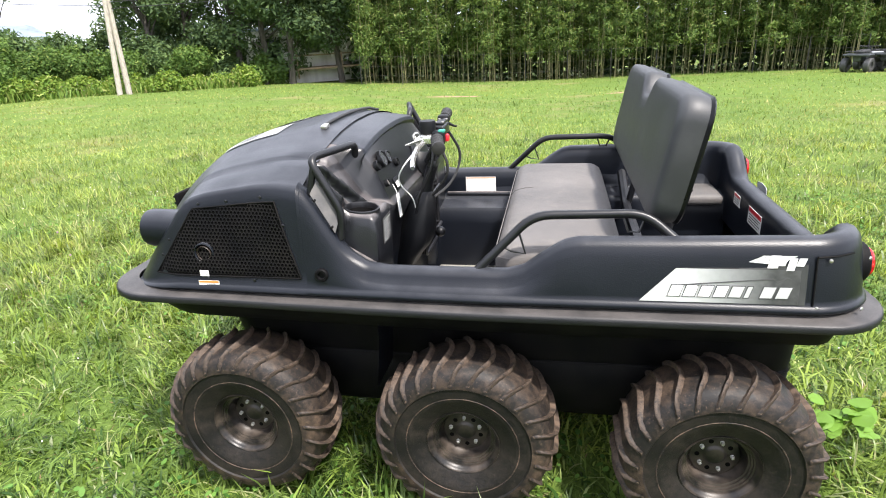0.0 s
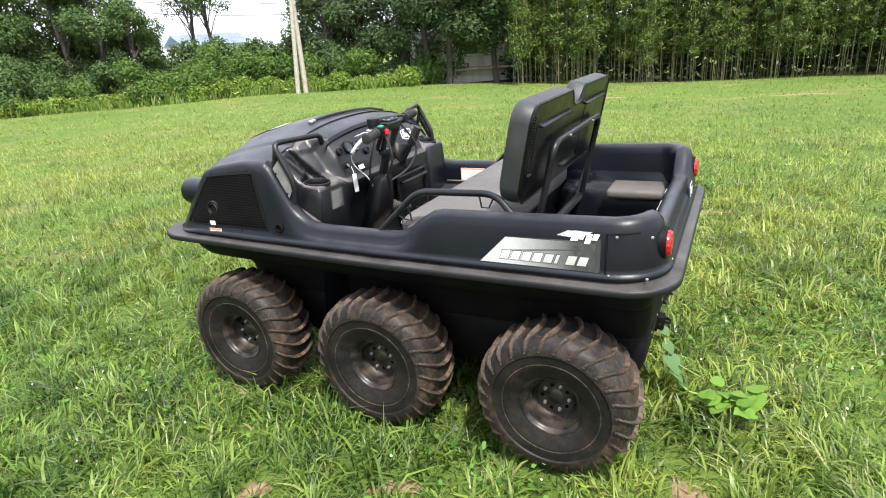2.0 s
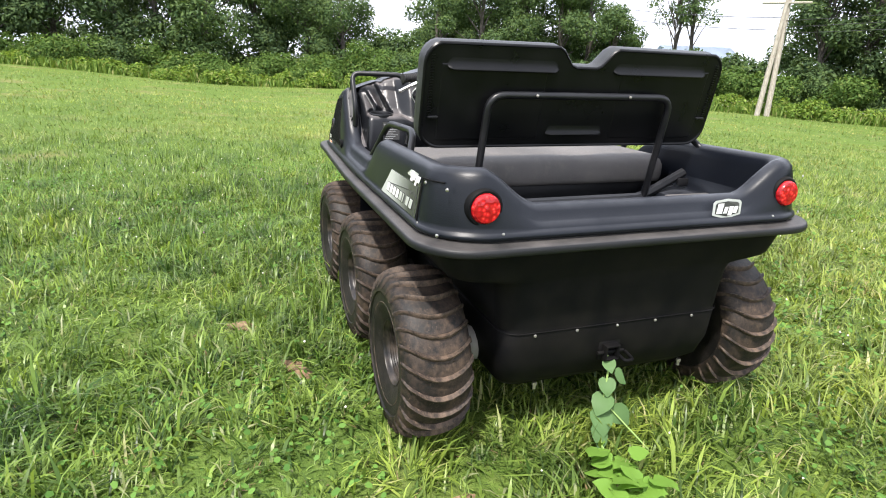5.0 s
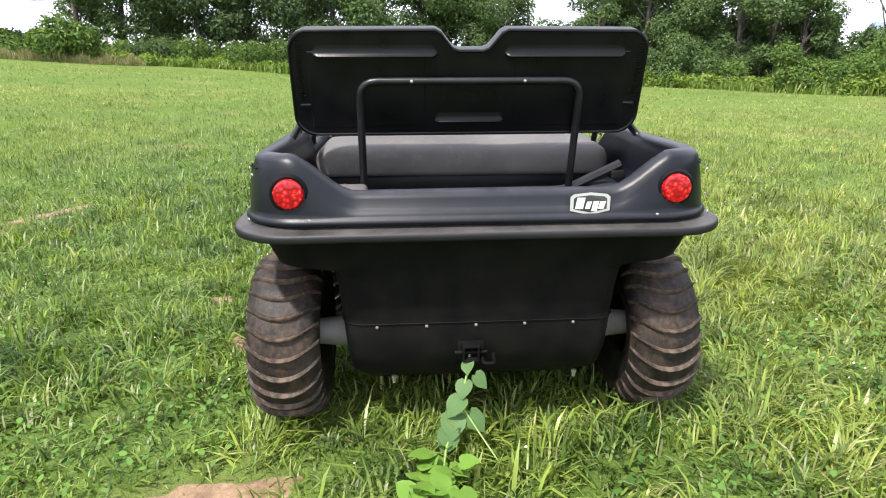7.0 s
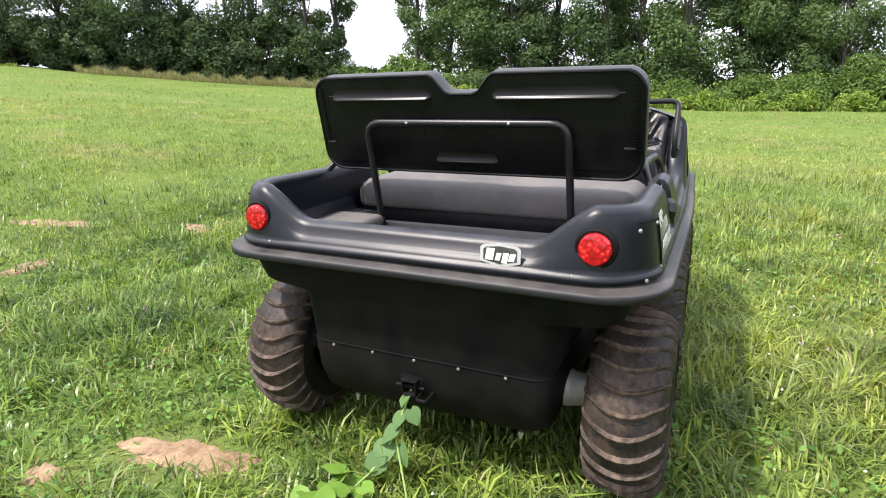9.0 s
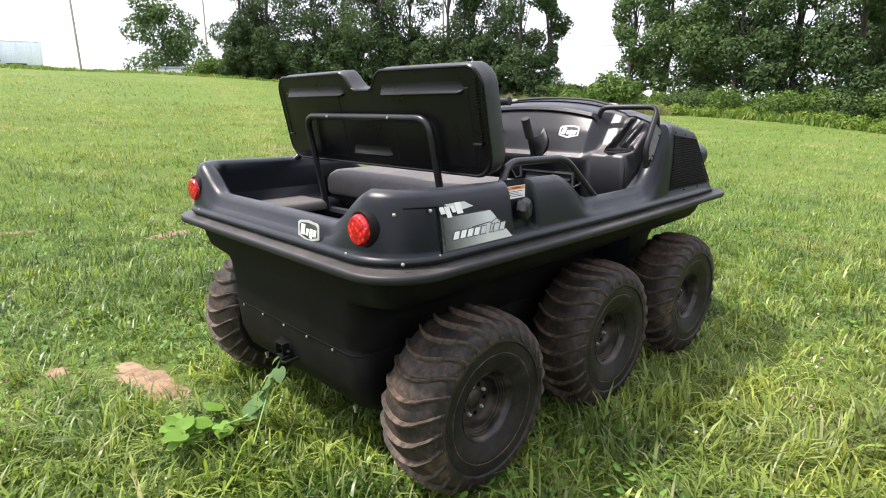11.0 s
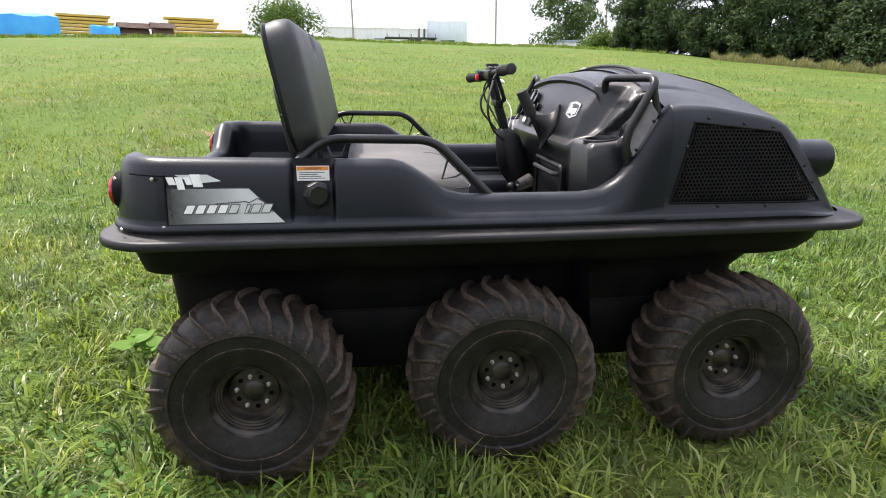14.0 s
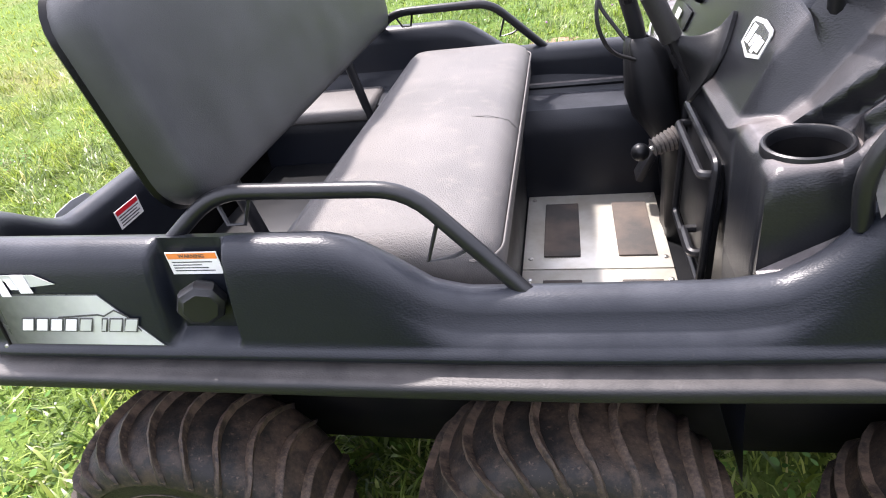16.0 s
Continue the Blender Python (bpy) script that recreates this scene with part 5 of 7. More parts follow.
if not in_vent(0.65, 0.95):
    VENT.reverse()
for sy in (1, -1):
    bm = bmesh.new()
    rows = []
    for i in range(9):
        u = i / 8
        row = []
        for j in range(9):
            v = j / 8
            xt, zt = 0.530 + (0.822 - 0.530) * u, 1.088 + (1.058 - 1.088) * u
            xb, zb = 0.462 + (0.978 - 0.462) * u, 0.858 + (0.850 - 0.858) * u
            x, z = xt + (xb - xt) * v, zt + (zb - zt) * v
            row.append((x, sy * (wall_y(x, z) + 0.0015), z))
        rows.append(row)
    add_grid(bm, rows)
    vent = part("side_vent", bm, M_HOLE_SHADE, vehicle, "perforated black vent panel")
    verts, faces = [], []
    P = 0.0125
    i = 0
    zz = 0.845
    rowi = 0
    while zz < 1.10:
        xx = 0.45 + (P / 2 if rowi % 2 else 0)
        while xx < 1.0:
            if in_vent(xx, zz, 0.006):
                b0 = len(verts)
                for rr, out in ((P * 0.60, 0.0040), (P * 0.36, 0.0045)):
                    for k in range(6):
                        a = radians(60 * k + 30)
                        x, z = xx + rr * math.cos(a), zz + rr * math.sin(a)
                        verts.append((x, sy * (wall_y(x, z) + out), z))
                for k in range(6):
                    q = (b0 + k, b0 + (k + 1) % 6, b0 + 6 + (k + 1) % 6, b0 + 6 + k)
                    faces.append(q if sy < 0 else q[::-1])
            xx += P
        zz += P * 0.866
        rowi += 1
    link_mesh("vent_mesh", verts, faces, M_HULL, vent, smooth=False)
    bm = bmesh.new()
    edge = []
    for (ax, az), (bx, bz) in zip(VENT, VENT[1:] + VENT[:1]):
        for k in range(6):
            x, z = ax + (bx - ax) * k / 6, az + (bz - az) * k / 6
            edge.append((x, sy * (wall_y(x, z) + 0.002), z))
    add_tube(bm, edge + [edge[0]], 0.0030, 6)
    part("vent_edge", bm, M_HULL, vent)
    for x, z in ((0.485, 0.93), (0.505, 1.02), (0.58, 1.098), (0.70, 1.083), (0.80, 1.072), (0.925, 0.955), (0.955, 0.905), (0.62, 0.845), (0.78, 0.843)):
        bm = bmesh.new()
        add_lathe(bm, [(0, 0.005), (0.003, 0.0045), (0.0045, 0.002)], 8, pose(x, sy * wall_y(x, z), z, -90 * sy, 0, 0), True)
        part("vent_screw", bm, M_TUBE, vent)

# exhaust outlet, warning stickers and plug on the left flank
bm = bmesh.new()
ey = wall_y(0.787, 0.924)
add_lathe(bm, [(-0.05, 0.034), (0.006, 0.034), (0.008, 0.031), (0.004, 0.028)], 22, pose(0.787, ey, 0.924, -90, 0, 0))
ex = part("exhaust_ring", bm, M_BODY, vehicle)
bm = bmesh.new()
add_lathe(bm, [(-0.05, 0.0), (-0.045, 0.020), (0.008, 0.021), (0.009, 0.0225), (0.007, 0.024), (-0.05, 0.024)], 22, pose(0.787, ey, 0.924, -90, 0, 0))
part("exhaust_pipe", bm, M_RIM, ex, "black exhaust stub")
bm = bmesh.new()
add_lathe(bm, [(0.0, 0.021), (0.010, 0.021), (0.013, 0.018), (0.013, 0.012), (0.006, 0.010), (0.006, 0.0)], 18, pose(0.395, wall_y(0.46, 0.872) - 0.002, 0.872, -90, 0, 0))
part("side_plug", bm, M_HULL, vehicle, "black rubber plug")


def side_text(body, size, x, y, z, side, mat, parent):
    cu = bpy.data.curves.new("lettering", "FONT")
    cu.body = body
    cu.size = size
    cu.align_x = "CENTER"
    cu.align_y = "CENTER"
    cu.extrude = 0.0003
    tmp = bpy.data.objects.new("lettering_source", cu)
    me = bpy.data.meshes.new_from_object(tmp)
    bpy.data.objects.remove(tmp)
    me.name = "lettering"
    me.materials.clear()
    me.materials.append(mat)
    ob = new("lettering", me)
    ob.parent = parent
    ob.matrix_basis = pose(x, y, z, 90, 0, 180 if side > 0 else 0)
    return ob


def sticker(name, x0, x1, z0, z1, y, side, header, lines, label, word="", parent=None):
    s = side
    bm = bmesh.new()
    add_plate(bm, [(x0, y, z0), (x1, y, z0), (x1, y, z1), (x0, y, z1)], (0, s, 0), 0.0012)
    st = part(name, bm, M_WHITE, parent or vehicle, label, smooth=False)
    h = z1 - z0
    w = x1 - x0
    if header:
        bm = bmesh.new()
        add_plate(bm, [(x0 + 0.02 * w, y + s * 0.0011, z1 - h * header), (x1 - 0.02 * w, y + s * 0.0011, z1 - h * header), (x1 - 0.02 * w, y + s * 0.0011, z1 - h * 0.04), (x0 + 0.02 * w, y + s * 0.0011, z1 - h * 0.04)], (0, s, 0), 0.0004)
        part("sticker_header", bm, M_ORANGE, st, "orange warning band", smooth=False)
    bm = bmesh.new()
    for k in range(lines):
        z = z1 - h * (header + 0.12) - (h * (0.82 - header)) * k / max(1, lines)
        f = 0.86 - 0.22 * ((k * 5) % 3) / 2
        add_plate(bm, [(x0 + 0.07 * w, y + s * 0.0011, z - h * 0.05), (x0 + f * w, y + s * 0.0011, z - h * 0.05), (x0 + f * w, y + s * 0.0011, z), (x0 + 0.07 * w, y + s * 0.0011, z)], (0, s, 0), 0.0003)
    if lines:
        part("sticker_lines", bm, M_INK, st, smooth=False)
    else:
        bm.free()
    if word:
        side_text(word, h * (header * 0.75 if header else 0.5), (x0 + x1) / 2, y + s * 0.0018, z1 - h * (header / 2 + 0.02), s, M_INK, st)
    return st


hot = sticker("hot_sticker", 0.745, 0.815, 0.818, 0.838, wall_y(0.78, 0.828) + 0.003, 1, 0.38, 0, "small white and orange heat warning sticker")
side_text("HOT", 0.014, 0.772, wall_y(0.78, 0.828) + 0.0055, 0.8235, 1, M_INK, hot)
sticker("small_sticker", 0.775, 0.805, 0.853, 0.872, wall_y(0.79, 0.862) + 0.006, 1, 0, 3, "tiny blue-white sticker on the vent")
sticker("warning_sticker", -0.605, -0.518, 0.933, 0.973, -0.6500, -1, 0.30, 4, "white warning sticker with an orange band", "WARNING")
sticker("inner_sticker", 0.000, 0.147, 0.780, 0.852, -0.5900, 1, 0.10, 0, "large white sticker on the inner wall")
for y, z, w, h in ((-0.26, 0.832, 0.085, 0.045), (-0.03, 0.822, 0.150, 0.065)):
    bm = bmesh.new()
    add_plate(bm, [(-1.0065, y - w / 2, z - h / 2), (-1.0065, y + w / 2, z - h / 2), (-1.0065, y + w / 2, z + h / 2), (-1.0065, y - w / 2, z + h / 2)], (1, 0, 0), 0.0012)
    st = part("cargo_sticker", bm, M_WHITE, vehicle, "white loading sticker with a red band", smooth=False)
    bm = bmesh.new()
    add_plate(bm, [(-1.0055, y - w * 0.46, z + h * 0.22), (-1.0055, y + w * 0.46, z + h * 0.22), (-1.0055, y + w * 0.46, z + h * 0.46), (-1.0055, y - w * 0.46, z + h * 0.46)], (1, 0, 0), 0.0006)
    part("sticker_header", bm, M_REDKNOB, st, "red band", smooth=False)
    for k in range(4):
        zz = z + h * (0.12 - 0.15 * k)
        bm = bmesh.new()
        add_plate(bm, [(-1.0055, y - w * 0.42, zz - h * 0.06), (-1.0055, y + w * (0.42 - 0.1 * (k % 2)), zz - h * 0.06), (-1.0055, y + w * (0.42 - 0.1 * (k % 2)), zz), (-1.0055, y - w * 0.42, zz)], (1, 0, 0), 0.0005)
        part("sticker_line", bm, M_INK, st, smooth=False)

# fuel cap in the recessed slot on the right
bm = bmesh.new()
add_lathe(bm, [(0.0, 0.030), (0.010, 0.030), (0.012, 0.036), (0.024, 0.038), (0.032, 0.035), (0.036, 0.028), (0.038, 0.026), (0.038, 0.0)], 8, pose(-0.560, -0.662, 0.900, 90, 0, 22))
part("fuel_cap", bm, M_TUBE, vehicle, "black octagonal fuel cap", angle=30)


# ---- side decals: silver panel, peaks, slanted bars in place of the lettering ----
def body_y(z, h=0.995):
    k = (z - 0.828) / (h - 0.045 - 0.828)
    return W - lerp_table([(0.0, 0.001), (0.10, 0.003), (0.20, 0.004), (0.5, 0.010), (0.8, 0.016), (1.0, 0.022)], k)


def film(name, pts, side, lift, mat, parent, label=""):
    bm = bmesh.new()
    add_plate(bm, [(x, side * (body_y(z) + lift), z) for x, z in pts], (0, side, 0), 0.0006)
    return part(name, bm, mat, parent, label, smooth=False)


M_FADE = {1: faded_film("left_decal_print", -0.62, -0.84), -1: faded_film("right_decal_print", -0.74, -0.92)}


def side_decal(side, x_tip, x_end):
    """x_tip: the low forward tip; x_end: the rear end of the film."""
    d = film("side_decal", [(x_tip, 0.829), (x_tip - 0.092, 0.922), (x_tip - 0.30, 0.925), (x_end - 0.012, 0.935), (x_end - 0.012, 0.829)], side, 0.0012, M_DARKFILM, vehicle, "silver and black side decal")
    film("decal_panel", [(x_tip - 0.003, 0.8305), (x_tip - 0.092, 0.920), (x_tip - 0.180, 0.9205), (x_end + 0.004, 0.921), (x_end + 0.004, 0.8305)], side, 0.0020, M_FADE[side], d, "silver print fading to black")
    if side > 0:
        ridge = [(0.105, 0.878), (0.330, 0.8985), (0.340, 0.889), (0.362, 0.902), (0.384, 0.886)]
        first_x, pitch, z0, z1 = 0.072, 0.0375, 0.845, 0.878
    else:
        ridge = [(0.179, 0.883), (0.103, 0.888), (0.092, 0.8855), (0.070, 0.896), (0.049, 0.884), (0.033, 0.859)]
        first_x, pitch, z0, z1 = 0.040, 0.0280, 0.856, 0.881
    film("decal_peak", [(x_tip - a, z) for a, z in ridge] + [(x_tip - a - 0.0005, z - 0.0028) for a, z in reversed(ridge)], side, 0.0028, M_INK, d)
    # row of slanted bars of the lettering's size
    for k in range(8):
        a = x_tip - first_x - pitch * k
        wd = pitch * (0.40 if k == (5 if side > 0 else 2) else 0.88)
        sl = 0.010 * side
        for lift, e, mat in ((0.0034, 0.0, M_INK), (0.0040, 0.0022, M_WHITE if (k < 4) == (side > 0) else M_SILVER)):
            film("decal_bar", [(a - e, z0 + e), (a - wd + e, z0 + e), (a - wd - sl + e, z1 - e), (a - sl - e, z1 - e)], side, lift, mat, d)
    # maker's mark: a wedge and four blocks
    film("mark_wedge", [(x_end + 0.130, 0.940), (x_end + 0.095, 0.957), (x_end + 0.015, 0.957), (x_end + 0.060, 0.934)], side, 0.0024, M_SILVER, d)
    for k, (a, wd, z0, z1) in enumerate(((0.085, 0.024, 0.926, 0.958), (0.058, 0.014, 0.932, 0.951), (0.040, 0.018, 0.920, 0.951), (0.018, 0.018, 0.932, 0.951))):
        film("mark_block", [(x_end + a, z0), (x_end + a - wd, z0), (x_end + a - wd - 0.008, z1), (x_end + a - 0.008, z1)], side, 0.0034, M_WHITE, d)
    return d


side_decal(1, -0.508, -0.905)
side_decal(-1, -0.634, -0.925)

# ---- tail lamps ----
for sy in (1, -1):
    tm = pose(-1.090, sy * 0.553, 0.896, 0, -90, 0)
    bm = bmesh.new()
    add_lathe(bm, [(-0.02, 0.056), (0.004, 0.055), (0.010, 0.050), (0.010, 0.045), (0.002, 0.044)], 28, tm)
    tl = part("tail_lamp", bm, M_HULL, vehicle, "round red tail lamp")
    bm = bmesh.new()
    add_lathe(bm, [(0.000, 0.0435), (0.016, 0.0430), (0.023, 0.038), (0.026, 0.020), (0.026, 0.0)], 28, tm)
    part("lamp_lens", bm, M_RED, tl, "bright red faceted lens")
    for x, y, z in ((-0.965, 0.684, 0.947), (-0.945, 0.6995, 0.822), (-1.065, 0.655, 0.945), (-1.058, 0.678, 0.815), (-1.112, 0.50, 0.822)):
        bm = bmesh.new()
        ang = math.degrees(math.atan2(y - 0.525, x + 0.935)) if x < -0.935 else 90.0
        add_lathe(bm, [(0, 0.0055), (0.003, 0.005), (0.0045, 0.002)], 8, pose(x, sy * y, z, 0, 0, sy * ang) @ pose(0, 0, 0, 0, 90, 0), True)
        part("panel_screw", bm, M_STEEL, vehicle)

# ---- ground: level round the vehicle, a rolling field beyond ----
SLOPE = [(-180, 0.0), (-145, -0.030), (-110, -0.044), (-86, -0.051), (-71, -0.039), (-58, -0.030), (-49, -0.025), (-33, -0.024), (-12, -0.016), (-2, -0.020), (10, -0.004),
         (22, 0.012), (27, 0.015), (41, 0.032), (50, 0.040), (56, 0.050), (61, 0.061), (66, 0.067), (76, 0.070), (91, 0.075), (100, 0.079), (112, 0.071), (140, 0.045), (180, 0.0)]
EDGE = [(-180, 60), (-120, 36), (-90, 34), (-60, 36), (-20, 38), (10, 39), (31, 43), (46, 48), (57, 52), (66, 57), (90, 60), (115, 60), (180, 60)]
_sa, _sv = np.array([a for a, _ in SLOPE], float), np.array([v for _, v in SLOPE], float)
_ea, _ev = np.array([a for a, _ in EDGE], float), np.array([v for _, v in EDGE], float)


def ground_z(x, y):
    """Height of the field; works on arrays too."""
    x, y = np.asarray(x, float), np.asarray(y, float)
    r = np.hypot(x, y)
    az = np.degrees(np.arctan2(y, x))
    s = (np.interp(az - 6, _sa, _sv) + 2 * np.interp(az, _sa, _sv) + np.interp(az + 6, _sa, _sv)) / 4
    e = np.interp(az, _ea, _ev) + 3
    rr = np.minimum(r, e) + np.maximum(r - e, 0) * -0.05
    t = np.clip((r - 2.2) / 9.0, 0, 1)
    t = t * t * (3 - 2 * t)
    bumps = 0.05 * np.sin(x * 0.45 + 1.0) * np.sin(y * 0.38 + 0.4) * np.clip((r - 3) / 6, 0, 1)
    return s * rr * t + bumps + 0.012 * (1 - t)


radii = np.concatenate((np.linspace(0, 4, 17), np.linspace(4.5, 16, 24), np.linspace(17, 70, 54), [80, 100, 140, 200, 320, 600]))
NA = 180
co = [(0.0, 0.0, 0.0)]
for r in radii[1:]:
    a = np.arange(NA) * 2 * np.pi / NA
    px, py = r * np.cos(a), r * np.sin(a)
    pz = ground_z(px, py)
    co += list(zip(px, py, pz))
faces = [(0, 1 + k, 1 + (k + 1) % NA) for k in range(NA)]
for i in range(len(radii) - 2):
    b0, b1 = 1 + i * NA, 1 + (i + 1) * NA
    faces += [(b0 + k, b1 + k, b1 + (k + 1) % NA, b0 + (k + 1) % NA) for k in range(NA)]
ground = link_mesh("ground", co, faces, M_TURF)
tagged(ground, "rolling mown field of mixed green grass", "ground", kind="structure")

# ---- bare soil patches ----
SOIL = [(-1.275, 0.86, 0.29, 0.12, 100), (-1.56, 1.25, 0.09, 0.05, 60), (-0.25, 1.00, 0.10, 0.05, 30), (0.24, 1.22, 0.09, 0.05, 80), (-1.145, -2.84, 0.24, 0.09, 20), (0.80, 4.90, 0.42, 0.16, 110), (1.30, 3.58, 0.32, 0.12, 70),
        (-0.1, 3.85, 0.30, 0.10, 20), (-2.6, 6.95, 0.45, 0.10, 130), (-1.25, 4.70, 0.40, 0.07, 172), (2.00, 3.12, 0.42, 0.10, 150), (3.6, -21.0, 1.2, 0.4, 5), (-2.9, -20.0, 0.9, 0.3, 0)]


def soil_patch(cx, cy, ra, rb, turn, seed):
    r = np.random.default_rng(seed)
    n = 40
    ph = r.uniform(0, 6.28, 4)
    rings = []
    for k in (0.0, 0.35, 0.7, 1.0):
        ring = []
        for i in range(n):
            a = 2 * math.pi * i / n
            w = 1 + 0.22 * math.sin(2 * a + ph[0]) + 0.16 * math.sin(5 * a + ph[1]) + 0.10 * math.sin(9 * a + ph[2])
            u, v = ra * k * w * math.cos(a), rb * k * w * math.sin(a)
            c, s = math.cos(radians(turn)), math.sin(radians(turn))
            x, y = cx + u * c - v * s, cy + u * s + v * c
            z = float(ground_z(x, y)) + 0.003 + 0.008 * (1 - k * k) + 0.004 * math.sin(17 * x) * math.sin(15 * y) * (1 - k)
            if k == 1.0:
                z = float(ground_z(x, y)) - 0.01
            ring.append((x, y, z))
        rings.append(ring)
    bm = bmesh.new()
    add_grid(bm, rings[1:], close=True)
    c0 = bm.verts.new((cx, cy, float(ground_z(cx, cy)) + 0.012))
    bm.verts.ensure_lookup_table()
    for i in range(n):
        bm.faces.new((c0, bm.verts[i], bm.verts[(i + 1) % n]))
    ob = part("soil_patch", bm, M_SOIL)
    tagged(ob, "bare tan soil worn through the grass", "soil", group="bare soil patches", kind="structure")


for i, s in enumerate(SOIL):
    soil_patch(*s, 20 + i)

# ---- grass: single blades near the vehicle, broader tufts farther out ----


def scatter(n, r0, r1, seed, power=1.0):
    r = np.random.default_rng(seed)
    rad = np.sqrt(r0 ** 2 + (r1 ** 2 - r0 ** 2) * r.random(n) ** power)
    a = r.random(n) * 2 * np.pi
    return rad * np.cos(a), rad * np.sin(a), r


def keep_off_soil(x, y, r):
    keep = np.ones(len(x), bool)
    for cx, cy, ra, rb, turn in SOIL:
        c, s = math.cos(radians(turn)), math.sin(radians(turn))
        u = ((x - cx) * c + (y - cy) * s) / ra
        v = (-(x - cx) * s + (y - cy) * c) / rb
        d = u * u + v * v
        keep &= (d > 1.0) | (r.random(len(x)) < (0.20 if max(abs(cx), abs(cy)) < 2 else 0.55 if abs(cy) < 4 else 0.78) + 0.7 * np.clip(d - 0.35, 0, 1))
        # worn thin in a wide margin round the bare earth
        keep &= (d > 5.0) | (r.random(len(x)) < (0.50 if abs(cy) < 4 else 0.78) + 0.10 * d)
    # pressed down under the tyres
    for wx, half, _ in AXLES.values():
        for wy in (half, -half):
            keep &= ~((np.abs(x - wx) < 0.12) & (np.abs(y - wy) < 0.11))
    return keep


def blades(name, n, r0, r1, seed, lo, hi, wid, lean, mat, label, power=1.0):
    x, y, r = scatter(n, r0, r1, seed, power)
    # patchy density
    den = 0.5 + 0.5 * np.sin(x * 2.1 + np.sin(y * 1.7)) * np.sin(y * 2.4 + np.sin(x * 1.3))
    # and clumps a hand wide
    fine = 0.5 + 0.5 * np.sin(x * 8.3 + 2 * np.sin(y * 5.0) + 1.7 * np.sin(y * 1.1)) * np.sin(y * 7.1 + 2 * np.sin(x * 6.0) + 1.3 * np.sin(x * 0.9))
    if r1 > 10:
        fine = fine * 0 + 0.6
    # thins out at both ends of its range, unevenly, so that no ring shows
    rad = np.hypot(x, y) * (1 + 0.10 * np.sin(3 * np.arctan2(y, x) + 1.0) + 0.06 * np.sin(x * 1.3) * np.sin(y * 1.1))
    fade = np.clip((r1 - rad) / (0.42 * r1), 0, 1)
    if r0 > 0:
        fade = np.minimum(fade, np.clip((rad - r0) / (0.75 * r0), 0, 1))
    k = keep_off_soil(x, y, r) & (r.random(n) < fade ** 0.7) & (r.random(n) < (0.66 + 0.34 * den) * (0.56 + 0.44 * fine))
    x, y, den, fine = x[k], y[k], den[k], fine[k]
    m = len(x)
    z = ground_z(x, y) - 0.004
    length = lo + (hi - lo) * r.random(m) ** 1.6
    length *= (0.75 + 0.5 * den) * (0.52 + 0.82 * fine)
    # inside the shade of the hull the grass stays low
    under = (np.abs(x) < 1.0) & (np.abs(y) < 0.45)
    length = np.where(under, np.minimum(length, 0.10), length)
    # neighbouring blades lean the same way, in tufts
    tuft = 2.6 * np.sin(x * 5.1 + 1.9 * np.sin(y * 3.2)) + 2.6 * np.sin(y * 5.7 + 1.7 * np.sin(x * 3.7)) + 2.0 * np.sin(x * 14.0 + y * 11.0)
    a = tuft + r.normal(0, 1.15, m)
    tilt = np.clip(np.abs(r.normal(lean, 0.38, m)), 0.05, 1.35)
    dx, dy = np.cos(a) * np.sin(tilt), np.sin(a) * np.sin(tilt)
    dz = np.cos(tilt)
    sx, sy = -np.sin(a) * wid * (0.6 + 0.8 * r.random(m)), np.cos(a) * wid * (0.6 + 0.8 * r.random(m))
    base = np.stack((x, y, z), 1)
    side = np.stack((sx, sy, np.zeros(m)), 1)
    up = np.stack((dx, dy, dz), 1) * length[:, None]
    mid = base + up * 0.55 + np.stack((np.zeros(m), np.zeros(m), length * 0.10), 1)
    droop = np.stack((dx * 0.35, dy * 0.35, -0.16 * np.ones(m)), 1) * length[:, None]
    tip = base + up + droop * r.random(m)[:, None] * 1.4
    tip[:, 2] = np.maximum(tip[:, 2], z + 0.006)
    if r1 > 5.5:
        # far off one face a blade is enough
        v = np.stack((base - side * 0.5, base + side * 0.5, tip), 1).reshape(-1, 3)
        ob = bulk(name, v, np.arange(m * 3), np.full(m, 3), mat)
    else:
        v = np.stack((base - side * 0.5, base + side * 0.5, mid + side * 0.42, mid - side * 0.42, tip), 1).reshape(-1, 3)
        i0 = np.arange(m) * 5
        loops = np.stack((i0, i0 + 1, i0 + 2, i0 + 3, i0 + 3, i0 + 2, i0 + 4), 1).ravel()
        ob = bulk(name, v, loops, np.tile([4, 3], m), mat)
    tagged(ob, label, "grass", kind="stuff")
    return ob


# undergrass coloured dark so that gaps between blades read as shaded
blades("grass", 130000, 0.0, 5.6, 15, 0.02, 0.075, 0.0090, 1.05, M_SHADED_THATCH, "short undergrass with dead straw, its greens darkened as shade between the blades")
blades("grass", 85000, 0.0, 4.6, 16, 0.06, 0.170, 0.0110, 0.92, M_COARSE, "broad-bladed bright green grass in tufts")
blades("grass", 330000, 0.0, 5.0, 11, 0.035, 0.150, 0.0060, 0.80, M_BLADE, "dense ankle-high green lawn grass with clover")
blades("grass", 330000, 2.7, 9.5, 12, 0.05, 0.16, 0.0115, 0.74, M_BLADE, "dense ankle-high green lawn grass with clover")
blades("grass", 300000, 5.8, 19.0, 13, 0.05, 0.13, 0.021, 0.74, M_FARBLADE, "mown green field grass")
blades("grass", 200000, 12.0, 45.0, 14, 0.05, 0.13, 0.042, 0.75, M_FARBLADE, "mown green field grass")

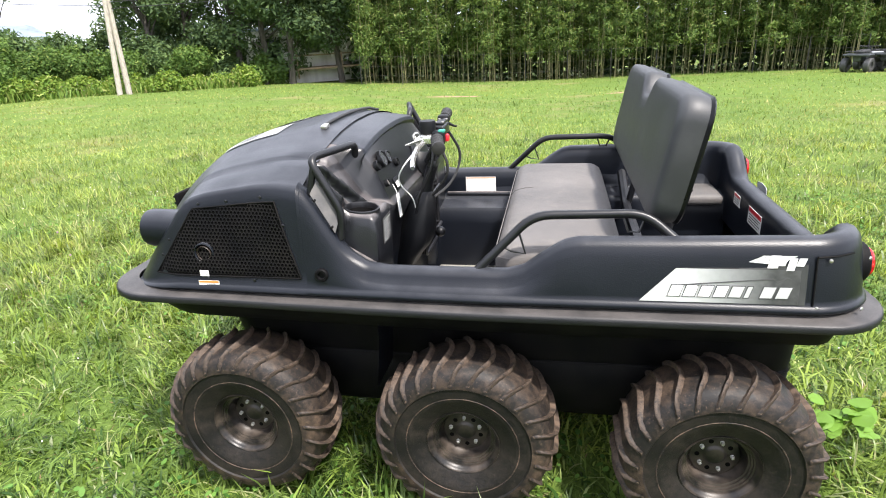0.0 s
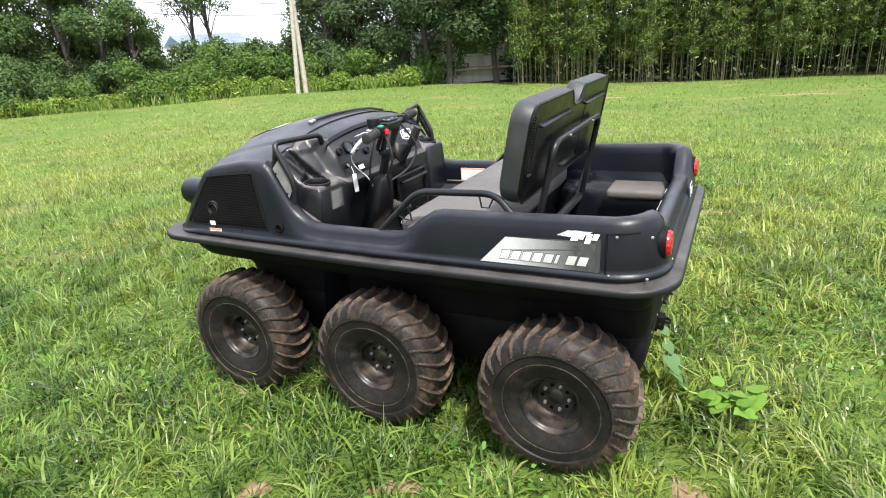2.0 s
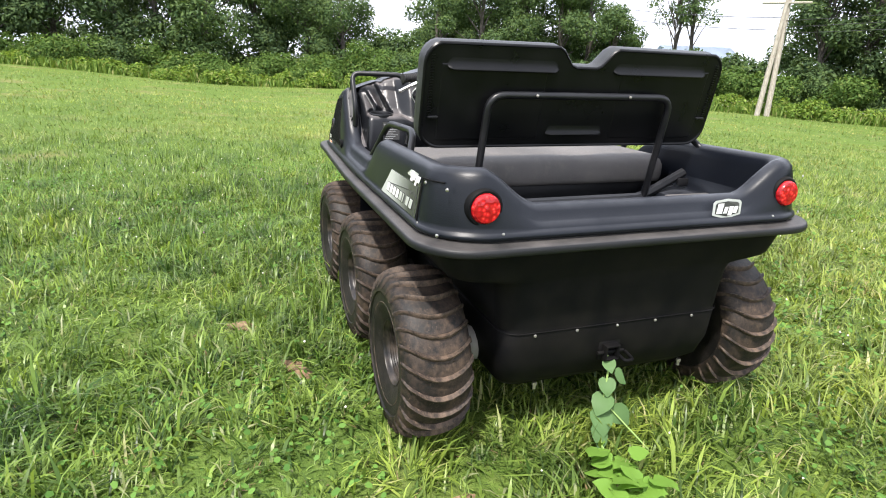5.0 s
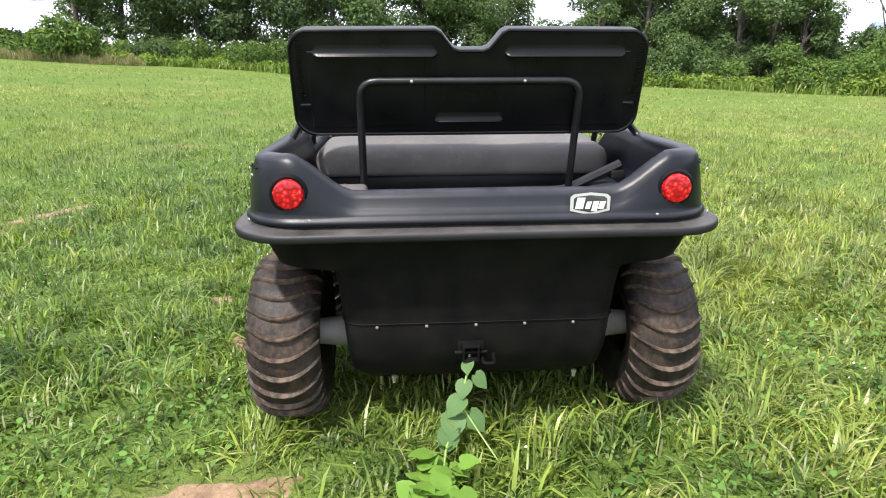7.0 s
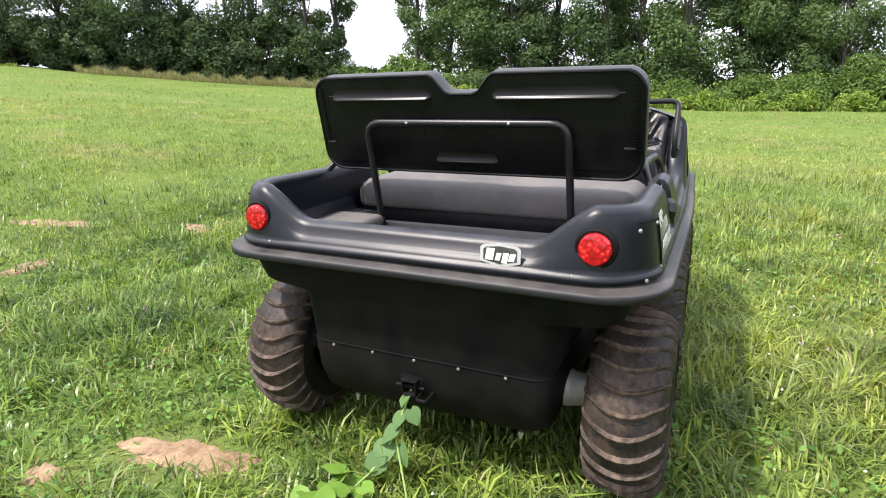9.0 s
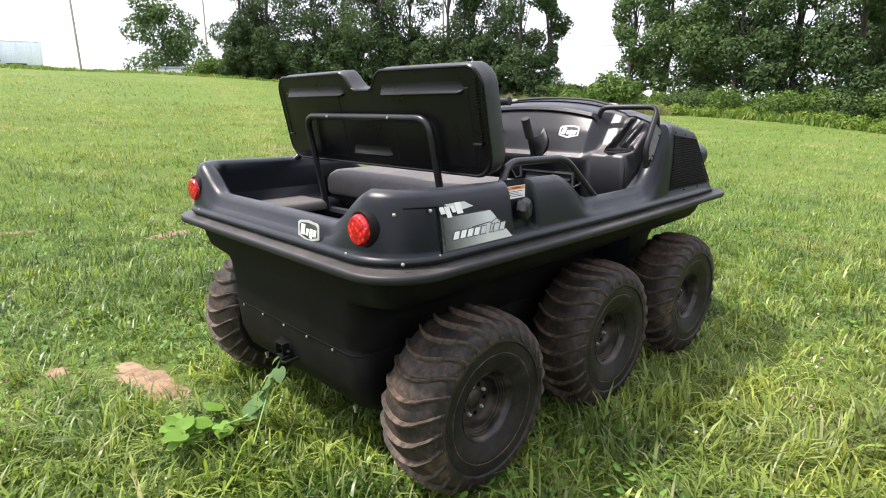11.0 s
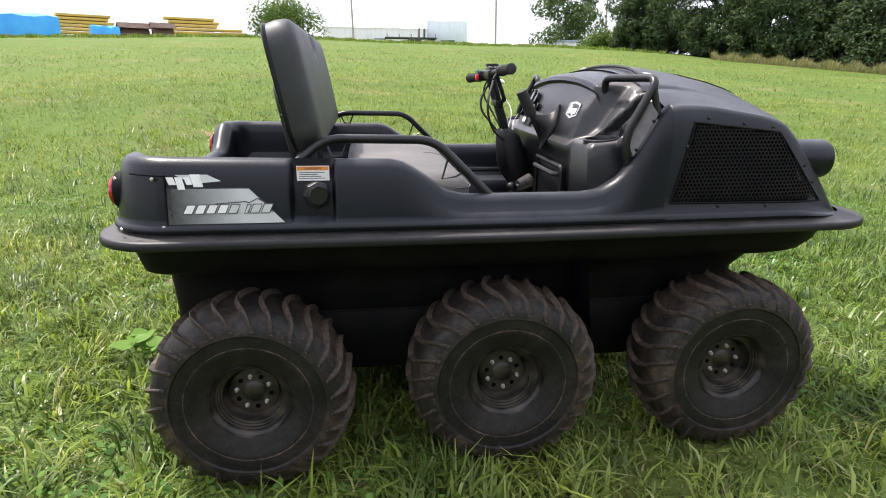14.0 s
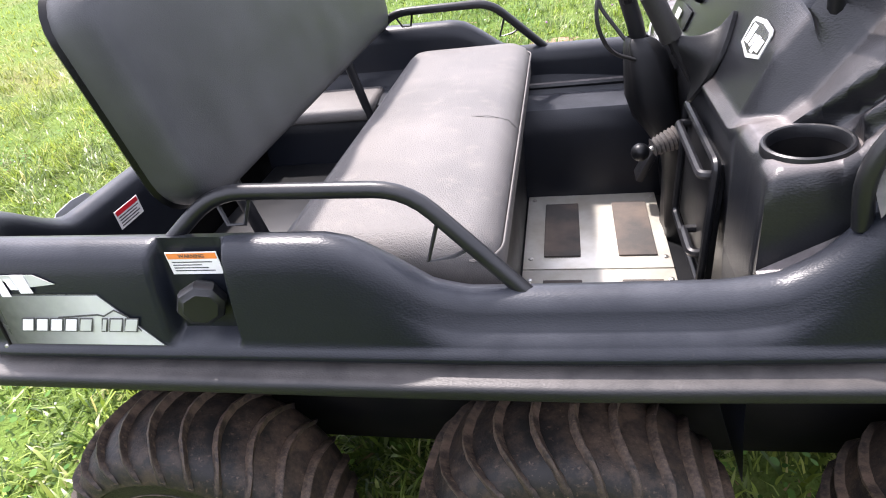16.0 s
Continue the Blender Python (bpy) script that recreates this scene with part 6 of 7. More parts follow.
# low broad leaves of clover and plantain between the blades
def ground_leaves(n, r1, seed):
    x, y, r = scatter(n, 0.0, r1, seed)
    k = keep_off_soil(x, y, r) & (np.sin(x * 1.9 + 0.7) * np.sin(y * 2.3 + 1.1) + 0.5 * r.random(n) > 0.15)
    x, y = x[k], y[k]
    m = len(x)
    z = ground_z(x, y) + 0.02 + 0.05 * r.random(m)
    a = r.random(m) * 2 * np.pi
    s = 0.006 + 0.009 * r.random(m)
    d = np.stack((np.cos(a), np.sin(a), 0.35 * r.normal(size=m)), 1) * s[:, None]
    t = np.stack((-np.sin(a), np.cos(a), 0.35 * r.normal(size=m)), 1) * s[:, None] * 0.75
    c = np.stack((x, y, z), 1)
    v = np.stack((c - d, c - 0.4 * d + t, c + d * 0.7 + t * 0.7, c + d, c + d * 0.7 - t * 0.7, c - 0.4 * d - t), 1).reshape(-1, 3)
    ob = bulk("ground_leaves", v, np.arange(m * 6), np.full(m, 6), M_CLOVERLEAF)
    tagged(ob, "low clover and plantain leaves in the lawn", "clover", kind="stuff")


ground_leaves(34000, 5.0, 41)

# clover heads and a few purple ones
def heads(name, n, r1, seed, mat, label, size, hz):
    x, y, r = scatter(n, 0.9, r1, seed)
    verts, faces = [], []
    for px, py in zip(x, y):
        if abs(px) < 1.15 and abs(py) < 0.8:
            continue
        pz = float(ground_z(px, py)) + hz * (0.6 + 0.8 * r.random())
        s = size * (0.7 + 0.6 * r.random())
        b = len(verts)
        verts += [(px, py, pz + s), (px + s, py, pz), (px, py + s, pz), (px - s, py, pz), (px, py - s, pz), (px, py, pz - s)]
        faces += [(b, b + 1, b + 2), (b, b + 2, b + 3), (b, b + 3, b + 4), (b, b + 4, b + 1), (b + 5, b + 2, b + 1), (b + 5, b + 3, b + 2), (b + 5, b + 4, b + 3), (b + 5, b + 1, b + 4)]
    ob = link_mesh(name, verts, faces, mat)
    tagged(ob, label, "flowers", kind="stuff")


heads("clover_flowers", 420, 6.0, 31, M_CLOVER, "white clover heads scattered in the lawn", 0.0056, 0.09)
heads("purple_flowers", 40, 5.0, 32, M_PURPLE, "dull purple clover heads in the lawn", 0.010, 0.09)


# ---- the uprooted vine trailing from under the tail ----
def leaf_faces(bm, c, d, n, size, seed):
    """A heart-shaped leaf with a folded midrib."""
    d, n = Vector(d).normalized(), Vector(n).normalized()
    s = d.cross(n).normalized()
    n = s.cross(d)
    c = Vector(c)
    prof = [(0.0, 0.0), (-0.08, 0.20), (0.05, 0.40), (0.28, 0.47), (0.55, 0.40), (0.80, 0.20), (1.0, 0.0)]
    mid = [bm.verts.new(c + d * size * u + n * size * (0.10 * math.sin(u * 3) - 0.06)) for u in (0.0, 0.12, 0.25, 0.45, 0.65, 0.85, 1.0)]
    for sg in (1, -1):
        edge = [mid[0]] + [bm.verts.new(c + d * size * u + s * sg * size * w + n * size * (0.14 * w + 0.06 * math.sin(seed + 5 * u))) for u, w in prof[1:-1]] + [mid[-1]]
        for i in range(6):
            q = [mid[i], mid[i + 1], edge[i + 1], edge[i]]
            q = [v for k, v in enumerate(q) if v not in q[:k]]
            if len(q) > 2:
                bm.faces.new(q if sg > 0 else q[::-1])


vine = new("uprooted_vine")
tagged(vine, "uprooted broad-leaved vine lying on the grass behind the vehicle", "plant")
rv = random.Random(5)
stem = [(-1.02, 0.03, 0.36), (-1.06, 0.04, 0.30), (-1.09, 0.07, 0.20), (-1.12, 0.10, 0.12), (-1.18, 0.12, 0.09), (-1.30, 0.14, 0.08), (-1.42, 0.15, 0.07)]
bm = bmesh.new()
add_tube(bm, stem, 0.004, 6)
add_tube(bm, [(-1.09, 0.07, 0.20), (-1.15, 0.02, 0.14), (-1.22, -0.04, 0.07)], 0.003, 5)
part("stem", bm, M_STEM, vine)
for (x, y, z), dx, dy, sz in (((-1.07, 0.05, 0.27), -0.5, 0.2, 0.064), ((-1.09, 0.06, 0.22), -0.4, 0.7, 0.082), ((-1.10, 0.09, 0.17), -0.7, 0.1, 0.090), ((-1.11, 0.04, 0.18), -0.6, -0.6, 0.080), ((-1.13, 0.10, 0.13), -0.8, 0.5, 0.085),
                              ((-1.07, 0.02, 0.29), -0.4, -0.7, 0.06), ((-1.05, 0.04, 0.33), -0.8, 0.1, 0.05)):
    bm = bmesh.new()
    leaf_faces(bm, (x, y, z), (dx, dy, -0.75), (-0.8 + rv.uniform(-0.5, 0.5), 0.1 + rv.uniform(-0.6, 0.6), 0.5), sz, rv.random() * 6)
    part("leaf", bm, M_WILT, vine)
for k in range(26):
    t = rv.random()
    x, y = -1.17 - 0.27 * t, 0.12 + 0.05 * t + rv.uniform(-0.07, 0.07)
    bm = bmesh.new()
    leaf_faces(bm, (x, y, 0.075 + rv.random() * 0.06), (rv.uniform(-1, 1), rv.uniform(-1, 1), rv.uniform(-0.2, 0.3)), (rv.uniform(-0.3, 0.3), rv.uniform(-0.3, 0.3), 1), rv.uniform(0.05, 0.085), rv.random() * 6)
    part("leaf", bm, M_WEED, vine)

# ---- trees, shrubs, bamboo, tall weeds ----


def polar(az, r):
    return r * math.cos(radians(az)), r * math.sin(radians(az))


def leaf_cloud(name, centers, radii, count, size, mat, seed, squash=0.8, shell=0.45, parent=None, lo_z=None, slim=1.0):
    """Leaves as small bent quads in many overlapping clumps."""
    r = np.random.default_rng(seed)
    centers, radii = np.asarray(centers, float), np.asarray(radii, float)
    wgt = radii ** 2
    idx = r.choice(len(centers), count, p=wgt / wgt.sum())
    d = r.normal(size=(count, 3))
    d /= np.linalg.norm(d, axis=1)[:, None]
    rad = radii[idx] * (shell + (1 - shell) * r.random(count) ** 0.5) * (0.85 + 0.3 * r.random(count))
    p = centers[idx] + d * rad[:, None] * np.array([1, 1, squash])
    if lo_z is not None:
        p[:, 2] = np.maximum(p[:, 2], lo_z + 0.1)
    nrm = d + r.normal(scale=0.7, size=(count, 3)) + np.array([0, 0, 0.5])
    nrm /= np.linalg.norm(nrm, axis=1)[:, None]
    t = np.cross(nrm, r.normal(size=(count, 3)))
    t /= np.linalg.norm(t, axis=1)[:, None]
    b = np.cross(nrm, t) * slim
    s = size * (0.55 + 0.9 * r.random(count))[:, None]
    a0, a1 = p - t * s * 0.9, p + t * s * 0.9
    b0, b1 = p - b * s * 0.42 + nrm * s * 0.12, p + b * s * 0.42 + nrm * s * 0.12
    v = np.stack((a0, b0 * 0.5 + p * 0.5 - b * s * 0.30, a1 * 0.6 + b1 * 0.4), 1).reshape(-1, 3)
    ob = bulk(name, v, np.arange(count * 3), np.full(count, 3), mat)
    ob.parent = parent
    return ob


def tree(x, y, h, spread, seed, mat=None, leaves=5200, base=0.12, trunk=0.22, size=0.26, label="tall leafy broadleaf tree at the field edge", clear=0.0, lean=0.0):
    """Tapered trunk, limbs, and a ragged crown of clumps; clear: bare trunk height as a share."""
    r = random.Random(seed)
    z0 = float(ground_z(x, y)) - 0.1
    root = new("tree")
    root.location = (x, y, z0)
    tagged(root, label, "tree", group="trees round the field")
    bm = bmesh.new()
    top = Vector((lean * h + r.uniform(-0.4, 0.4), r.uniform(-0.4, 0.4), h * 0.86))
    spine = [Vector((0, 0, 0)), top * 0.3 + Vector((r.uniform(-0.2, 0.2), r.uniform(-0.2, 0.2), 0)), top * 0.6 + Vector((r.uniform(-0.3, 0.3), r.uniform(-0.3, 0.3), 0)), top]
    add_tube(bm, spine, trunk, 8, trunk * 0.25)
    cs, rs = [], []
    n = 9 + int(h * 0.9)
    for k in range(n):
        t = base + clear + (1.0 - base - clear) * (k + 0.5) / n
        env = math.sin(math.pi * min(1.0, 0.18 + 0.82 * (t - base - clear) / (1.02 - base - clear))) ** 0.6
        a = r.uniform(0, 2 * math.pi)
        out = spread * env * r.uniform(0.35, 0.95)
        c = Vector((math.cos(a) * out + lean * h * t, math.sin(a) * out, h * t + r.uniform(-0.3, 0.3)))
        cs.append(c)
        rs.append(spread * r.uniform(0.26, 0.50) * (0.6 + 0.5 * env))
        st = top * max(0.08, t * 0.72)
        mid = st.lerp(c, 0.5) + Vector((0, 0, 0.15))
        add_tube(bm, [st, mid, c], trunk * 0.30, 5, trunk * 0.08)
    for k in range(5):
        a = r.uniform(0, 2 * math.pi)
        cs.append(Vector((math.cos(a) * spread * 0.4 + lean * h, math.sin(a) * spread * 0.4, h * r.uniform(0.75, 1.0))))
        rs.append(spread * r.uniform(0.22, 0.4))
    part("trunk", bm, M_BARK, root, "dark furrowed trunk and limbs")
    crown = leaf_cloud("crown", cs, rs, leaves, size, mat or M_LEAF, seed + 900, parent=root)
    crown["label"] = "dense ragged green crown"
    return root


def shrub(x, y, h, spread, seed, mat=None, leaves=1800, size=0.20, label="sprawling bright green roadside shrub", clumps=9):
    r = random.Random(seed)
    z0 = float(ground_z(x, y)) - 0.05
    root = new("shrub")
    root.location = (x, y, z0)
    tagged(root, label, "shrub", group="shrubs along the field edge")
    bm = bmesh.new()
    cs, rs = [], []
    for k in range(clumps):
        a = r.uniform(0, 2 * math.pi)
        o = spread * r.uniform(0.1, 0.8)
        c = Vector((math.cos(a) * o, math.sin(a) * o, h * r.uniform(0.22, 0.85) * (1 - 0.4 * o / spread)))
        cs.append(c)
        rs.append(spread * r.uniform(0.28, 0.48))
        add_tube(bm, [(0, 0, 0), (c.x * 0.5, c.y * 0.5, c.z * 0.65), c], 0.03, 4, 0.01)
    part("stems", bm, M_BARK, root)
    crown = leaf_cloud("foliage", cs, rs, leaves, size, mat or M_SHRUB, seed + 300, parent=root, squash=0.9)
    crown["label"] = "loose light green foliage"
    return root


# tree belt: azimuth, height, spread, extra distance, share of bare trunk
rt = random.Random(21)
k = 0
BELT = [(-70.5, 10.5, 2.8, 9, 0.25), (-69.4, 12.0, 3.2, 2.2, 0.20), (-64.6, 11.5, 2.6, 1.0, 0.20), (-62.6, 12.5, 3.3, 1.5, 0.06), (-60.0, 11.5, 3.0, 4, 0.2), (-56.5, 12.0, 3.2, 5, 0.1), (-53.2, 10.5, 2.6, 4.5, 0.08),
        (-35.6, 6.0, 1.9, 4, 0.05), (-33.2, 8.2, 2.6, 5, 0.06), (-30.4, 10.0, 2.4, 5, 0.05), (-26.6, 11.0, 2.8, 5, 0.05), (-22.8, 10.5, 2.8, 4, 0.05), (-19.0, 8.6, 2.0, 5, 0.05),
        (-9.0, 8.6, 2.2, 4, 0.05), (-7.2, 10.5, 2.8, 5, 0.05), (-5.6, 11.0, 3.0, 4, 0.05), (-1.4, 11.5, 3.0, 5, 0.05), (2.8, 11.5, 3.0, 4, 0.1), (6.8, 12.0, 3.0, 5, 0.1),
        (10.6, 11.0, 3.0, 4, 0.1), (14.6, 12.0, 3.1, 5, 0.12), (18.4, 11.0, 3.0, 4, 0.12), (22.4, 11.5, 3.0, 5, 0.1), (25.4, 11.0, 2.8, 5, 0.1), (28.0, 11.0, 2.2, 6, 0.06),
        (36.2, 12.5, 2.0, 5, 0.05), (38.8, 13.5, 2.6, 3, 0.05), (42.6, 13.0, 3.1, 4, 0.04), (45.6, 14.0, 3.3, 3, 0.04), (48.8, 13.0, 3.3, 5, 0.04), (52.0, 14.0, 3.4, 3, 0.04), (55.2, 13.5, 3.4, 4, 0.04), (58.6, 14.0, 3.5, 3, 0.04), (62.2, 13.0, 3.2, 4, 0.04), (64.6, 11.0, 2.4, 3, 0.04)]
for az, h, sp, dr, clear in BELT:
    x, y = polar(az + rt.uniform(-0.4, 0.4), lerp_table(EDGE, az) + dr)
    dark = az < -50 or (az > -3 and rt.random() < 0.5)
    fine = -37 < az < -3
    tree(x, y, h, sp, 100 + k, mat=(M_WOODLEAF if k % 3 else M_LEAF_B) if az > 37 else M_LEAF_B if dark else M_LEAF, leaves=int((2300 if fine else 1250 if az < 37 else 1250) * h * sp / 3.0), base=0.05, clear=clear, size=0.135 if fine else 0.185 if az < 37 else 0.165)
    k += 1
# second row that closes the wood
for az in (-66, -60, -55, -31, -28.5, -25, -21.5, -18.5, -7, -2, 4, 10, 16, 22):
    rr = lerp_table(EDGE, az) + 11
    x, y = polar(az + rt.uniform(-1, 1), rr)
    tree(x, y, rt.uniform(8, 11) if az < 0 or az > 40 else rt.uniform(6, 7.5), 3.2, 300 + k, mat=M_LEAF_B, leaves=5200 if az < 37 else 3000, base=0.05, size=0.24 if az < 37 else 0.26)
    k += 1
# low backing growth that fills the view between the trunks
for az in (-51, -47.5, -44, -40.5, -37, -33.5, -30, -26, -20, -16.5, -13, 31, 34, 37):
    x, y = polar(az + rt.uniform(-0.6, 0.6), lerp_table(EDGE, az) + 7.5)
    low = 2.8 if -49 < az < -38 else 4.2
    tree(x, y, low + rt.uniform(-0.5, 0.5) if az < 20 else 1.7, 2.6 if az < 20 else 2.0, 340 + k, leaves=5400, base=0.04, size=0.20, trunk=0.12, label="low bushy tree in the hedge line")
    k += 1
# undergrowth at the foot of the tall wood
for az in (38.2, 40.0, 41.8, 43.6, 45.4, 47.2, 49.0, 50.8, 52.6, 54.4, 56.2, 58.0, 59.8, 61.6, 63.4, 65.0):
    x, y = polar(az + rt.uniform(-0.5, 0.5), lerp_table(EDGE, az) + rt.uniform(0.8, 2.6))
    tree(x, y, rt.uniform(3.4, 5.6), rt.uniform(1.9, 2.5), 360 + k, mat=M_WOODLEAF, leaves=4200, base=0.03, size=0.20, trunk=0.10, label="dark young tree in the undergrowth of the wood")
    k += 1
# dense low thicket that closes the view under the crowns
az = 37.6
while az < 66:
    x, y = polar(az, lerp_table(EDGE, az) + rt.uniform(2.6, 4.4))
    shrub(x, y, rt.uniform(1.6, 2.6), rt.uniform(1.6, 2.2), 460 + k, mat=M_WOODLEAF, leaves=2600, size=0.22, label="dark thicket under the tall wood")
    az += rt.uniform(1.2, 1.8)
    k += 1
# slim twin trees with bare stems against the sky
for az, dr in ((-42.5, 9.0), (-41.0, 10.5)):
    x, y = polar(az, 36 + dr)
    tree(x, y, 10.8, 2.0, 400 + k, leaves=3000, clear=0.40, trunk=0.17, size=0.17, label="slim tree with a bare stem and a small crown", lean=0.03)
    k += 1
# tree standing alone on the rise
x, y = polar(71.2, 76)
tree(x, y, 8.8, 4.6, 431, mat=M_LEAF, leaves=9500, base=0.08, trunk=0.2, size=0.28, label="round-headed tree alone on the rise")

# shrubs at the foot of the belt
az = -62.0
while az < 36:
    rr = lerp_table(EDGE, az) + rt.uniform(0.6, 2.4)
    x, y = polar(az, rr)
    big = -56 < az < -4
    shrub(x, y, rt.uniform(2.2, 3.9) if big else rt.uniform(1.2, 2.3), rt.uniform(1.7, 2.5), 500 + k, mat=M_SHRUB if rt.random() < 0.75 else M_LEAF, leaves=7600, size=0.125)
    az += rt.uniform(2.4, 3.6)
    k += 1
# lush low weeds that run out onto the lawn
az = -60.0
while az < 30:
    x, y = polar(az, lerp_table(EDGE, az) + rt.uniform(-1.6, 0.4))
    shrub(x, y, rt.uniform(0.5, 1.3) if az < 5 else rt.uniform(0.4, 0.8), rt.uniform(0.9, 1.6), 600 + k, mat=M_LUSH, leaves=1900, size=0.13, label="low clump of lush bright green weeds")
    az += rt.uniform(1.6, 2.8)
    k += 1
for az, rr, h, s in ((97.4, 63, 4.0, 4.1), (67.2, 68, 2.4, 2.6), (68.6, 70, 1.6, 2.2), (29.5, 41, 2.5, 2.3), (33.5, 46, 1.2, 1.8), (65.2, 66, 1.8, 2.4), (110.5, 64, 0.9, 1.0)):
    x, y = polar(az, rr)
    shrub(x, y, h, s, 700 + k, leaves=9000 if h > 3 else 3000, clumps=26 if h > 3 else 9, label="rounded green bush on the rise")
    k += 1


# tall weeds and dry grass in front of the trees: one sheet of stalks
def weeds(name, az0, az1, n, h0, h1, depth, wid, mat, seed, label, off=0.0):
    r = np.random.default_rng(seed)
    a = az0 + (az1 - az0) * r.random(n)
    e = np.interp(a, _ea, _ev) + off + depth * (r.random(n) - 0.5)
    x, y = e * np.cos(np.radians(a)), e * np.sin(np.radians(a))
    z = ground_z(x, y)
    hgt = h0 + (h1 - h0) * r.random(n) * (0.5 + 0.5 * np.sin(a * 1.7) ** 2)
    t = r.random(n) * 2 * np.pi
    lean = 0.75 * r.random(n)
    s = wid * (0.5 + r.random(n))
    base = np.stack((x, y, z - 0.03), 1)
    side = np.stack((np.cos(t) * s, np.sin(t) * s, np.zeros(n)), 1)
    tip = base + np.stack((np.cos(t + 1.2) * lean * hgt, np.sin(t + 1.2) * lean * hgt, hgt), 1)
    mid = base * 0.45 + tip * 0.55
    v = np.stack((base - side * 0.4, base + side * 0.4, mid + side, mid - side, tip), 1).reshape(-1, 3)
    i0 = np.arange(n) * 5
    ob = bulk(name, v, np.stack((i0, i0 + 1, i0 + 2, i0 + 3, i0 + 3, i0 + 2, i0 + 4), 1).ravel(), np.tile([4, 3], n), mat)
    tagged(ob, label, "weeds", kind="stuff")


weeds("tall_weeds", -60, 24, 16000, 0.12, 0.80, 4.2, 0.04, M_TALL, 61, "tall pale green weeds along the field edge", 0.2)
weeds("dry_grass", 24, 58, 42000, 0.08, 0.86, 4.6, 0.011, M_DRY, 62, "belt of dry straw-coloured grass below the wood", -1.2)
weeds("bank_grass", 62, 125, 9000, 0.12, 0.40, 5.0, 0.05, M_TALL, 63, "longer grass along the crest of the rise", 0.0)
rw = random.Random(9)
verts, faces = [], []
for i in range(520):
    a = rw.uniform(-58, -4)
    e = lerp_table(EDGE, a) + rw.uniform(-1.5, 0.6)
    x, y = polar(a, e)
    zc = float(ground_z(x, y)) + rw.uniform(0.3, 0.8)
    s = rw.uniform(0.02, 0.045)
    b = len(verts)
    verts += [(x + s, y, zc), (x - s, y, zc + s), (x, y + s, zc + s), (x, y - s, zc)]
    faces += [(b, b + 1, b + 2), (b, b + 1, b + 3), (b, b + 2, b + 3)]
tagged(link_mesh("field_flowers", verts, faces, M_CLOVER, smooth=False), "small white field flowers among the weeds", "flowers", kind="stuff")


# bamboo grove: straight culms and drooping leaf sprays
def bamboo():
    r = np.random.default_rng(77)
    n = 350
    a = -70.9 - 50 * r.random(n)
    e = 33.6 + np.abs(r.normal(0, 1.7, n)) + 0.6 * np.sin(a)
    x, y = e * np.cos(np.radians(a)), e * np.sin(np.radians(a))
    z = ground_z(x, y)
    h = 7.0 + 3.2 * r.random(n)
    verts, faces, leafc, leafr = [], [], [], []
    for i in range(n):
        lx, ly = r.normal(0, 0.25, 2)
        rad = 0.013 + 0.011 * r.random()
        b = len(verts)
        for j in range(5):
            t = j / 4
            cx, cy, cz = x[i] + lx * t * t, y[i] + ly * t * t, z[i] + h[i] * t
            rr = rad * (1 - 0.6 * t)
            for q in range(3):
                verts.append((cx + rr * math.cos(2.09 * q), cy + rr * math.sin(2.09 * q), cz))
        for j in range(4):
            for q in range(3):
                faces.append((b + 3 * j + q, b + 3 * j + (q + 1) % 3, b + 3 * j + 3 + (q + 1) % 3, b + 3 * j + 3 + q))
        # tiers of leaves, wide below and narrow at the tip
        low = 0.12 + 0.16 * r.random()
        for k in range(15):
            t = low + (1 - low) * (k + r.random()) / 15
            wide = 0.24 * (1 - 0.5 * t)
            leafc.append((x[i] + lx * t * t + r.normal(0, wide), y[i] + ly * t * t + r.normal(0, wide), z[i] + h[i] * t))
            leafr.append((0.20 + 0.26 * r.random()) * (1.25 - 0.6 * t))
    root = new("bamboo_grove")
    tagged(root, "dense grove of tall bamboo with yellowish culms", "bamboo", kind="stuff")
    link_mesh("culms", verts, faces, M_CULM, root, "straight yellow-green bamboo culms")
    lf = leaf_cloud("leaves", leafc, leafr, 230000, 0.135, M_BAMBOO, 78, squash=0.75, shell=0.1, parent=root, slim=0.6)
    lf["label"] = "drooping narrow bamboo leaves"
    # second, darker row of foliage behind
    cs = [(polar(az, 38.5)[0], polar(az, 38.5)[1], float(ground_z(*polar(az, 38.5))) + hh) for az in range(-122, -71, 2) for hh in (1.2, 3.2, 5.2, 7.2, 9.0)]
    leaf_cloud("rear_leaves", cs, [1.6] * len(cs), 52000, 0.34, M_WOODLEAF, 79, squash=1.1, shell=0.1, parent=root)


bamboo()


# wire fence in front of the bamboo: posts and strands
def wire_fence(az0, az1, r, n):
    root = new("wire_fence")
    tagged(root, "low thin wire fence along the bamboo", "fence")
    tops = []
    for i in range(n):
        a = az0 + (az1 - az0) * i / (n - 1)
        x, y = polar(a, r)
        z = float(ground_z(x, y))
        bm = bmesh.new()
        add_tube(bm, [(x, y, z), (x, y, z + 1.60)], 0.018, 6)
        part("post", bm, M_CABLE, root)
        tops.append((x, y, z))
    bm = bmesh.new()
    for hz in (0.5, 1.0, 1.55):
        add_tube(bm, [(x, y, z + hz) for x, y, z in tops], 0.004, 4)
    part("wire", bm, M_CABLE, root)


wire_fence(-71, -116, 32.7, 12)


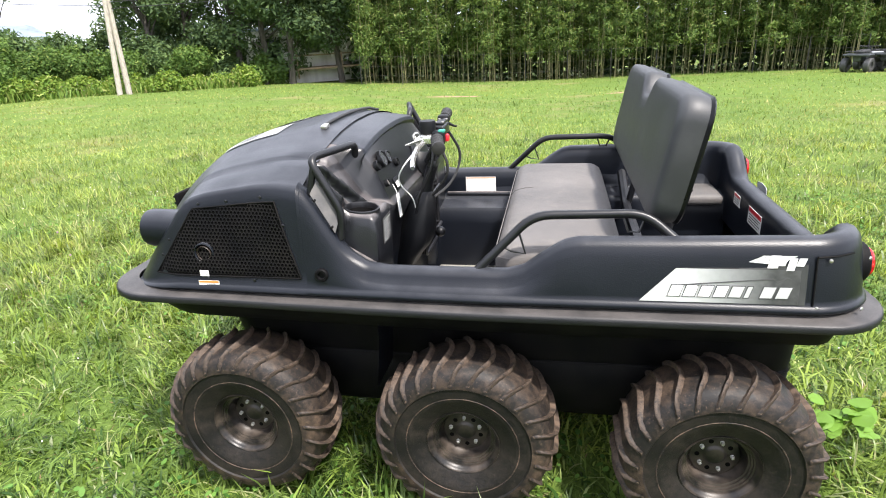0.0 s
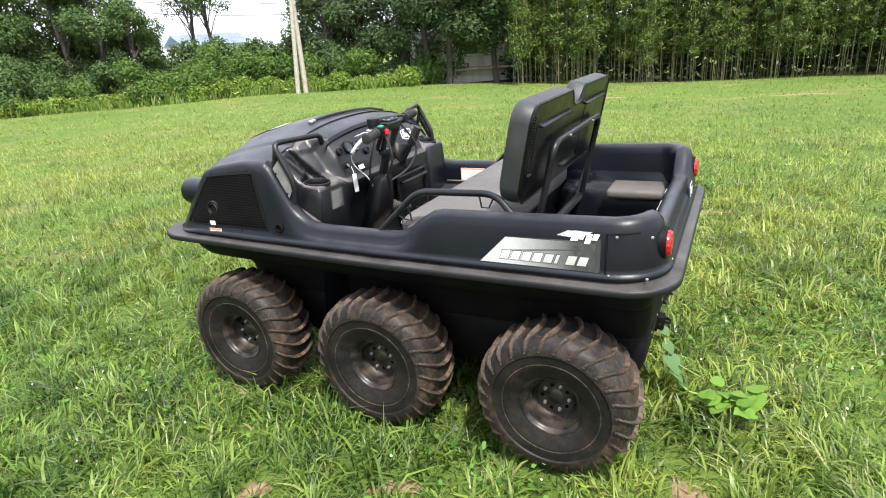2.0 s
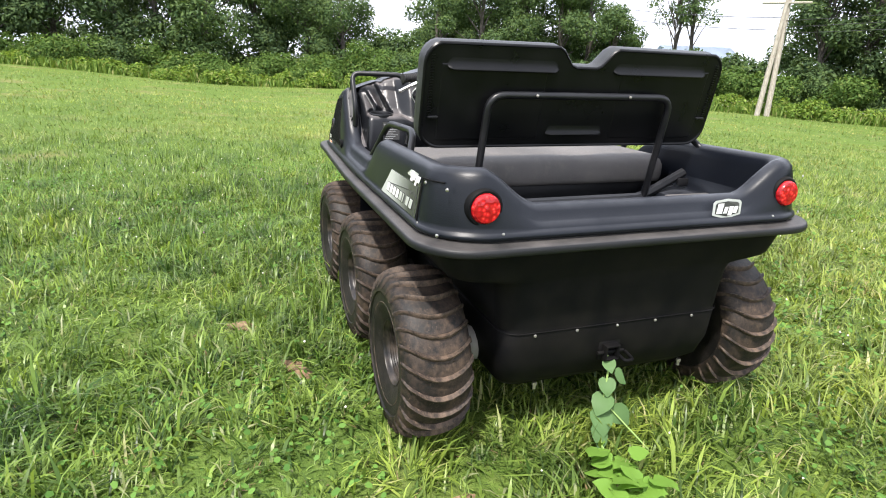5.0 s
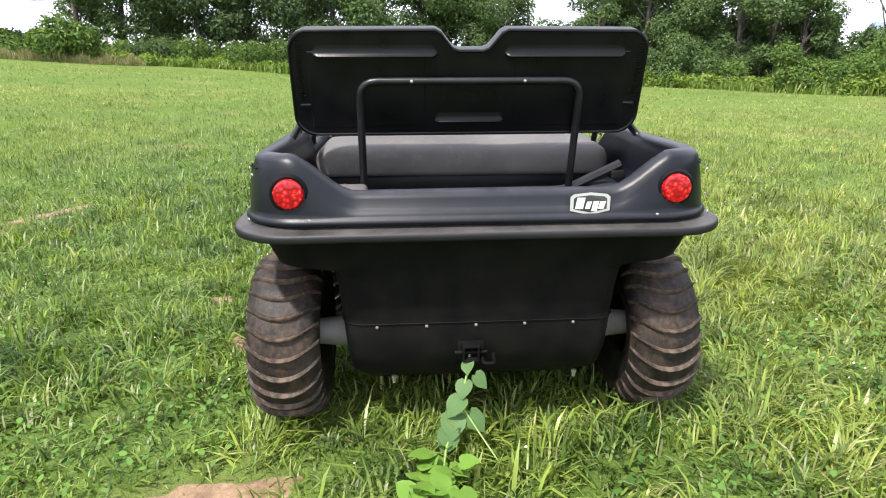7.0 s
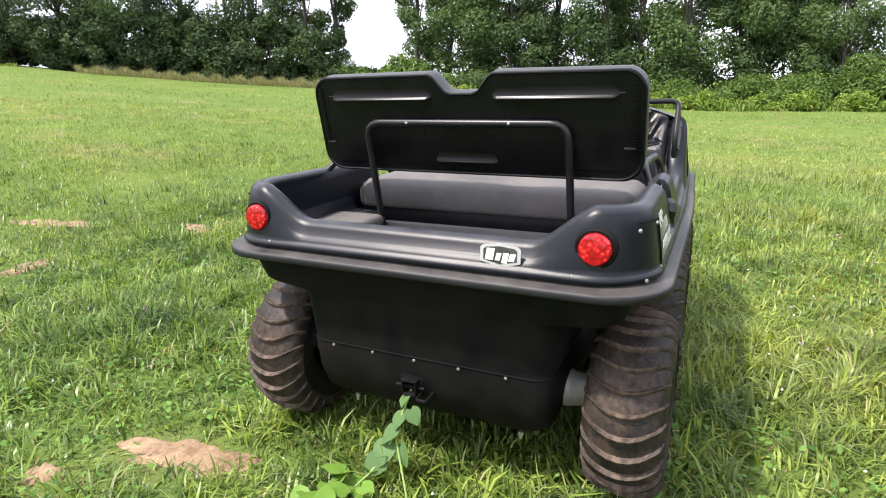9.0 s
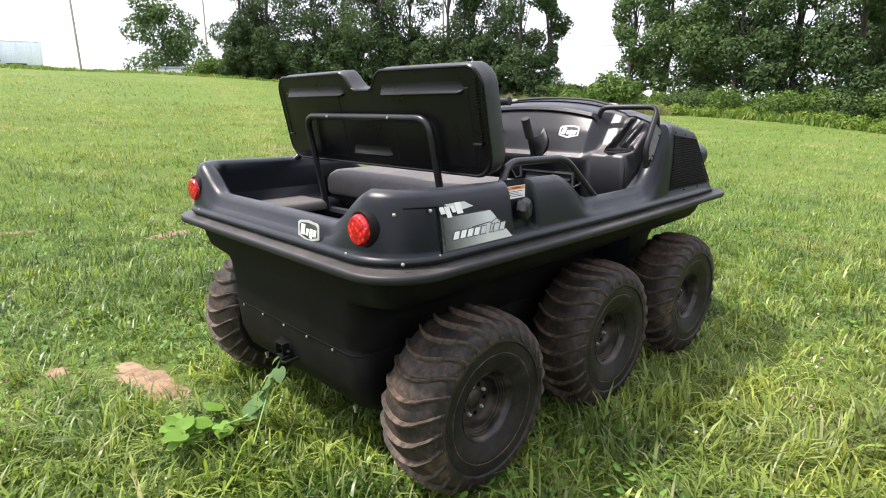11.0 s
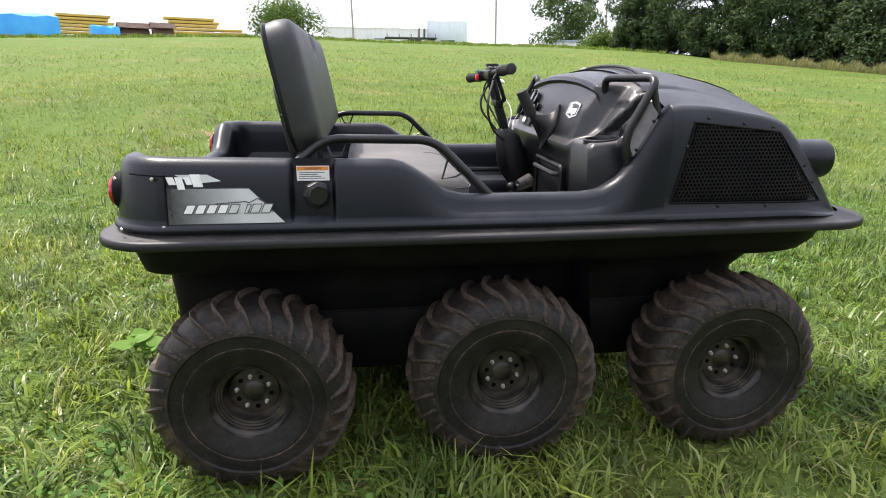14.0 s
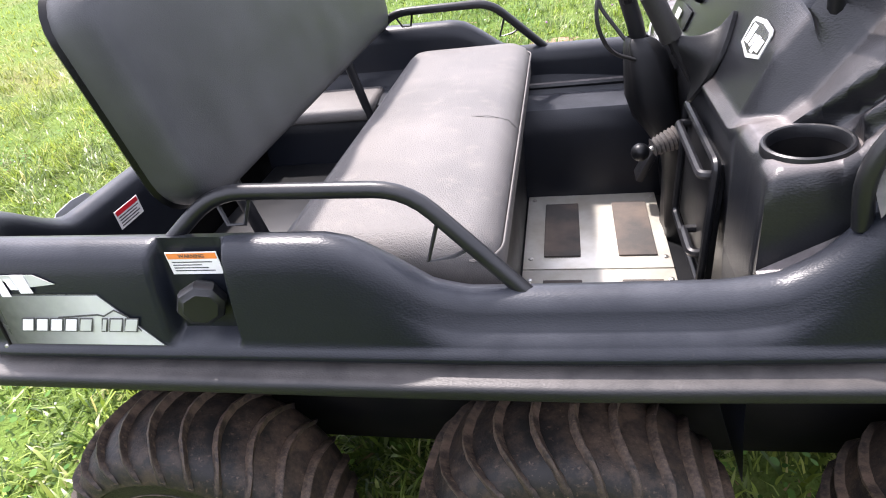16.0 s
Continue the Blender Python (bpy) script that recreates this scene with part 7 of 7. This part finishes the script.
# ---- utility poles and cables ----
def utility_pole(az, r, h, rad, lean_x, lean_y, label):
    x, y = polar(az, r)
    z = float(ground_z(x, y)) - 0.2
    root = new("utility_pole")
    tagged(root, label, "pole", group="utility poles")
    bm = bmesh.new()
    top = Vector((x + lean_x, y + lean_y, z + h))
    add_tube(bm, [(x, y, z), top], rad, 10, rad * 0.7)
    part("shaft", bm, M_POLE, root)
    bm = bmesh.new()
    d = Vector((math.sin(radians(az)), -math.cos(radians(az)), 0))
    c = Vector((x, y, z)).lerp(top, 0.93)
    add_tube(bm, [c - d * 1.1, c + d * 1.1], 0.06, 6)
    part("crossarm", bm, M_POLE, root)
    return c


utility_pole(-50.0, 33.6, 10.0, 0.15, 0.1, -0.1, "weathered grey utility pole at the field edge")
utility_pole(-49.2, 33.4, 6.2, 0.14, -0.25, -0.35, "short weathered brace pole beside a utility pole")


def cable(a, b, sag, rad=0.014, name="cable"):
    bm = bmesh.new()
    a, b = Vector(a), Vector(b)
    pts = [a.lerp(b, i / 16) - Vector((0, 0, sag * 4 * (i / 16) * (1 - i / 16))) for i in range(17)]
    add_tube(bm, pts, rad, 5)
    ob = part(name, bm, M_CABLE)
    tagged(ob, "black overhead cable strung between poles", "cable", group="overhead cables")


bx, by = polar(-125, 30.5)
bz = float(ground_z(bx, by))
utility_pole(-125, 30.5, 9.5, 0.15, 0, 0, "weathered utility pole beyond the bamboo")
hx, hy = polar(-50.0, 33.6)
hz = float(ground_z(hx, hy))
for dz in (4.15, 4.45, 4.75):
    cable((hx, hy, hz + dz), (bx, by, bz + dz + 1.2), 0.25)
ex_, ey_ = polar(-20, 60)
for dz in (4.3, 4.9):
    cable((hx, hy, hz + dz), (ex_, ey_, 5.5 + dz), 1.2, 0.018)
gx0, gy0 = polar(26, 58)
gx1, gy1 = polar(46, 62)
for ga, gr in ((26, 58), (46, 62)):
    utility_pole(ga, gr, 11.5, 0.15, 0, 0, "weathered utility pole hidden among the trees")
for dz in (5.2, 6.6):
    cable((gx0, gy0, dz), (gx1, gy1, dz + 0.6), 0.1, 0.022)
utility_pole(91.0, 78, 13, 0.14, -0.4, 0.2, "thin far utility pole on the rise")
utility_pole(77.6, 78, 13, 0.14, -0.2, 0.1, "thin far utility pole on the rise")
utility_pole(67.6, 82, 13, 0.13, 0.0, 0.0, "thin far utility pole on the rise")


# ---- far buildings and parked things ----
def oriented(az, r, turn=0.0, dz=0.0):
    """Pose at a place round the field, its local -y side facing the middle."""
    x, y = polar(az, r)
    return pose(x, y, float(ground_z(x, y)) + dz, 0, 0, az - 90 + turn)


def box_part(name, parent, mat, cx, cy, cz, sx, sy, sz, bevel=0.02, label=""):
    bm = bmesh.new()
    add_box(bm, cx, cy, cz, sx, sy, sz, bevel)
    return part(name, bm, mat, parent, label)


def mobile_home():
    h = new("mobile_home")
    h.matrix_basis = oriented(-67.2, 40.5, 10, 0.45)
    tagged(h, "pale mobile home with a timber porch, half hidden by trees", "house")
    box_part("wall", h, M_SIDING, 0, 0, 1.75, 9.0, 3.4, 2.3)
    box_part("roof", h, M_BLUEROOF, 0, 0, 2.98, 9.3, 3.7, 0.16)
    box_part("skirting", h, M_SIDING, 0, 0, 0.10, 8.8, 3.2, 1.0)
    for x in (-3.0, -0.6, 3.0):
        w = box_part("window", h, M_GLASS, x, -1.71, 1.9, 0.9, 0.06, 0.9, 0.01)
        for dx in (-0.48, 0.48):
            box_part("frame", w, M_WHITE, x + dx, -1.73, 1.9, 0.07, 0.08, 1.04, 0.01)
    box_part("door", h, M_WHITE, 1.2, -1.72, 1.62, 0.9, 0.07, 2.0, 0.01)
    box_part("porch_deck", h, M_WOOD, 0.2, -2.5, 0.55, 4.4, 1.5, 0.12)
    for x in (-1.9, 0.9, 2.3):
        box_part("porch_post", h, M_WOOD, x, -3.2, 0.75, 0.08, 0.08, 1.5)
    box_part("porch_rail", h, M_WOOD, 0.2, -3.2, 1.35, 4.4, 0.06, 0.08)


mobile_home()


def far_house():
    h = new("far_house")
    h.matrix_basis = oriented(-42.4, 66.0, 18, 0.2)
    tagged(h, "white house with a blue-grey roof beyond the trees", "house")
    box_part("wall", h, M_STEELWALL, 0, 0, 0, 6.4, 6.0, 7.0)
    bm = bmesh.new()
    add_grid(bm, [[(-3.5, -3.4, 3.4), (-3.5, 0, 4.5), (-3.5, 3.4, 3.4)], [(3.5, -3.4, 3.4), (3.5, 0, 4.5), (3.5, 3.4, 3.4)]])
    bmesh.ops.solidify(bm, geom=bm.faces[:], thickness=0.2)
    part("roof", bm, M_BLUEROOF, h)
    for x in (-2.1, 0.0, 2.1):
        box_part("window", h, M_GLASS, x, -3.03, 2.2, 1.3, 0.1, 1.2)


far_house()


def long_shed():
    h = new("long_shed")
    h.matrix_basis = oriented(88.5, 84.0, 2, 0.0)
    tagged(h, "long low white metal shed on the rise", "shed")
    box_part("wall", h, M_STEELWALL, 0, 0, 1.3, 15.2, 8.0, 2.6)
    bm = bmesh.new()
    add_grid(bm, [[(-7.7, -4.2, 2.6), (-7.7, 0, 3.1), (-7.7, 4.2, 2.6)], [(7.7, -4.2, 2.6), (7.7, 0, 3.1), (7.7, 4.2, 2.6)]])
    bmesh.ops.solidify(bm, geom=bm.faces[:], thickness=0.15)
    part("roof", bm, M_STEELWALL, h)
    h2 = new("far_shed")
    h2.matrix_basis = oriented(70.7, 74.0, 0, -1.2)
    tagged(h2, "small white shed beyond the rise", "shed")
    box_part("wall", h2, M_STEELWALL, 0, 0, 1.2, 3.0, 3.0, 2.4)
    box_part("roof", h2, M_BLUEROOF, 0, 0, 2.5, 3.2, 3.2, 0.2)


long_shed()


def axle_wheels(parent, xs, y, r, zc):
    for x in xs:
        for s in (1, -1):
            bm = bmesh.new()
            add_lathe(bm, [(-0.11, r * 0.5), (-0.11, r * 0.9), (-0.08, r), (0.08, r), (0.11, r * 0.9), (0.11, r * 0.5), (0.04, r * 0.45), (0.04, 0.0)], 18, pose(x, s * y, zc, 90, 0, 0))
            part("wheel", bm, M_INK, parent)


def box_trailer():
    t = new("box_trailer")
    t.matrix_basis = oriented(82.2, 68.0, -6)
    tagged(t, "pale blue-white enclosed box trailer parked on the rise", "trailer")
    box_part("body", t, M_BOX, 0, 0, 1.55, 4.4, 2.1, 2.1, 0.05)
    box_part("roof", t, M_WHITE, 0, 0, 2.63, 4.44, 2.14, 0.06)
    box_part("drawbar", t, M_DARK, -2.9, 0, 0.45, 1.5, 0.12, 0.12)
    box_part("fender", t, M_DARK, 0.2, -1.08, 0.62, 1.6, 0.12, 0.10)
    axle_wheels(t, (-0.2, 0.6), 0.98, 0.33, 0.33)


def flat_trailer():
    t = new("flatbed_trailer")
    t.matrix_basis = oriented(85.7, 66.0, 4)
    tagged(t, "dark flatbed trailer with a raised ramp gate", "trailer")
    box_part("deck", t, M_DARK, 0, 0, 0.62, 5.6, 2.0, 0.14)
    for x in (0.9, 1.5):
        box_part("ramp_gate", t, M_DARK, x, 0, 1.15, 0.08, 1.9, 1.0)
    for x in (-2.6, -1.3, 0.0, 2.6):
        box_part("stake", t, M_DARK, x, -0.98, 0.85, 0.07, 0.07, 0.36)
    box_part("drawbar", t, M_DARK, -3.3, 0, 0.5, 1.3, 0.12, 0.12)
    axle_wheels(t, (0.0, 0.8), 0.92, 0.32, 0.32)


box_trailer()
flat_trailer()


def stack(az, r, w, h, mat, label, slats=True, roof=False):
    s = new("covered_stack" if not slats else "timber_stack")
    s.matrix_basis = oriented(az, r, 5)
    tagged(s, label, "stack", group="stacks on the rise")
    if slats:
        nrow = max(3, int(h / 0.28))
        for k in range(nrow):
            z = 0.15 + (h - 0.2) * k / (nrow - 1)
            box_part("board", s, mat, 0.25 * math.sin(k * 2.1), 0.10 * k, z, w, 1.4, h / nrow * 0.72, 0.02)
    else:
        bm = bmesh.new()
        rows = []
        for i in range(9):
            x = -w / 2 + w * i / 8
            rows.append([(x, -1.2, 0.0), (x, -1.15, h * 0.6), (x, -1.0, h * (0.9 + 0.05 * math.sin(i * 2))), (x, 0, h * (1.02 + 0.04 * math.sin(i * 1.3))), (x, 1.0, h * 0.9), (x, 1.2, 0.0)])
        vs = add_grid(bm, rows)
        bm.faces.new(vs[0])
        bm.faces.new(list(reversed(vs[-1])))
        part("cover", bm, mat, s)
        box_part("pallet", s, M_WOOD, 0, 0, 0.06, w * 1.02, 2.5, 0.12)
    if roof:
        bm = bmesh.new()
        add_grid(bm, [[(-w / 2 - 0.2, -1.5, h), (-w / 2 - 0.2, 0, h + 0.55), (-w / 2 - 0.2, 1.5, h)], [(w / 2 + 0.2, -1.5, h), (w / 2 + 0.2, 0, h + 0.55), (w / 2 + 0.2, 1.5, h)]])
        bmesh.ops.solidify(bm, geom=bm.faces[:], thickness=0.08)
        part("roof", bm, mat, s)
    return s


stack(118.4, 62, 6.6, 1.9, M_TARP, "pile of goods under a bright blue tarp", False)
stack(113.4, 66, 4.5, 2.1, M_YELLOW, "stack of yellow boards on the rise")
stack(112.1, 62, 2.2, 0.9, M_TARP, "low pile under a bright blue tarp", False)
stack(109.9, 63, 2.4, 0.60, M_BROWN, "brown covered stack with a pitched top", False, True)
stack(107.7, 62, 1.7, 0.60, M_BROWN, "brown covered stack with a pitched top", False, True)
stack(105.2, 67, 4.8, 1.9, M_YELLOW, "stack of yellow boards on the rise")
stack(102.0, 67, 2.6, 0.8, M_YELLOW, "low stack of yellow boards on the rise")


def steel_cage():
    c = new("steel_rack")
    c.matrix_basis = oriented(126.6, 25.0, 0)
    tagged(c, "dark green steel cage rack standing on the grass", "rack")
    for x in (-1.25, -0.9, -0.3, 0.3, 0.9, 1.25):
        for y in (-0.5, 0.5):
            box_part("upright", c, M_GREENSTEEL, x, y, 0.9, 0.06, 0.06, 1.8)
    for z in (0.12, 0.6, 1.1, 1.75):
        for y in (-0.5, 0.5):
            box_part("bar", c, M_GREENSTEEL, 0, y, z, 2.55, 0.05, 0.05)
        for x in (-1.25, 1.25):
            box_part("bar", c, M_GREENSTEEL, x, 0, z, 0.05, 1.0, 0.05)
    box_part("shelf", c, M_DARK, 0, 0, 0.16, 2.4, 0.95, 0.04)
    box_part("side_sheet", c, M_GREENSTEEL, -0.45, 0.47, 0.95, 1.6, 0.02, 1.5)


steel_cage()


def white_slab():
    s = new("white_slab")
    s.matrix_basis = pose(-12.5, 12.9, float(ground_z(-12.0, 13.0)) + 0.03, 3.0, 0.5, 20)
    tagged(s, "flat white board with a dark slot lying on the grass", "board")
    bm = bmesh.new()
    add_grid(bm, [loop_pts(-1.7 + d, 1.7 - d, 1.3 - d, 0.03, 0.03, z, 4) for d, z in ((0.0, -0.05), (0.0, 0.03), (0.01, 0.04), (1.2, 0.042))], close=True)
    part("top_sheet", bm, M_WHITE, s)
    box_part("dark_slot", s, M_DARK, 0.55, -0.25, 0.045, 0.9, 0.30, 0.012, 0.004)


white_slab()


def quad_bike(az, r, turn, label):
    q = new("quad_bike")
    q.matrix_basis = oriented(az, r, turn)
    tagged(q, label, "quad bike", group="parked quad bikes")
    for x in (-0.62, 0.62):
        for s in (1, -1):
            bm = bmesh.new()
            add_lathe(bm, [(-0.12, 0.15), (-0.13, 0.26), (-0.09, 0.31), (0.09, 0.31), (0.13, 0.26), (0.12, 0.15), (0.05, 0.14), (0.05, 0.0)], 18, pose(x, s * 0.46, 0.31, 90, 0, 0))
            part("wheel", bm, M_INK, q)
    box_part("body", q, M_QUAD, 0, 0, 0.62, 1.5, 0.36, 0.34, 0.08)
    for x in (-0.62, 0.62):
        box_part("fender", q, M_QUADW if x > 0 else M_QUAD, x, 0, 0.74, 0.62, 1.05, 0.10, 0.05)
    box_part("seat", q, M_DARK, -0.25, 0, 0.86, 0.75, 0.34, 0.14, 0.06)
    bm = bmesh.new()
    add_tube(bm, fillet([(0.28, -0.40, 1.06), (0.34, -0.15, 1.04), (0.34, 0.15, 1.04), (0.28, 0.40, 1.06)], 0.06), 0.02, 8)
    add_tube(bm, [(0.45, 0, 0.75), (0.34, 0, 1.04)], 0.035, 8)
    part("handlebar", bm, M_DARK, q)
    for x in (-0.72, 0.72):
        bm = bmesh.new()
        for y in (-0.42, -0.14, 0.14, 0.42):
            add_tube(bm, [(x - 0.28, y, 0.88), (x + 0.28, y, 0.88)], 0.012, 6)
        for dx in (-0.28, 0.28):
            add_tube(bm, [(x + dx, -0.42, 0.88), (x + dx, 0.42, 0.88)], 0.012, 6)
        part("cargo_rack", bm, M_DARK, q)


quad_bike(-116.0, 31.0, 70, "dark quad bike with pale front fenders parked by the bamboo")
quad_bike(-118.0, 31.4, 60, "dark quad bike with pale front fenders parked by the bamboo")
quad_bike(-120.4, 31.8, 75, "dark quad bike parked by the bamboo")
